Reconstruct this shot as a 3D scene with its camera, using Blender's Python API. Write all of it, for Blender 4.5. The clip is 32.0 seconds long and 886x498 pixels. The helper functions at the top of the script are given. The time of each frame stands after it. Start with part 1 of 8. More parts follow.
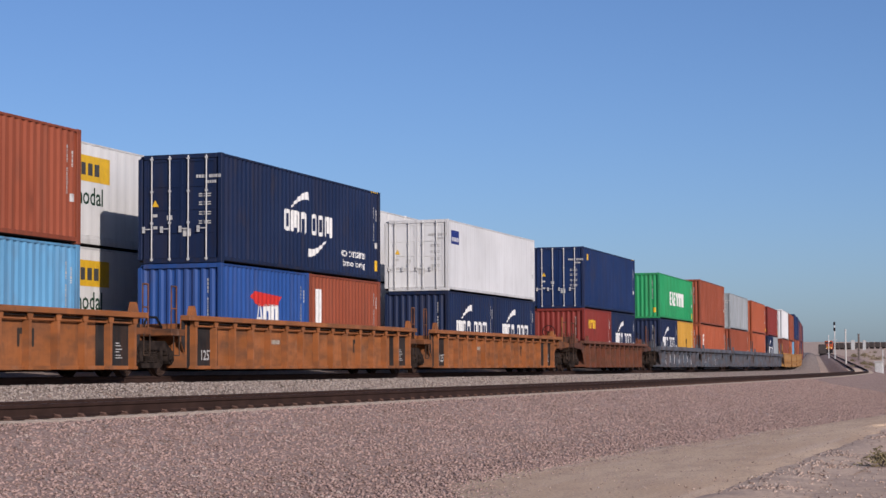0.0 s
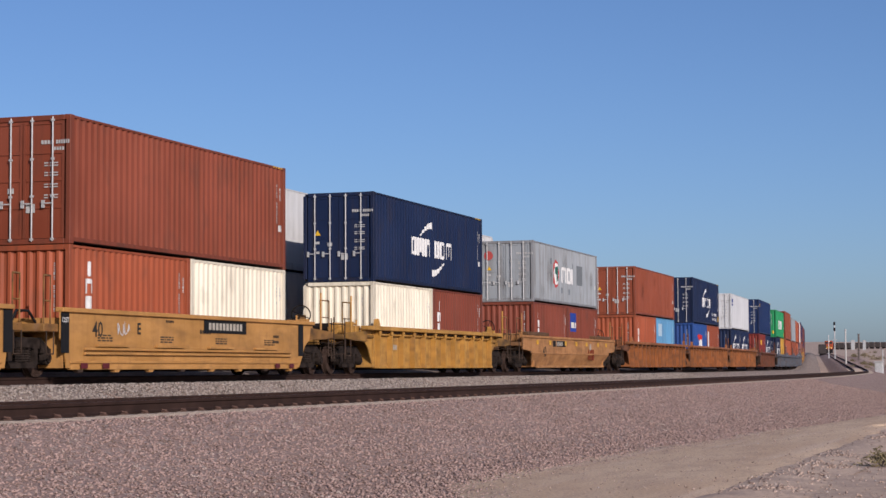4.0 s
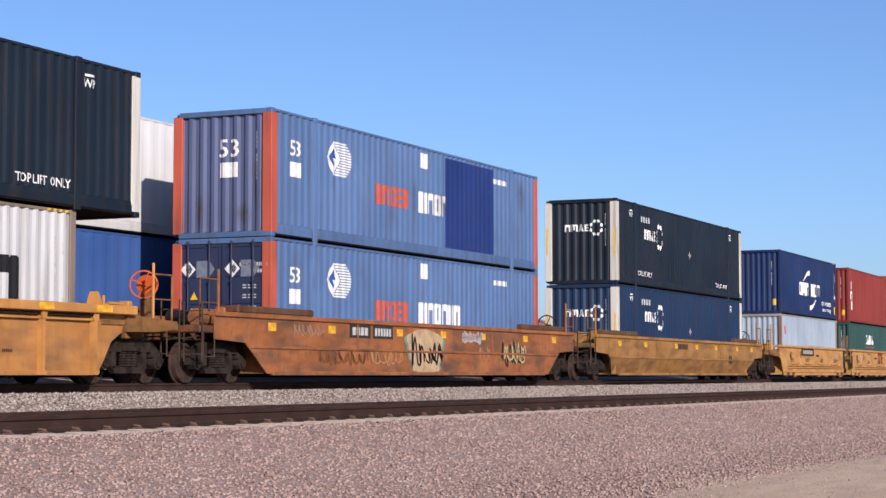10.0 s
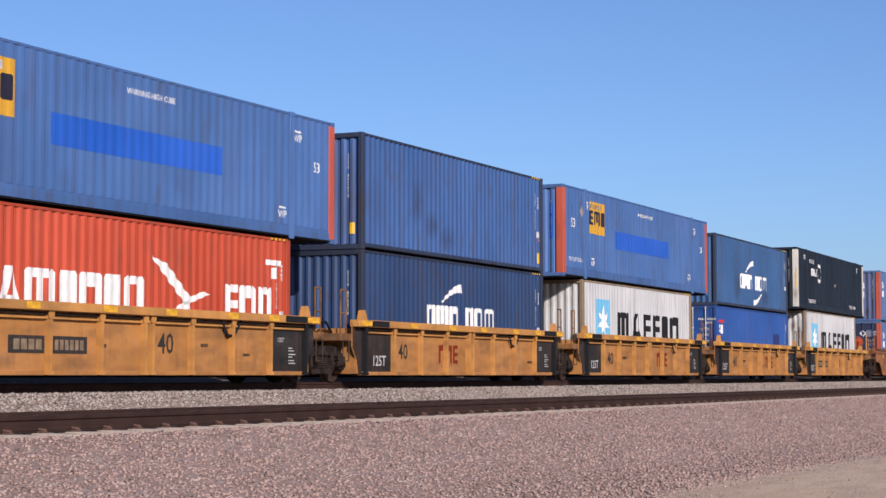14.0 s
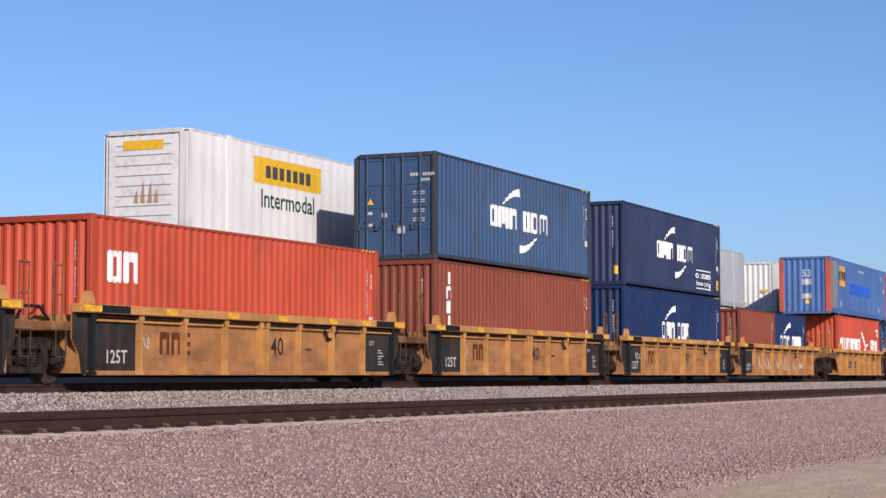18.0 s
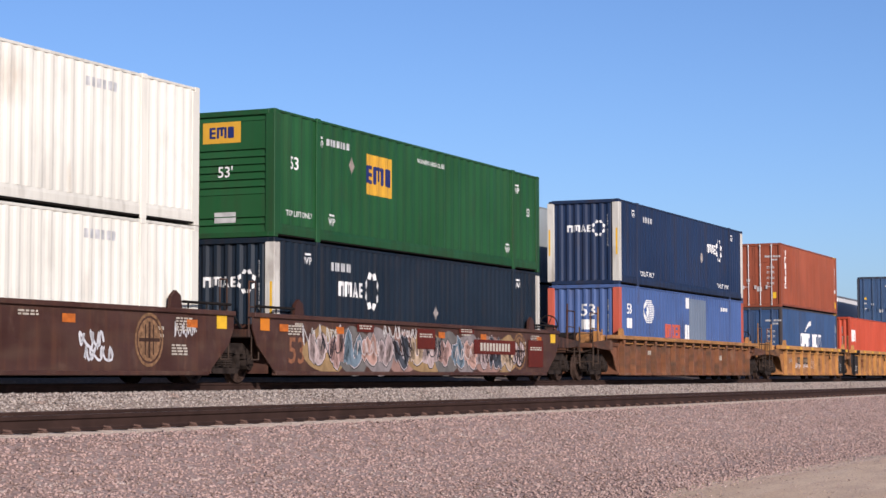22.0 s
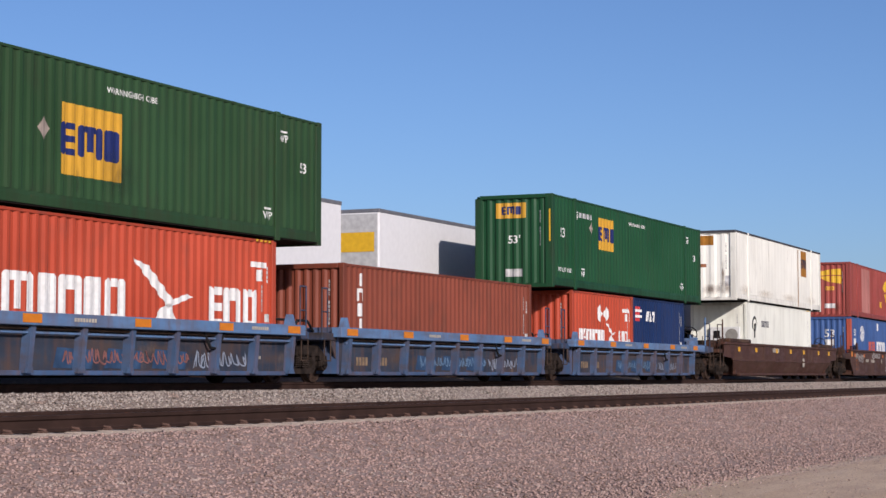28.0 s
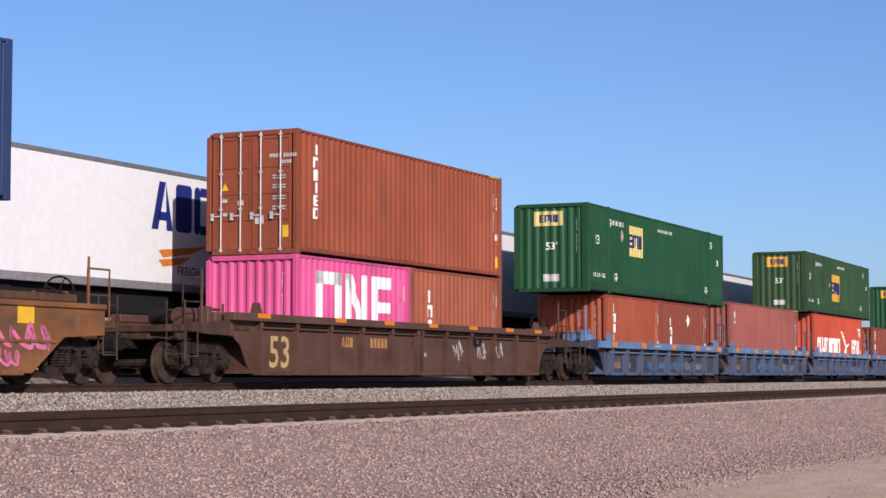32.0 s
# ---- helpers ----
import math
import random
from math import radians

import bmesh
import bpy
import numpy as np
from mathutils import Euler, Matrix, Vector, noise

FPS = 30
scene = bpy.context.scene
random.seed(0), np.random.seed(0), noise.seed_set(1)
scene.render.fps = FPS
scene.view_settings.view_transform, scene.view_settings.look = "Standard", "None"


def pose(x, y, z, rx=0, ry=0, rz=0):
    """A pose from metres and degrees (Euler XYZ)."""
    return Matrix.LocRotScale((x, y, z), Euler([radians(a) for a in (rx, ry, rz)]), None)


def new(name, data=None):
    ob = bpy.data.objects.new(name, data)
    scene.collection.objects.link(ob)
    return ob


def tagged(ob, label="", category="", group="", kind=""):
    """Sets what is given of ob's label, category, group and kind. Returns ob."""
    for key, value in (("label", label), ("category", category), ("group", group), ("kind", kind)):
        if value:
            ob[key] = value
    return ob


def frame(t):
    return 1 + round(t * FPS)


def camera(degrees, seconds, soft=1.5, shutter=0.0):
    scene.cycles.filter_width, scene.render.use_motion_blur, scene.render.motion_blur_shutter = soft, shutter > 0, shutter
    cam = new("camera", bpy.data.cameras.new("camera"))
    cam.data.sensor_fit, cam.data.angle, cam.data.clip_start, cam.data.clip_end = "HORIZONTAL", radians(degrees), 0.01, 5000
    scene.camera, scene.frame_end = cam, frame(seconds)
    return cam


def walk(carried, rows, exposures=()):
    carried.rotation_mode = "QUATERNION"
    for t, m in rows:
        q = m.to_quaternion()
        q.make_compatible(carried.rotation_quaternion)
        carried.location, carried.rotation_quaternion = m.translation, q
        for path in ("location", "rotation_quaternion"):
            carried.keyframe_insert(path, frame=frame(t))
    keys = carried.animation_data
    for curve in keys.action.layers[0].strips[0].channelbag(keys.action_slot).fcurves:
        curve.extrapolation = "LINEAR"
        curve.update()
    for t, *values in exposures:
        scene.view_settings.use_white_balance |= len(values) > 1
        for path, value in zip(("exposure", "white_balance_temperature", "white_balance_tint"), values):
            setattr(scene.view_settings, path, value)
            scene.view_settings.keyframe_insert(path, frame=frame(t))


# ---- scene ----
cam = camera(26.7, 32.0)

# ---- the line of the tracks: s runs along the rails, lat to the far side ----
TRACK_Y = 22.31          # the train's track passes this far in front of the camera
EYE = 0.135              # camera above the train's rail heads
NEAR_LAT, FAR_LAT = -8.62, 4.7
K0, K1, S1, S2 = 0.000365, 0.000673, 89.6, 246.0


def on_track(s, lat=0.0):
    """The plan place (x, y) and heading, in radians, at s metres along the curve."""
    def arc(x, y, th, k, d):
        if abs(k) < 1e-9:
            return x + d * math.cos(th), y + d * math.sin(th), th
        return x + (math.sin(th + k * d) - math.sin(th)) / k, y - (math.cos(th + k * d) - math.cos(th)) / k, th + k * d
    x, y, th = arc(0.0, TRACK_Y, 0.0, K0, min(s, S1))
    if s > S1:
        x, y, th = arc(x, y, th, K1, min(s, S2) - S1)
    if s > S2:
        x, y, th = arc(x, y, th, 0.0, s - S2)
    return x - math.sin(th) * lat, y + math.cos(th) * lat, th


def grade(s):
    """The rails' height: level, then a climb."""
    if s < 200:
        return 0.0
    return 0.011 * (s - 225) if s > 250 else 0.00011 * (s - 200) ** 2


def rail_pose(s, lat=0.0, z=0.0):
    x, y, th = on_track(s, lat)
    return pose(x, y, z + grade(s), 0, 0, math.degrees(th))


def advance(t):
    """How far the train has run after t seconds: it slows a little."""
    return 18.17008 * t - 0.0059867 * t * t - 0.00054154 * t ** 3


FAR_SPEED = 16.98


# ---- the camera: still, one pan to the left, still ----
def eye_pose(a):
    yaw, pitch, roll = 19.108 + a * 6.273, 3.675 + a * 0.227, -0.324 + a * 0.262
    return pose(0, 0, EYE, 90 + pitch, -roll, yaw - 90)


PAN = [(0, 0), (2.5, 0), (4.7, 0), (4.8, 0.002), (4.9, 0.013), (5.0, 0.103), (5.2, 0.36), (5.4, 0.598), (5.5, 0.671), (5.8, 0.845),
       (6.0, 0.914), (6.5, 0.969), (7.0, 0.986), (7.5, 1), (12, 1), (32, 1)]
EXPOSURE = [(0, 0.12, 5950, 18), (2, 0.15, 5950, 18), (3.5, 0.1, 5950, 18), (5, 0.03, 5950, 18), (6, 0.25, 5950, 18), (7, 0.45, 5950, 18), (8, 0.42, 5950, 18), (10, 0.57, 5950, 18), (11, 0.5, 5950, 18), (13, 0.45, 5950, 18), (15, 0.4, 5950, 18), (18, 0.44, 5950, 18), (19, 0.14, 5950, 18), (20, 0.33, 5950, 18), (21, 0.47, 5950, 18), (22, 0.5, 5950, 18), (23, 0.15, 5950, 18), (24, -0.13, 5950, 18), (25, 0.05, 5950, 18), (26, -0.18, 5950, 18), (27.5, 0.1, 5950, 18), (29, 0.25, 5950, 18), (30, 0.27, 5950, 18), (31, 0.33, 5950, 18), (32, 0.45, 5950, 18)]
walk(cam, [(t, eye_pose(a)) for t, a in PAN], EXPOSURE)

# ---- light: low clear sun from behind the camera ----
SUN_WAY = Vector((0.86, 1.0, -0.54)).normalized()
elev = math.asin(-SUN_WAY.z)
world = bpy.data.worlds.new("world")
scene.world = world
world.use_nodes = True
wn, wl = world.node_tree.nodes, world.node_tree.links
sky = wn.new("ShaderNodeTexSky")
sky.sky_type = "NISHITA"
sky.sun_disc = False
sky.sun_elevation = elev
sky.sun_rotation = math.atan2(-SUN_WAY.x, -SUN_WAY.y)
sky.air_density, sky.dust_density, sky.ozone_density = 0.8, 0.95, 4.6
wl.new(sky.outputs[0], wn["Background"].inputs[0])
wn["Background"].inputs[1].default_value = 0.087
sun = new("sun", bpy.data.lights.new("sun", "SUN"))
sun.data.energy, sun.data.angle, sun.data.color = 4.5, radians(0.53), (1.0, 0.89, 0.75)
sun.rotation_euler = SUN_WAY.to_track_quat("-Z", "Y").to_euler()
scene.view_settings.exposure = 0.0


# ---- materials ----
def ramp_node(nt, src, a, b, lo=0.0, hi=1.0):
    n = nt.nodes.new("ShaderNodeMapRange")
    n.inputs[1].default_value, n.inputs[2].default_value = a, b
    n.inputs[3].default_value, n.inputs[4].default_value = lo, hi
    nt.links.new(src, n.inputs[0])
    return n.outputs[0]


def noise_node(nt, coord, scale, detail=3.0, stretch=None):
    n = nt.nodes.new("ShaderNodeTexNoise")
    n.inputs["Scale"].default_value, n.inputs["Detail"].default_value = scale, detail
    if stretch:
        m = nt.nodes.new("ShaderNodeMapping")
        m.inputs["Scale"].default_value = stretch
        nt.links.new(coord, m.inputs[0])
        coord = m.outputs[0]
    nt.links.new(coord, n.inputs[0])
    return n.outputs[0]


def mix_node(nt, fac, a, b, mode="MIX"):
    n = nt.nodes.new("ShaderNodeMix")
    n.data_type, n.blend_type = "RGBA", mode
    for sock, v in ((n.inputs[0], fac), (n.inputs[6], a), (n.inputs[7], b)):
        if isinstance(v, (int, float)):
            sock.default_value = v
        elif isinstance(v, tuple):
            sock.default_value = (*v[:3], 1)
        else:
            nt.links.new(v, sock)
    return n.outputs[2]


def start_material(name):
    m = bpy.data.materials.new(name)
    m.use_nodes = True
    nt = m.node_tree
    return m, nt, nt.nodes["Principled BSDF"], nt.nodes.new("ShaderNodeTexCoord").outputs["Object"]


def bump_node(nt, height, strength, distance, bsdf):
    b = nt.nodes.new("ShaderNodeBump")
    b.inputs["Strength"].default_value, b.inputs["Distance"].default_value = strength, distance
    nt.links.new(height, b.inputs["Height"])
    nt.links.new(b.outputs[0], bsdf.inputs["Normal"])


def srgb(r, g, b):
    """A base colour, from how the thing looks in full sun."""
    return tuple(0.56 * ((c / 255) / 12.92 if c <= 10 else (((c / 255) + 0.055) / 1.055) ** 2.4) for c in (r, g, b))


PAINTS = {}


def shifted(nt, co):
    """Object coordinates, moved by a random amount for each object."""
    info = nt.nodes.new("ShaderNodeObjectInfo")
    add, sc = nt.nodes.new("ShaderNodeVectorMath"), nt.nodes.new("ShaderNodeVectorMath")
    nt.links.new(co, add.inputs[0])
    sc.operation = "SCALE"
    sc.inputs[0].default_value = (37.0, 11.0, 23.0)
    nt.links.new(info.outputs["Random"], sc.inputs["Scale"])
    nt.links.new(sc.outputs[0], add.inputs[1])
    return add.outputs[0]


def paint(color, wear=0.35, rough=0.55, dirt=(0.16, 0.11, 0.08)):
    """Sun-faded paint on a steel box: chalky patches, faint streaks that run down, a few smudges and scrapes."""
    key = (color, wear, rough, dirt)
    if key in PAINTS:
        return PAINTS[key]
    m, nt, bsdf, co = start_material("paint")
    v = shifted(nt, co)
    fade = noise_node(nt, v, 0.4, 4)
    light = sum(color) / 3
    chalk = tuple(min(1, c * 1.1 + 0.02 * light + 0.004) for c in color)
    deep = tuple(c * (0.93 if light > 0.3 else 0.86) for c in color)
    col = mix_node(nt, ramp_node(nt, fade, 0.3, 0.7), deep, chalk)
    grime = tuple(0.25 * c + 0.45 * d * min(1.0, 0.25 + light * 2.5) for c, d in zip(color, dirt))
    streak = noise_node(nt, v, 1.0, 5, (5.0, 5.0, 0.3))
    col = mix_node(nt, ramp_node(nt, streak, 0.48, 0.8, 0.0, min(1, wear * 1.5)), col, grime)
    wash = noise_node(nt, v, 1.0, 3, (9.0, 9.0, 0.5))
    col = mix_node(nt, ramp_node(nt, wash, 0.6, 0.78, 0.0, wear * 0.5), col, chalk)
    smudge = noise_node(nt, v, 1.0, 6, (1.7, 1.7, 0.9))
    col = mix_node(nt, ramp_node(nt, smudge, 0.57, 0.75, 0.0, min(1, wear * 1.3)), col, grime)
    rust = noise_node(nt, v, 1.0, 6, (14.0, 14.0, 4.5))
    col = mix_node(nt, ramp_node(nt, rust, 0.7, 0.76, 0.0, min(1, wear * 1.2)), col, tuple(0.4 * c + 0.6 * d for c, d in zip(color, (0.11, 0.05, 0.028))))
    nt.links.new(col, bsdf.inputs["Base Color"])
    nt.links.new(ramp_node(nt, streak, 0.2, 0.8, rough - 0.1, rough + 0.2), bsdf.inputs["Roughness"])
    bsdf.inputs["Specular IOR Level"].default_value = 0.25
    bump_node(nt, fade, 0.2, 0.02, bsdf)
    PAINTS[key] = m
    return m


def car_paint(color, wear=0.5, rough=0.65, dirt=(0.05, 0.032, 0.022)):
    """Old paint on a rail car: soot, rust that has run down, dust, scuffs to the primer."""
    key = ("car", color, wear, rough, dirt)
    if key in PAINTS:
        return PAINTS[key]
    m, nt, bsdf, co = start_material("car_paint")
    v = shifted(nt, co)
    fade = noise_node(nt, v, 0.8, 5, (1.0, 1.0, 1.6))
    col = mix_node(nt, ramp_node(nt, fade, 0.32, 0.68), tuple(c * (0.95 - 0.3 * wear) for c in color), tuple(min(1, c * 1.12 + 0.01) for c in color))
    rusty = tuple(0.45 * c + 0.55 * d for c, d in zip(color, (0.15, 0.062, 0.028)))
    run = noise_node(nt, v, 1.0, 6, (6.0, 6.0, 0.55))
    col = mix_node(nt, ramp_node(nt, run, 0.48, 0.72, 0.0, min(1, wear * 1.4)), col, rusty)
    soot = noise_node(nt, v, 1.0, 8, (0.9, 0.9, 3.0))
    col = mix_node(nt, ramp_node(nt, soot, 0.44, 0.72, 0.0, min(0.95, wear * 1.5)), col, dirt)
    patch = noise_node(nt, v, 1.0, 8, (3.5, 3.5, 2.5))
    col = mix_node(nt, ramp_node(nt, patch, 0.56, 0.7, 0.0, min(0.9, wear * 0.9)), col, dirt)
    dust = noise_node(nt, v, 1.0, 4, (3.0, 3.0, 2.0))
    col = mix_node(nt, ramp_node(nt, dust, 0.6, 0.75, 0.0, wear * 0.35), col, (0.26, 0.19, 0.14))
    scuff = noise_node(nt, v, 1.0, 6, (7.0, 7.0, 16.0))
    col = mix_node(nt, ramp_node(nt, scuff, 0.66, 0.72, 0.0, wear), col, tuple(0.3 * c + 0.7 * d for c, d in zip(color, dirt)))
    nt.links.new(col, bsdf.inputs["Base Color"])
    nt.links.new(ramp_node(nt, soot, 0.3, 0.7, rough - 0.12, min(1, rough + 0.2)), bsdf.inputs["Roughness"])
    bsdf.inputs["Specular IOR Level"].default_value = 0.22
    bump_node(nt, scuff, 0.25, 0.012, bsdf)
    PAINTS[key] = m
    return m


def plain(color, rough=0.6, metal=0.0, var=0.15, scale=6.0):
    key = ("plain", color, rough, metal, var, scale)
    if key in PAINTS:
        return PAINTS[key]
    m, nt, bsdf, co = start_material("surface")
    n = noise_node(nt, co, scale, 4)
    col = mix_node(nt, ramp_node(nt, n, 0.3, 0.7), tuple(c * (1 - var) for c in color), tuple(min(1, c * (1 + var)) for c in color))
    nt.links.new(col, bsdf.inputs["Base Color"])
    nt.links.new(ramp_node(nt, n, 0.2, 0.8, max(0.05, rough - 0.1), min(1, rough + 0.1)), bsdf.inputs["Roughness"])
    bsdf.inputs["Metallic"].default_value = metal
    bsdf.inputs["Specular IOR Level"].default_value = 0.1 if rough >= 0.7 else 0.3
    PAINTS[key] = m
    return m


def stain(color, amount=0.8, rough=0.85):
    """A soft-edged stain: dense in the middle, broken towards its edge."""
    key = ("stain", color, amount)
    if key in PAINTS:
        return PAINTS[key]
    m, nt, bsdf, co = start_material("stain")
    gen = nt.nodes["Texture Coordinate"].outputs["Generated"]
    sep = nt.nodes.new("ShaderNodeSeparateXYZ")
    nt.links.new(gen, sep.inputs[0])
    flat = nt.nodes.new("ShaderNodeCombineXYZ")
    nt.links.new(sep.outputs[0], flat.inputs[0])
    nt.links.new(sep.outputs[1], flat.inputs[1])
    dist = nt.nodes.new("ShaderNodeVectorMath")
    dist.operation = "DISTANCE"
    dist.inputs[1].default_value = (0.5, 0.5, 0.0)
    nt.links.new(flat.outputs[0], dist.inputs[0])
    mul = nt.nodes.new("ShaderNodeMath")
    mul.operation = "MULTIPLY"
    nt.links.new(ramp_node(nt, dist.outputs["Value"], 0.08, 0.48, 1.0, 0.0), mul.inputs[0])
    nt.links.new(ramp_node(nt, noise_node(nt, shifted(nt, co), 1.0, 6, (9.0, 3.5, 9.0)), 0.3, 0.62, 0.1, amount), mul.inputs[1])
    nt.links.new(mul.outputs[0], bsdf.inputs["Alpha"])
    bsdf.inputs["Base Color"].default_value = (*color, 1)
    bsdf.inputs["Roughness"].default_value = rough
    bsdf.inputs["Specular IOR Level"].default_value = 0.1
    PAINTS[key] = m
    return m


def gravel(name, colors, cell, spread):
    """Crushed stone: every cell its own tint, shade painted into the gaps between, broad stains."""
    m, nt, bsdf, co = start_material(name)
    vor = nt.nodes.new("ShaderNodeTexVoronoi")
    vor.inputs["Scale"].default_value = 1 / cell
    nt.links.new(co, vor.inputs["Vector"])
    sep = nt.nodes.new("ShaderNodeSeparateColor")
    nt.links.new(vor.outputs["Color"], sep.inputs[0])
    col = mix_node(nt, sep.outputs[0], colors[0], colors[1])
    col = mix_node(nt, ramp_node(nt, sep.outputs[1], 0.8, 0.95), col, colors[2])
    big = noise_node(nt, co, 0.35, 4)
    col = mix_node(nt, ramp_node(nt, big, 0.35, 0.7, 0.0, spread), col, colors[3])
    # Darkens the cell edges, as the shade between stones would.
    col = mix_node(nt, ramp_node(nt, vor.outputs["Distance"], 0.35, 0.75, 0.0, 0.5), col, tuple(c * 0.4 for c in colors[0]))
    nt.links.new(col, bsdf.inputs["Base Color"])
    bsdf.inputs["Roughness"].default_value = 0.95
    bsdf.inputs["Specular IOR Level"].default_value = 0.1
    inv = ramp_node(nt, vor.outputs["Distance"], 0.0, 0.8, 1.0, 0.0)
    bump_node(nt, inv, 0.8, cell * 0.3, bsdf)
    return m


def stone_material(name, lo, hi, odd):
    m, nt, bsdf, co = start_material(name)
    geo = nt.nodes.new("ShaderNodeNewGeometry")
    col = mix_node(nt, ramp_node(nt, geo.outputs["Random Per Island"], 0.0, 0.5), lo, hi)
    col = mix_node(nt, ramp_node(nt, noise_node(nt, co, 3.1, 1), 0.62, 0.72), col, odd)
    col = mix_node(nt, ramp_node(nt, noise_node(nt, co, 60, 3), 0.3, 0.7, 0.0, 0.3), col, tuple(c * 0.6 for c in lo))
    nt.links.new(col, bsdf.inputs["Base Color"])
    bsdf.inputs["Roughness"].default_value = 0.95
    bsdf.inputs["Specular IOR Level"].default_value = 0.1
    return m


WHITE = plain((0.56, 0.555, 0.53), 0.6, 0, 0.1, 9)
BLACK = plain((0.012, 0.012, 0.013), 0.75)
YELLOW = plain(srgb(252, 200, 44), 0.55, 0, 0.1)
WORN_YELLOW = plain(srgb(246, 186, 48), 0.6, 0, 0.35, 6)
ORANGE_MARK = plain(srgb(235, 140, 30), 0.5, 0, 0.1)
GALV = plain((0.42, 0.42, 0.41), 0.5, 0.2, 0.2)
FAINT = plain((0.36, 0.355, 0.34), 0.6, 0, 0.25)
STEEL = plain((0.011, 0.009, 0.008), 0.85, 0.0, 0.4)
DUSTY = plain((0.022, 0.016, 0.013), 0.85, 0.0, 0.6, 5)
WHEEL = plain((0.04, 0.025, 0.019), 0.8, 0.0, 0.4)
GRIME = plain((0.045, 0.03, 0.022), 0.85, 0.0, 0.45, 3)
BRIGHT = plain((0.5, 0.48, 0.46), 0.3, 0.9, 0.1)
RUST = plain((0.14, 0.095, 0.072), 0.9, 0.0, 0.35, 4)
RAIL_SIDE = plain((0.032, 0.018, 0.014), 0.85, 0.0, 0.3, 3)
CONCRETE = plain((0.32, 0.265, 0.22), 0.9, 0, 0.15)
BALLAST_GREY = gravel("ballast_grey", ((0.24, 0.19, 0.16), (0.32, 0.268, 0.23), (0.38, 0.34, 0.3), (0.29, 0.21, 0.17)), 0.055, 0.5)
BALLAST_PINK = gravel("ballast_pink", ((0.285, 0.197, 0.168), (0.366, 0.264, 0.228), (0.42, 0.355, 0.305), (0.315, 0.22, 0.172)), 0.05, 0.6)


# ---- mesh helpers ----
def box(bm, x0, x1, y0, y1, z0, z1, bevel=0.0):
    vs = [bm.verts.new(c) for c in ((x0, y0, z0), (x1, y0, z0), (x1, y1, z0), (x0, y1, z0), (x0, y0, z1), (x1, y0, z1), (x1, y1, z1), (x0, y1, z1))]
    fs = [bm.faces.new([vs[i] for i in q]) for q in ((0, 3, 2, 1), (4, 5, 6, 7), (0, 1, 5, 4), (1, 2, 6, 5), (2, 3, 7, 6), (3, 0, 4, 7))]
    if bevel:
        es = list({e for f in fs for e in f.edges})
        bmesh.ops.bevel(bm, geom=es, offset=bevel, segments=1, affect="EDGES", profile=0.5)
    return bm


def prism(bm, pts, y0, y1):
    """A plate: the outline pts, in x and z, from y0 to y1."""
    a = [bm.verts.new((x, y0, z)) for x, z in pts]
    b = [bm.verts.new((x, y1, z)) for x, z in pts]
    bm.faces.new(a)
    bm.faces.new(b[::-1])
    for i in range(len(pts)):
        j = (i + 1) % len(pts)
        bm.faces.new((a[j], a[i], b[i], b[j]))
    bmesh.ops.recalc_face_normals(bm, faces=bm.faces)
    return bm


def rod(bm, a, b, r, n=8, r2=None):
    a, b = Vector(a), Vector(b)
    q = (b - a).to_track_quat("Z", "Y").to_matrix().to_4x4()
    bmesh.ops.create_cone(bm, cap_ends=True, segments=n, radius1=r, radius2=r if r2 is None else r2, depth=(b - a).length,
                          matrix=Matrix.Translation((a + b) / 2) @ q)
    return bm


def mesh_of(name, bm):
    me = bpy.data.meshes.new(name)
    bm.to_mesh(me)
    bm.free()
    me.materials.append(None)
    return me


MESHES = {}


def shared(key, build):
    """The mesh that alike parts share."""
    if key not in MESHES:
        bm = bmesh.new()
        build(bm)
        MESHES[key] = mesh_of(str(key[0]), bm)
    return MESHES[key]


def put(name, me, material, parent=None, at=None, label=""):
    ob = new(name, me)
    ob.material_slots[0].link = "OBJECT"
    ob.material_slots[0].material = material
    ob.parent = parent
    if at is not None:
        ob.matrix_basis = at
    return tagged(ob, label=label)


def part(name, bm, material, parent, label="", at=None):
    return put(name, mesh_of(name, bm), material, parent, at, label)


MOVES = []     # (thing, s at the start, lat, z, which train)


def thing(name, label, category, group, s, lat=0.0, z=0.0, train=1):
    ob = tagged(new(name), label, category, group)
    ob.empty_display_size = 0.2
    MOVES.append((ob, s, lat, z, train))
    return ob


# ---- lettering that can be read ----
def letters(body):
    c = bpy.data.curves.new("letters", "FONT")
    c.body, c.resolution_u = body, 2
    c.offset = 0.012
    ob = new("letters", c)
    bpy.context.view_layer.update()
    me = bpy.data.meshes.new_from_object(ob.evaluated_get(bpy.context.evaluated_depsgraph_get()))
    bpy.data.objects.remove(ob)
    xs, ys = [v.co.x for v in me.vertices], [v.co.y for v in me.vertices]
    h = max(ys) - min(ys)
    me.transform(Matrix.Scale(1 / h, 4) @ Matrix.Translation((-(min(xs) + max(xs)) / 2, -(min(ys) + max(ys)) / 2, 0)))
    me.materials.clear()
    me.materials.append(None)
    return me


WORDS = {w: letters(w) for w in ("53", "53'", "40", "125T", "Intermodal", "INTERMODAL", "FREIGHT", "Ground", "eco container", "MultiModal", "WARNING HIGH CUBE", "TOP LIFT ONLY", "WP", "bamboo flooring")}

# The faces of a thing on which marks lie: near side, rear end.
SIDE_TURN = pose(0, 0, 0, 90, 0, 0)
REAR_TURN = pose(0, 0, 0, 90, 0, -90)


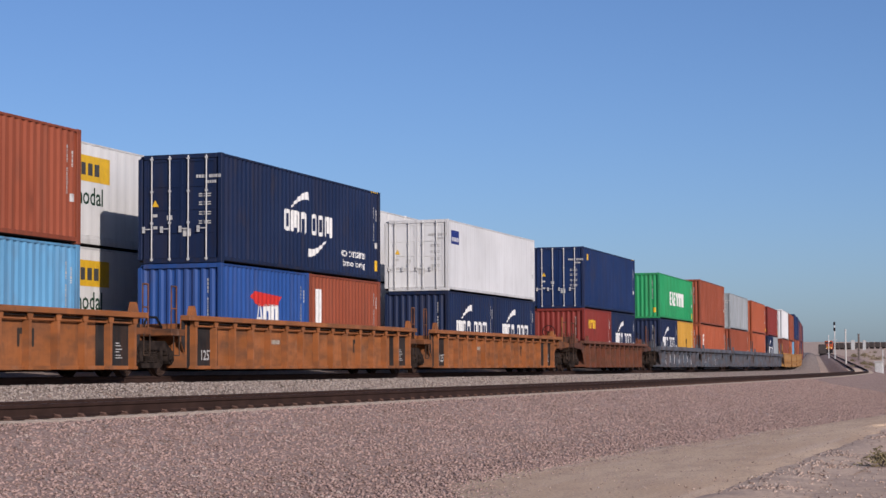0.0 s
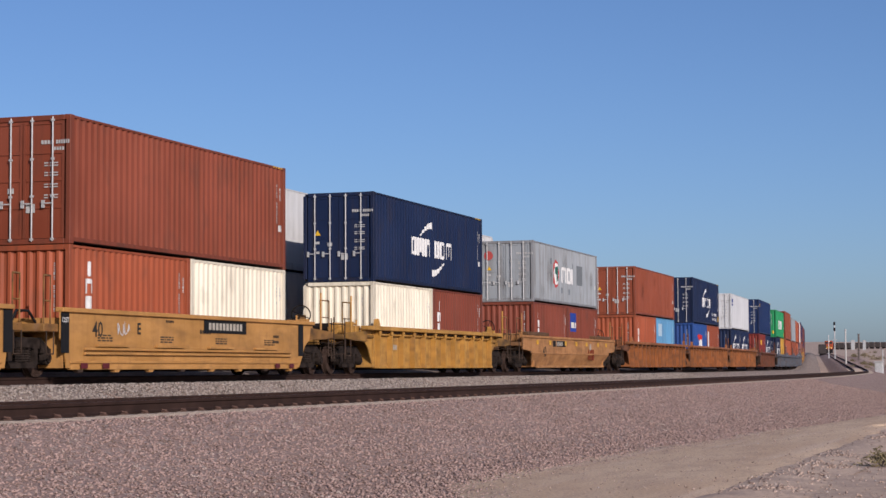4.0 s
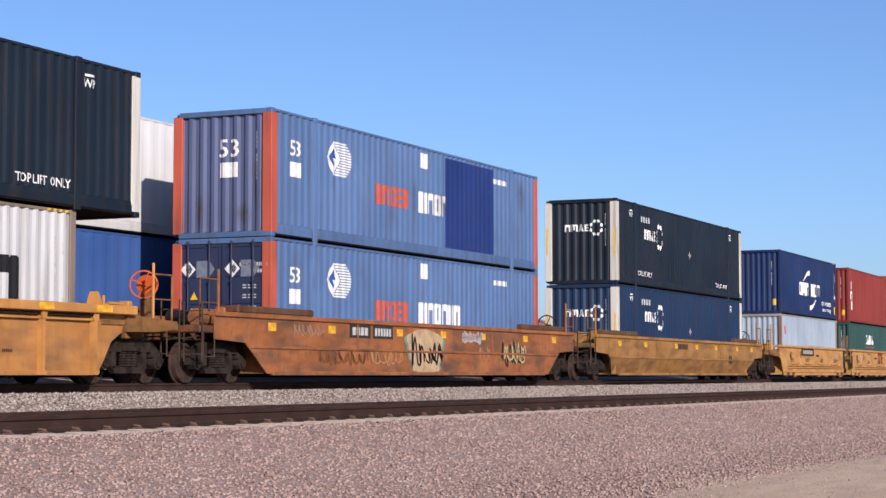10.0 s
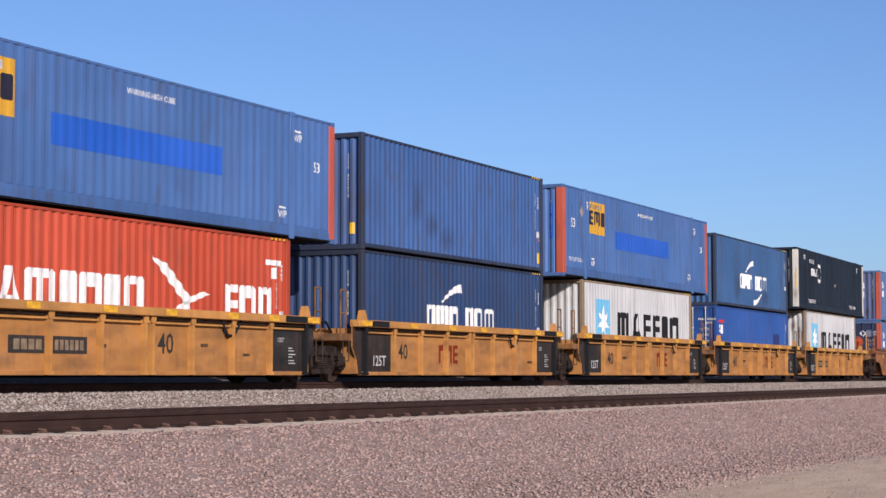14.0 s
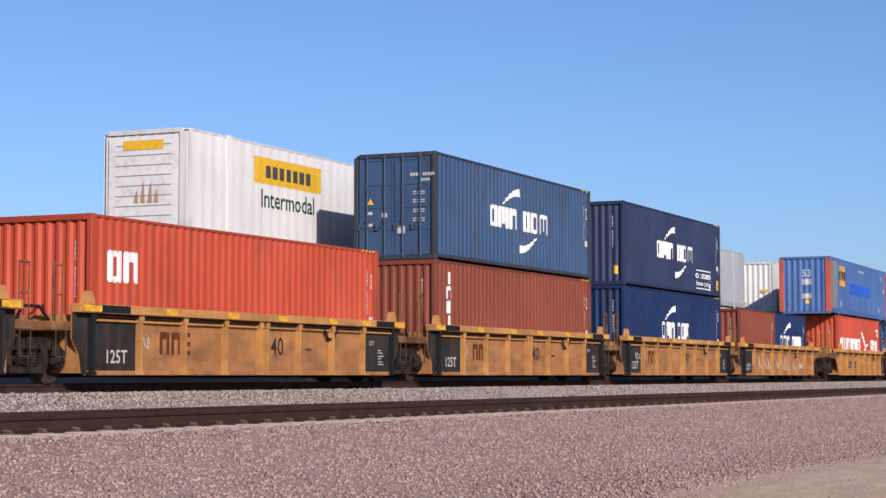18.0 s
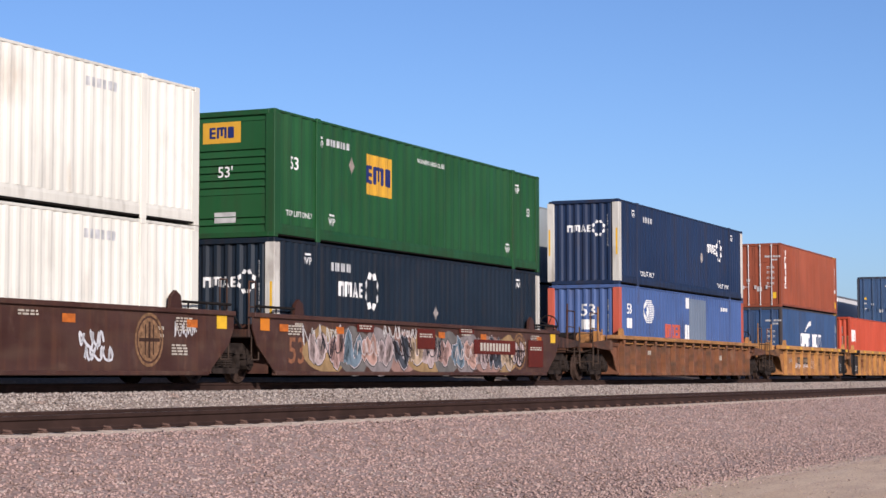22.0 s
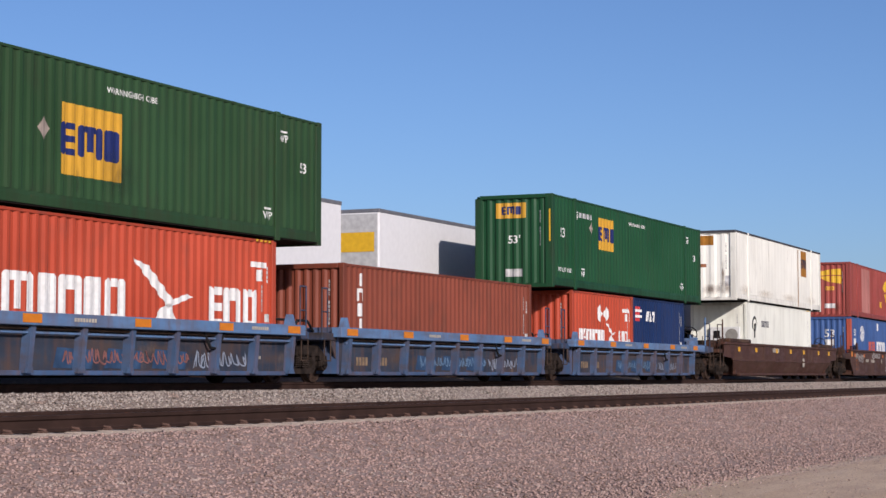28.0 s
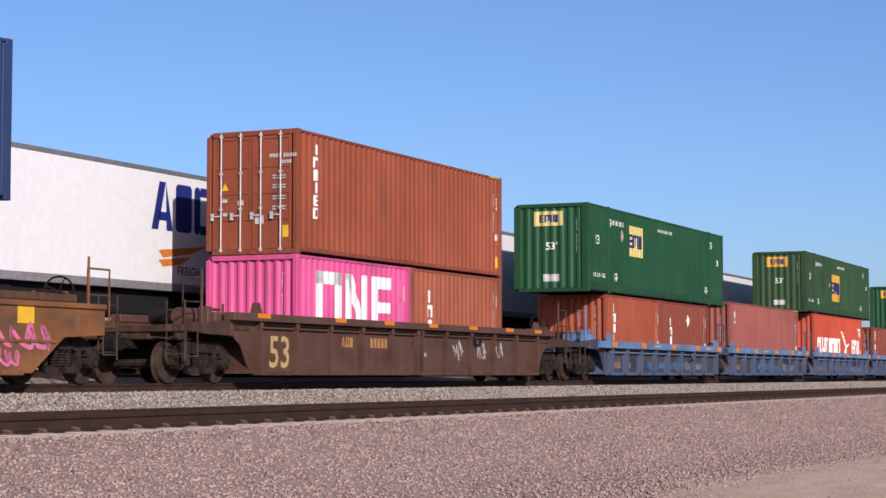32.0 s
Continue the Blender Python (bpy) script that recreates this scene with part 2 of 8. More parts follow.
def place_mark(face, u, v, L, W, scale=1.0):
    """The pose of a mark, u to the right from the face's middle and v up."""
    if face == "side":
        return pose(u, -W / 2 - 0.004, v) @ SIDE_TURN @ Matrix.Scale(scale, 4)
    return pose(-L / 2 - 0.012, -u, v) @ REAR_TURN @ Matrix.Scale(scale, 4)


def polys_mesh(key, polys):
    def build(bm):
        for p in polys:
            bm.faces.new([bm.verts.new((x, y, 0)) for x, y in p])
    return shared(key, build)


def quad(x0, y0, x1, y1):
    return [(x0, y0), (x1, y0), (x1, y1), (x0, y1)]


def clip_corners(p, r, width):
    """Takes off the corners of a slab that lie on the outer line of the row."""
    if len(p) != 4:
        return p
    (x0, y0), (x1, _), (x2, y2), (x3, _) = p
    if x0 != x3 or x1 != x2 or x1 - x0 < 0.2 or y2 - y0 < 0.9:
        return p
    return [(x0 + r, y0), (x1 - r, y0), (x1, y0 + r), (x1, y2 - r), (x1 - r, y2), (x0 + r, y2), (x0, y2 - r), (x0, y0 + r)]


def signs(code, h=1.0, gap=0.14, lean=0.0):
    """Plain shapes that stand for a painted name: slabs, rings and posts, one for each sign of the code, middle at 0."""
    out, x = [], 0.0
    t = 0.24
    for c in code:
        w = {"i": 0.24, "o": 0.74, "n": 0.78, "b": 0.62, "e": 0.62, "w": 1.0, " ": 0.35, "v": 0.8, "s": 0.5}[c]
        if c in "ib":
            out.append(quad(x, 0, x + w, 1))
        elif c == "o":
            out += [quad(x, 0, x + t, 1), quad(x + w - t, 0, x + w, 1), quad(x + t, 0, x + w - t, t * 0.8), quad(x + t, 1 - t * 0.8, x + w - t, 1)]
        elif c == "n":
            out += [quad(x, 0, x + t, 1), quad(x + w - t, 0, x + w, 1), quad(x + t, 0.68, x + w - t, 1)]
        elif c == "w":
            out += [quad(x, 0, x + t, 1), quad(x + w - t, 0, x + w, 1), quad(x + w / 2 - t / 2, 0.2, x + w / 2 + t / 2, 1), quad(x + t, 0.8, x + w / 2 - t / 2, 1), quad(x + w / 2 + t / 2, 0.8, x + w - t, 1)]
        elif c in "es":
            out += [quad(x, 0, x + t, 1), quad(x + t, 0, x + w, 0.2), quad(x + t, 0.4, x + w, 0.6), quad(x + t, 0.8, x + w, 1)]
        elif c == "v":
            out += [[(x, 0), (x + t, 0), (x + w / 2 + t / 2, 1), (x + w / 2 - t / 2, 1)], [(x + w - t, 0), (x + w, 0), (x + w / 2 + t / 2, 1)], quad(x + w * 0.28, 0.2, x + w * 0.72, 0.38)]
        x += w + gap
    half = (x - gap) / 2
    out = [clip_corners(p, 0.07, x - gap) for p in out]
    return [[((px - half) * h + lean * (py - 0.5) * h, (py - 0.5) * h) for px, py in p] for p in out]


def swoosh(r, a0, a1, w, squash=1.0):
    """A crescent that swells from nothing to w."""
    n, quads = 9, []
    for i in range(n):
        f0, f1 = i / n, (i + 1) / n
        b0, b1 = radians(a0 + (a1 - a0) * f0), radians(a0 + (a1 - a0) * f1)
        w0, w1 = w * (0.15 + 0.85 * f0), w * (0.15 + 0.85 * f1)
        quads.append([(math.cos(b0) * (r - w0), math.sin(b0) * (r - w0) * squash), (math.cos(b0) * r, math.sin(b0) * r * squash),
                      (math.cos(b1) * r, math.sin(b1) * r * squash), (math.cos(b1) * (r - w1), math.sin(b1) * (r - w1) * squash)])
    return quads


def column(n, h, w, step=None):
    """Signs stacked downward, the middle at 0."""
    step = step or h * 1.15
    out = []
    for i, c in enumerate(n):
        out += [[(x * w, y + ((len(n) - 1) / 2 - i) * step) for x, y in p] for p in signs(c, h)]
    return out


def row_of(n, w, h, gap):
    tot = n * w + (n - 1) * gap
    return [quad(-tot / 2 + i * (w + gap), -h / 2, -tot / 2 + i * (w + gap) + w, h / 2) for i in range(n)]


def fold_line(half, pitch, depth):
    """The plan of a folded sheet: outer flat, flank, inner flat, flank."""
    n = max(4, round(2 * half / pitch))
    p = 2 * half / n
    line = [(-half, 0.0)]
    for i in range(n):
        x = -half + i * p
        line += [(x + p * 0.27, 0.0), (x + p * 0.5, depth), (x + p * 0.77, depth), (x + p, 0.0)]
    return line


FOLDS = {}     # for each box: how far back its side and its end lie, and their folds


def cut_strip(poly, a, b):
    """The part of a polygon between x = a and x = b."""
    for lim, keep in ((a, 1), (b, -1)):
        out = []
        for (x0, y0), (x1, y1) in zip(poly, poly[1:] + poly[:1]):
            in0, in1 = (x0 - lim) * keep >= 0, (x1 - lim) * keep >= 0
            if in0:
                out.append((x0, y0))
            if in0 != in1:
                out.append((lim, y0 + (y1 - y0) * (lim - x0) / (x1 - x0)))
        poly = out
        if len(poly) < 3:
            return []
    return poly


def folded_mark(name, polys, u, back, post, line):
    """Flat shapes laid onto a folded sheet."""
    bm = bmesh.new()
    spans = [(-99.0, line[0][0], -post, -post)] + [(a[0], b[0], a[1], b[1]) for a, b in zip(line, line[1:])] + [(line[-1][0], 99.0, -post, -post)]
    for poly in polys:
        lo, hi = min(p[0] for p in poly), max(p[0] for p in poly)
        for xa, xb, da, db in spans:
            if xb - u <= lo or xa - u >= hi:
                continue
            piece = cut_strip(list(poly), xa - u, xb - u)
            if len(piece) < 3 or max(p[0] for p in piece) - min(p[0] for p in piece) < 1e-5:
                continue
            k = (db - da) / max(1e-6, xb - xa)
            bm.faces.new([bm.verts.new((x, y, -(back + da + k * (x + u - xa) * (1 if abs(da) + abs(db) else 0)))) for x, y in piece])
    return mesh_of(name, bm)


def mark(parent, name, face, u, v, mesh_or_polys, material, L, W, scale=1.0, label=""):
    if parent.name in FOLDS and face in FOLDS[parent.name]:
        polys = mesh_or_polys
        if isinstance(polys, bpy.types.Mesh):
            polys = [[(mesh_or_polys.vertices[i].co.x * scale, mesh_or_polys.vertices[i].co.y * scale) for i in p.vertices] for p in mesh_or_polys.polygons]
        ob = put(name, folded_mark(name, polys, u, *FOLDS[parent.name][face]), material, parent, place_mark(face, u, v, L, W), label)
        return tagged(ob, kind="stuff") if len(polys) > 1 else ob
    me = mesh_or_polys if isinstance(mesh_or_polys, bpy.types.Mesh) else polys_mesh((name, str(mesh_or_polys)), mesh_or_polys)
    ob = put(name, me, material, parent, place_mark(face, u, v, L, W, scale), label)
    if not isinstance(mesh_or_polys, bpy.types.Mesh) and len(mesh_or_polys) > 1:
        tagged(ob, kind="stuff")
    return ob


def small_print(parent, u, v, lines, w, W, material, h=0.035):
    """A block of writing too small to read: lines of short bars."""
    rng = random.Random(int(abs(u) * 100 + lines))
    polys = []
    for i in range(lines):
        x = -w / 2
        while x < w / 2 - 0.05:
            d = rng.uniform(0.06, 0.22)
            polys.append(quad(x, -i * h * 1.7, min(w / 2, x + d), -i * h * 1.7 + h))
            x += d + 0.04
    return mark(parent, "small_print", "side", u, v, polys, material, 0, W)


# ---- containers ----
def corrugated(bm, half, z0, z1, pitch, depth):
    """A folded sheet along x, outer folds at y = 0, inner at y = depth."""
    line = fold_line(half, pitch, depth)
    lo = [bm.verts.new((x, y, z0)) for x, y in line]
    hi = [bm.verts.new((x, y, z1)) for x, y in line]
    for i in range(len(line) - 1):
        bm.faces.new((lo[i], lo[i + 1], hi[i + 1], hi[i]))


def painted_field(c, u, v, x0, y0, x1, y1, material, L, W):
    """A repainted or faded field that follows the folds of the side."""
    half = L / 2 - 0.1
    pitch, depth = c["folds"]
    line = fold_line(half, pitch, depth)
    a, b = u + x0, u + x1
    if L > 15:
        y0 = max(y0, 0.325 - v)
    def at(x):
        for (xa, ya), (xb, yb) in zip(line, line[1:]):
            if xa <= x <= xb:
                return (x, ya + (yb - ya) * (x - xa) / max(1e-6, xb - xa))
        return (x, 0.0)
    pts = [at(a)] + [q for q in line if a < q[0] < b] + [at(b)]
    bm = bmesh.new()
    lo = [bm.verts.new((x, y, v + y0)) for x, y in pts]
    hi = [bm.verts.new((x, y, v + y1)) for x, y in pts]
    for i in range(len(pts) - 1):
        bm.faces.new((lo[i], lo[i + 1], hi[i + 1], hi[i]))
    return part("repainted_field", bm, material, c, "", pose(0, -W / 2 + 0.005, 0))


def door_leaf(bm, w, h):
    """A door in its own plane, x across, y = 0 outside: one sheet with four recessed panels."""
    t = 0.07
    xs = [-w / 2, -w / 2 + t, w / 2 - t, w / 2]
    rows = [(0.0, t, False)]
    for a, b in zip((0.0, 0.26, 0.5, 0.74), (0.26, 0.5, 0.74, 1.0)):
        rows += [(a * (h - t) + t, b * (h - t), True), (b * (h - t), b * (h - t) + t, False)]
    seen = {}
    def v(x, y, z):
        k = (round(x, 4), round(y, 4), round(z, 4))
        if k not in seen:
            seen[k] = bm.verts.new((x, y, z))
        return seen[k]
    for z0, z1, deep in rows:
        for x0, x1, mid in zip(xs, xs[1:], (False, True, False)):
            if deep and mid:
                d = 0.02
                bm.faces.new((v(x0, d, z0), v(x1, d, z0), v(x1, d, z1), v(x0, d, z1)))
                for (ax, az), (cx, cz) in (((x0, z0), (x1, z0)), ((x1, z0), (x1, z1)), ((x1, z1), (x0, z1)), ((x0, z1), (x0, z0))):
                    bm.faces.new((v(ax, 0, az), v(cx, 0, cz), v(cx, d, cz), v(ax, d, az)))
            else:
                bm.faces.new((v(x0, 0, z0), v(x1, 0, z0), v(x1, 0, z1), v(x0, 0, z1)))
    back = [v(-w / 2, 0.06, 0), v(w / 2, 0.06, 0), v(w / 2, 0.06, h), v(-w / 2, 0.06, h)]
    bm.faces.new(back[::-1])
    bmesh.ops.recalc_face_normals(bm, faces=bm.faces)


def lock_bar(bm, h):
    rod(bm, (0, 0, 0), (0, 0, h), 0.018, 6)
    for z in (0.04, h * 0.36, h * 0.66, h - 0.08):
        box(bm, -0.035, 0.035, -0.025, 0.025, z - 0.02, z + 0.03)
    box(bm, -0.24, 0.015, -0.03, -0.012, h * 0.3, h * 0.3 + 0.026)
    box(bm, -0.27, -0.2, -0.02, 0.02, h * 0.27, h * 0.33)


def sill_53(bm, L):
    """The deep bottom rail of a long box, its upper part leaning inward."""
    a = [(0.0, 0.075), (0.0, 0.23), (0.02, 0.315), (0.09, 0.315), (0.09, 0.075)]
    rings = [[bm.verts.new((x, y, z)) for y, z in a] for x in (-L / 2 + 0.16, L / 2 - 0.16)]
    bm.faces.new(rings[0])
    bm.faces.new(rings[1][::-1])
    for i in range(5):
        j = (i + 1) % 5
        bm.faces.new((rings[0][j], rings[0][i], rings[1][i], rings[1][j]))
    bmesh.ops.recalc_face_normals(bm, faces=bm.faces)


def ledge_end(bm, W, H):
    """An end wall of level bands, each leaning out over the one below."""
    w = W / 2 - 0.11
    cuts = [0.12, 0.3, 0.46, 0.98, 1.15, 1.32, 1.49, 1.66, 1.83, 2.0, H - 0.25, H - 0.11]
    for a, b in zip(cuts, cuts[1:]):
        d = 0.05 if b - a < 0.3 else 0.02
        p = [bm.verts.new(q) for q in ((-w, 0, a), (w, 0, a), (w, d, b), (-w, d, b), (-w, 0.05, a), (w, 0.05, a))]
        bm.faces.new(p[:4])
        bm.faces.new((p[4], p[5], p[1], p[0]))


def char_column(seed, n, h):
    """A column of small figures as plain bars of uneven width."""
    r = random.Random(seed)
    out = []
    for i in range(n):
        if i == 4:
            continue
        w, y = h * r.uniform(0.5, 0.8), ((n - 1) / 2 - i) * h * 1.35
        if r.random() < 0.5:
            out.append(quad(-w / 2, y, w / 2, y + h))
        else:
            g = r.uniform(0.2, 0.45) * h
            out += [quad(-w / 2, y, w / 2, y + g), quad(-w / 2, y + g + 0.018, w / 2, y + h)]
    return out


def polys_bm(polys):
    bm = bmesh.new()
    for p in polys:
        bm.faces.new([bm.verts.new((x, y, 0)) for x, y in p])
    return bm


def container(s, z, L, H, color, label, rear="end", posts=None, rear_color=None, group="containers on the well cars", lat=0.0, train=1, wear=0.35, frame_color=None, pitch=None, bare=False, smooth=False, depth=None, bars=None, end_depth=0.046, end_pitch=None):
    """A steel box on its bottom rails. rear: doors, end (a folded sheet) or ledges (lapped level bands)."""
    W = 2.59 if L > 15 else 2.438
    c = thing("shipping_container", label, "container", group, s, lat, z, train)
    pa = paint(color, wear)
    back = paint(rear_color, 0.4) if rear_color else pa
    fr = paint(frame_color, wear) if frame_color else paint(tuple(x * 0.85 for x in color), min(1, wear + 0.15))
    post = paint(posts, 0.6) if posts else fr
    pitch = pitch or (0.278 if L < 15 else 0.31)
    depth = 0.009 if bare else 0.007 if smooth else depth or (0.036 if L < 15 else 0.026)
    end_pitch = end_pitch or (0.25 if L < 15 else 0.3)
    c["folds"] = (pitch, depth)
    FOLDS[c.name] = {"side": (0.01, 0.01, fold_line(L / 2 - 0.1, pitch, depth))}
    if rear == "end" and not bare:
        FOLDS[c.name]["rear"] = (0.048, 0.04, fold_line(W / 2 - 0.11, end_pitch, end_depth))
    elif rear != "end":
        FOLDS[c.name]["rear"] = (0.033, 0.03, [(-W / 2 + 0.11, 0.0), (W / 2 - 0.11, 0.0)])
    sheet = shared(("side_panel", L, H, pitch, depth), lambda bm: corrugated(bm, L / 2 - 0.1, 0.15 if L < 15 else 0.31, H - 0.065, pitch, depth))
    put("side_panel", sheet, pa, c, pose(0, -W / 2 + 0.01, 0))
    put("side_panel", sheet, pa, c, pose(0, W / 2 - 0.01, 0, 0, 0, 180))
    put("roof_panel", shared(("roof", L, H, W), lambda bm: [box(bm, -L / 2 + 0.08, L / 2 - 0.08, -W / 2 + 0.05, W / 2 - 0.05, H - 0.05, H - 0.025)]), pa, c)
    # Near-black floor set wide, so the gap under the box shows as shade.
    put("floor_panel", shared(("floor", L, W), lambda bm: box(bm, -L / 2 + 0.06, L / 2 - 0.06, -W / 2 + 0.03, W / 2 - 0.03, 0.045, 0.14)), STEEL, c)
    rail = shared(("rail", L), lambda bm: box(bm, -L / 2 + 0.16, L / 2 - 0.16, 0, 0.07, 0, 0.06, 0.008))
    for y in (-W / 2 + 0.004, W / 2 - 0.074) if not bare else (-W / 2 + 0.004,):
        put("top_rail", rail, fr, c, pose(0, y, H - 0.072))
        put("bottom_rail", shared(("sill", L), lambda bm: box(bm, -L / 2 + 0.16, L / 2 - 0.16, 0, 0.07, 0.06, 0.16, 0.008) if L < 15 else sill_53(bm, L)), fr, c, pose(0, y, 0))
    pw = 0.17 if L < 15 else 0.27
    pd = 0.12 if L < 15 else 0.24
    pm = shared(("corner_post", H, pw), lambda bm: box(bm, 0, pw, 0, pd, 0.1, H - 0.1, 0.01))
    cast = shared(("corner_casting",), lambda bm: box(bm, 0, 0.178, 0, 0.162, 0, 0.118, 0.012))
    for ex in (-1, 1):
        for ey in (-1, 1) if not bare else (-1,):
            turn = {(-1, -1): 0, (1, -1): 90, (1, 1): 180, (-1, 1): 270}[(ex, ey)]
            swap = turn in (90, 270)
            at = pose(ex * L / 2, ey * W / 2, 0, 0, 0, turn)
            put("corner_post", pm if not swap else shared(("corner_post_b", H, pw), lambda bm: box(bm, 0, pd, 0, pw, 0.1, H - 0.1, 0.01)), post, c, at)
            cm = cast if not swap else shared(("corner_casting_b",), lambda bm: box(bm, 0, 0.162, 0, 0.178, 0, 0.118, 0.012))
            for zz in (0, H - 0.118) if ey < 0 and not bare else ():
                put("corner_casting", cm, fr, c, at @ pose(-0.002, -0.002, zz))
    header = shared(("end_rail", W), lambda bm: box(bm, 0, 0.1, -W / 2 + 0.16, W / 2 - 0.16, 0, 0.12, 0.008))
    for x in (-L / 2, L / 2 - 0.1):
        put("end_rail", header, fr, c, pose(x, 0, H - 0.125))
        if not bare:
            put("end_rail", header, fr, c, pose(x, 0, 0.005))
    end = shared(("end_panel", W, H, end_pitch, end_depth), lambda bm: corrugated(bm, W / 2 - 0.11, 0.12, H - 0.12, end_pitch, end_depth))
    put("end_panel", end, pa, c, pose(L / 2 - 0.04, 0, 0, 0, 0, 90))
    if rear == "doors":
        w, h = W / 2 - 0.17, H - 0.27
        leaf = shared(("door", w, h), lambda bm: door_leaf(bm, w, h))
        bar = shared(("locking_bar", h), lambda bm: lock_bar(bm, h + 0.16))
        for k in (-1, 1):
            d = put("door", leaf, back, c, pose(-L / 2 + 0.025, -k * (w / 2 + 0.008), 0.135, 0, 0, -90))
            for u in (-0.26, 0.24):
                put("locking_bar", bar, bars or GALV, d, pose(u * w, -0.045, -0.07), "" if bars else "galvanised locking bar")
        mark(c, "warning_triangle", "rear", -0.72, H * 0.55, [[(-0.1, -0.08), (0.1, -0.08), (0, 0.1)]], YELLOW, L, W)
        mark(c, "number_strip", "rear", 0.62, H * 0.79, row_of(4, 0.06, 0.085, 0.02) + [[(x + 0.4, y) for x, y in p] for p in row_of(6, 0.045, 0.085, 0.016)] + [[(x + 0.3, y - 0.15) for x, y in p] for p in row_of(4, 0.05, 0.075, 0.018)], FAINT, L, W)
        mark(c, "data_strip", "rear", 0.75, H * 0.5, [quad(x, y, x + w, y + 0.028) for y in (-0.42, -0.36, -0.18, -0.12, 0.08, 0.14, 0.3, 0.36) for x, w in ((-0.2, 0.1), (-0.06, 0.05), (0.03, 0.12))], FAINT, L, W)
        mark(c, "data_plate", "rear", 0.22, H * 0.28, [quad(-0.13, -0.1, 0.1, 0.1)], FAINT, L, W)
        mark(c, "small_plate", "rear", -0.3, H * 0.42, [quad(-0.08, -0.06, 0.08, 0.06), quad(-0.5, 0.02, -0.36, 0.1), quad(-0.48, -0.3, -0.36, -0.22)], FAINT, L, W)
    elif rear == "ledges":
        put("end_panel", shared(("ledge_end", W, H), lambda bm: ledge_end(bm, W, H)), pa, c, pose(-L / 2 + 0.02, 0, 0, 0, 0, -90))
    else:
        put("end_panel", end, back, c, pose(-L / 2 + 0.04, 0, 0, 0, 0, -90))
        if not bare:
            mark(c, "number_column", "rear", W / 2 - 0.42, H * 0.62, char_column(int(abs(s)) % 97, 11, 0.075), FAINT, L, W)
    if L > 15:
        sp = shared(("stacking_post", H), lambda bm: [box(bm, -0.1, 0.1, -0.012, 0.03, 0.0, H - 0.1, 0.006), box(bm, -0.09, 0.09, -0.02, 0.12, H - 0.1, H + 0.006, 0.01)])
        for x in (-6.02, 6.02):
            put("stacking_post", sp, paint(color, min(1, wear + 0.2)), c, pose(x, -W / 2, 0))
    if not bare and L < 15:
        mark(c, "number_column", "side", L / 2 - 0.62, H * 0.62, char_column(int(abs(s)) % 89, 11, 0.075), FAINT, L, W)
        mark(c, "data_column", "side", L / 2 - 0.38, H * 0.7, char_column(int(abs(s)) % 83, 5, 0.07), FAINT, L, W)
        mark(c, "small_plate", "side", L / 2 - 0.37, H * 0.4, [quad(-0.07, -0.1, 0.07, 0.08)], FAINT, L, W)
        if H > 2.7:
            bars_ = [[(x, -0.024), (x + 0.09, -0.024), (x + 0.12, 0.024), (x + 0.03, 0.024)] for x in (-0.3, -0.12, 0.06, 0.24)]
            part("hazard_stripe", polys_bm(bars_), YELLOW, c, "", pose(L / 2 - 0.6, -W / 2 - 0.001, H - 0.04) @ SIDE_TURN)
    return c


def crescent(turn=1):
    """A sweep that starts thin and ends thick, 1.33 long."""
    top = [(-0.66 + 1.32 * f, -0.25 + 0.5 * math.sin(f * math.pi / 2), 0.05 + 0.2 * f) for f in np.linspace(0, 1, 9)]
    out = []
    for (x0, y0, w0), (x1, y1, w1) in zip(top, top[1:]):
        out.append([(x0 * turn, y0 * turn), (x1 * turn, y1 * turn), ((x1 + 0.25 * w1) * turn, (y1 - w1) * turn), ((x0 + 0.25 * w0) * turn, (y0 - w0) * turn)])
    return out if turn > 0 else [p[::-1] for p in out]


def swoosh_logo(c, L, W, H, u, v, k=1.0, upper=True, lower=True):
    """White name with one crescent above and one below."""
    mark(c, "painted_name", "side", u, v, [[(x * 1.2 * k, y) for x, y in p] for p in signs("own oow", 0.62, 0.14)], WHITE, L, W)
    if upper:
        mark(c, "painted_crescent", "side", u - 0.65, v + 0.68, crescent(1), WHITE, L, W)
    if lower:
        mark(c, "painted_crescent", "side", u + 0.68, v - 0.72, crescent(-1), WHITE, L, W)


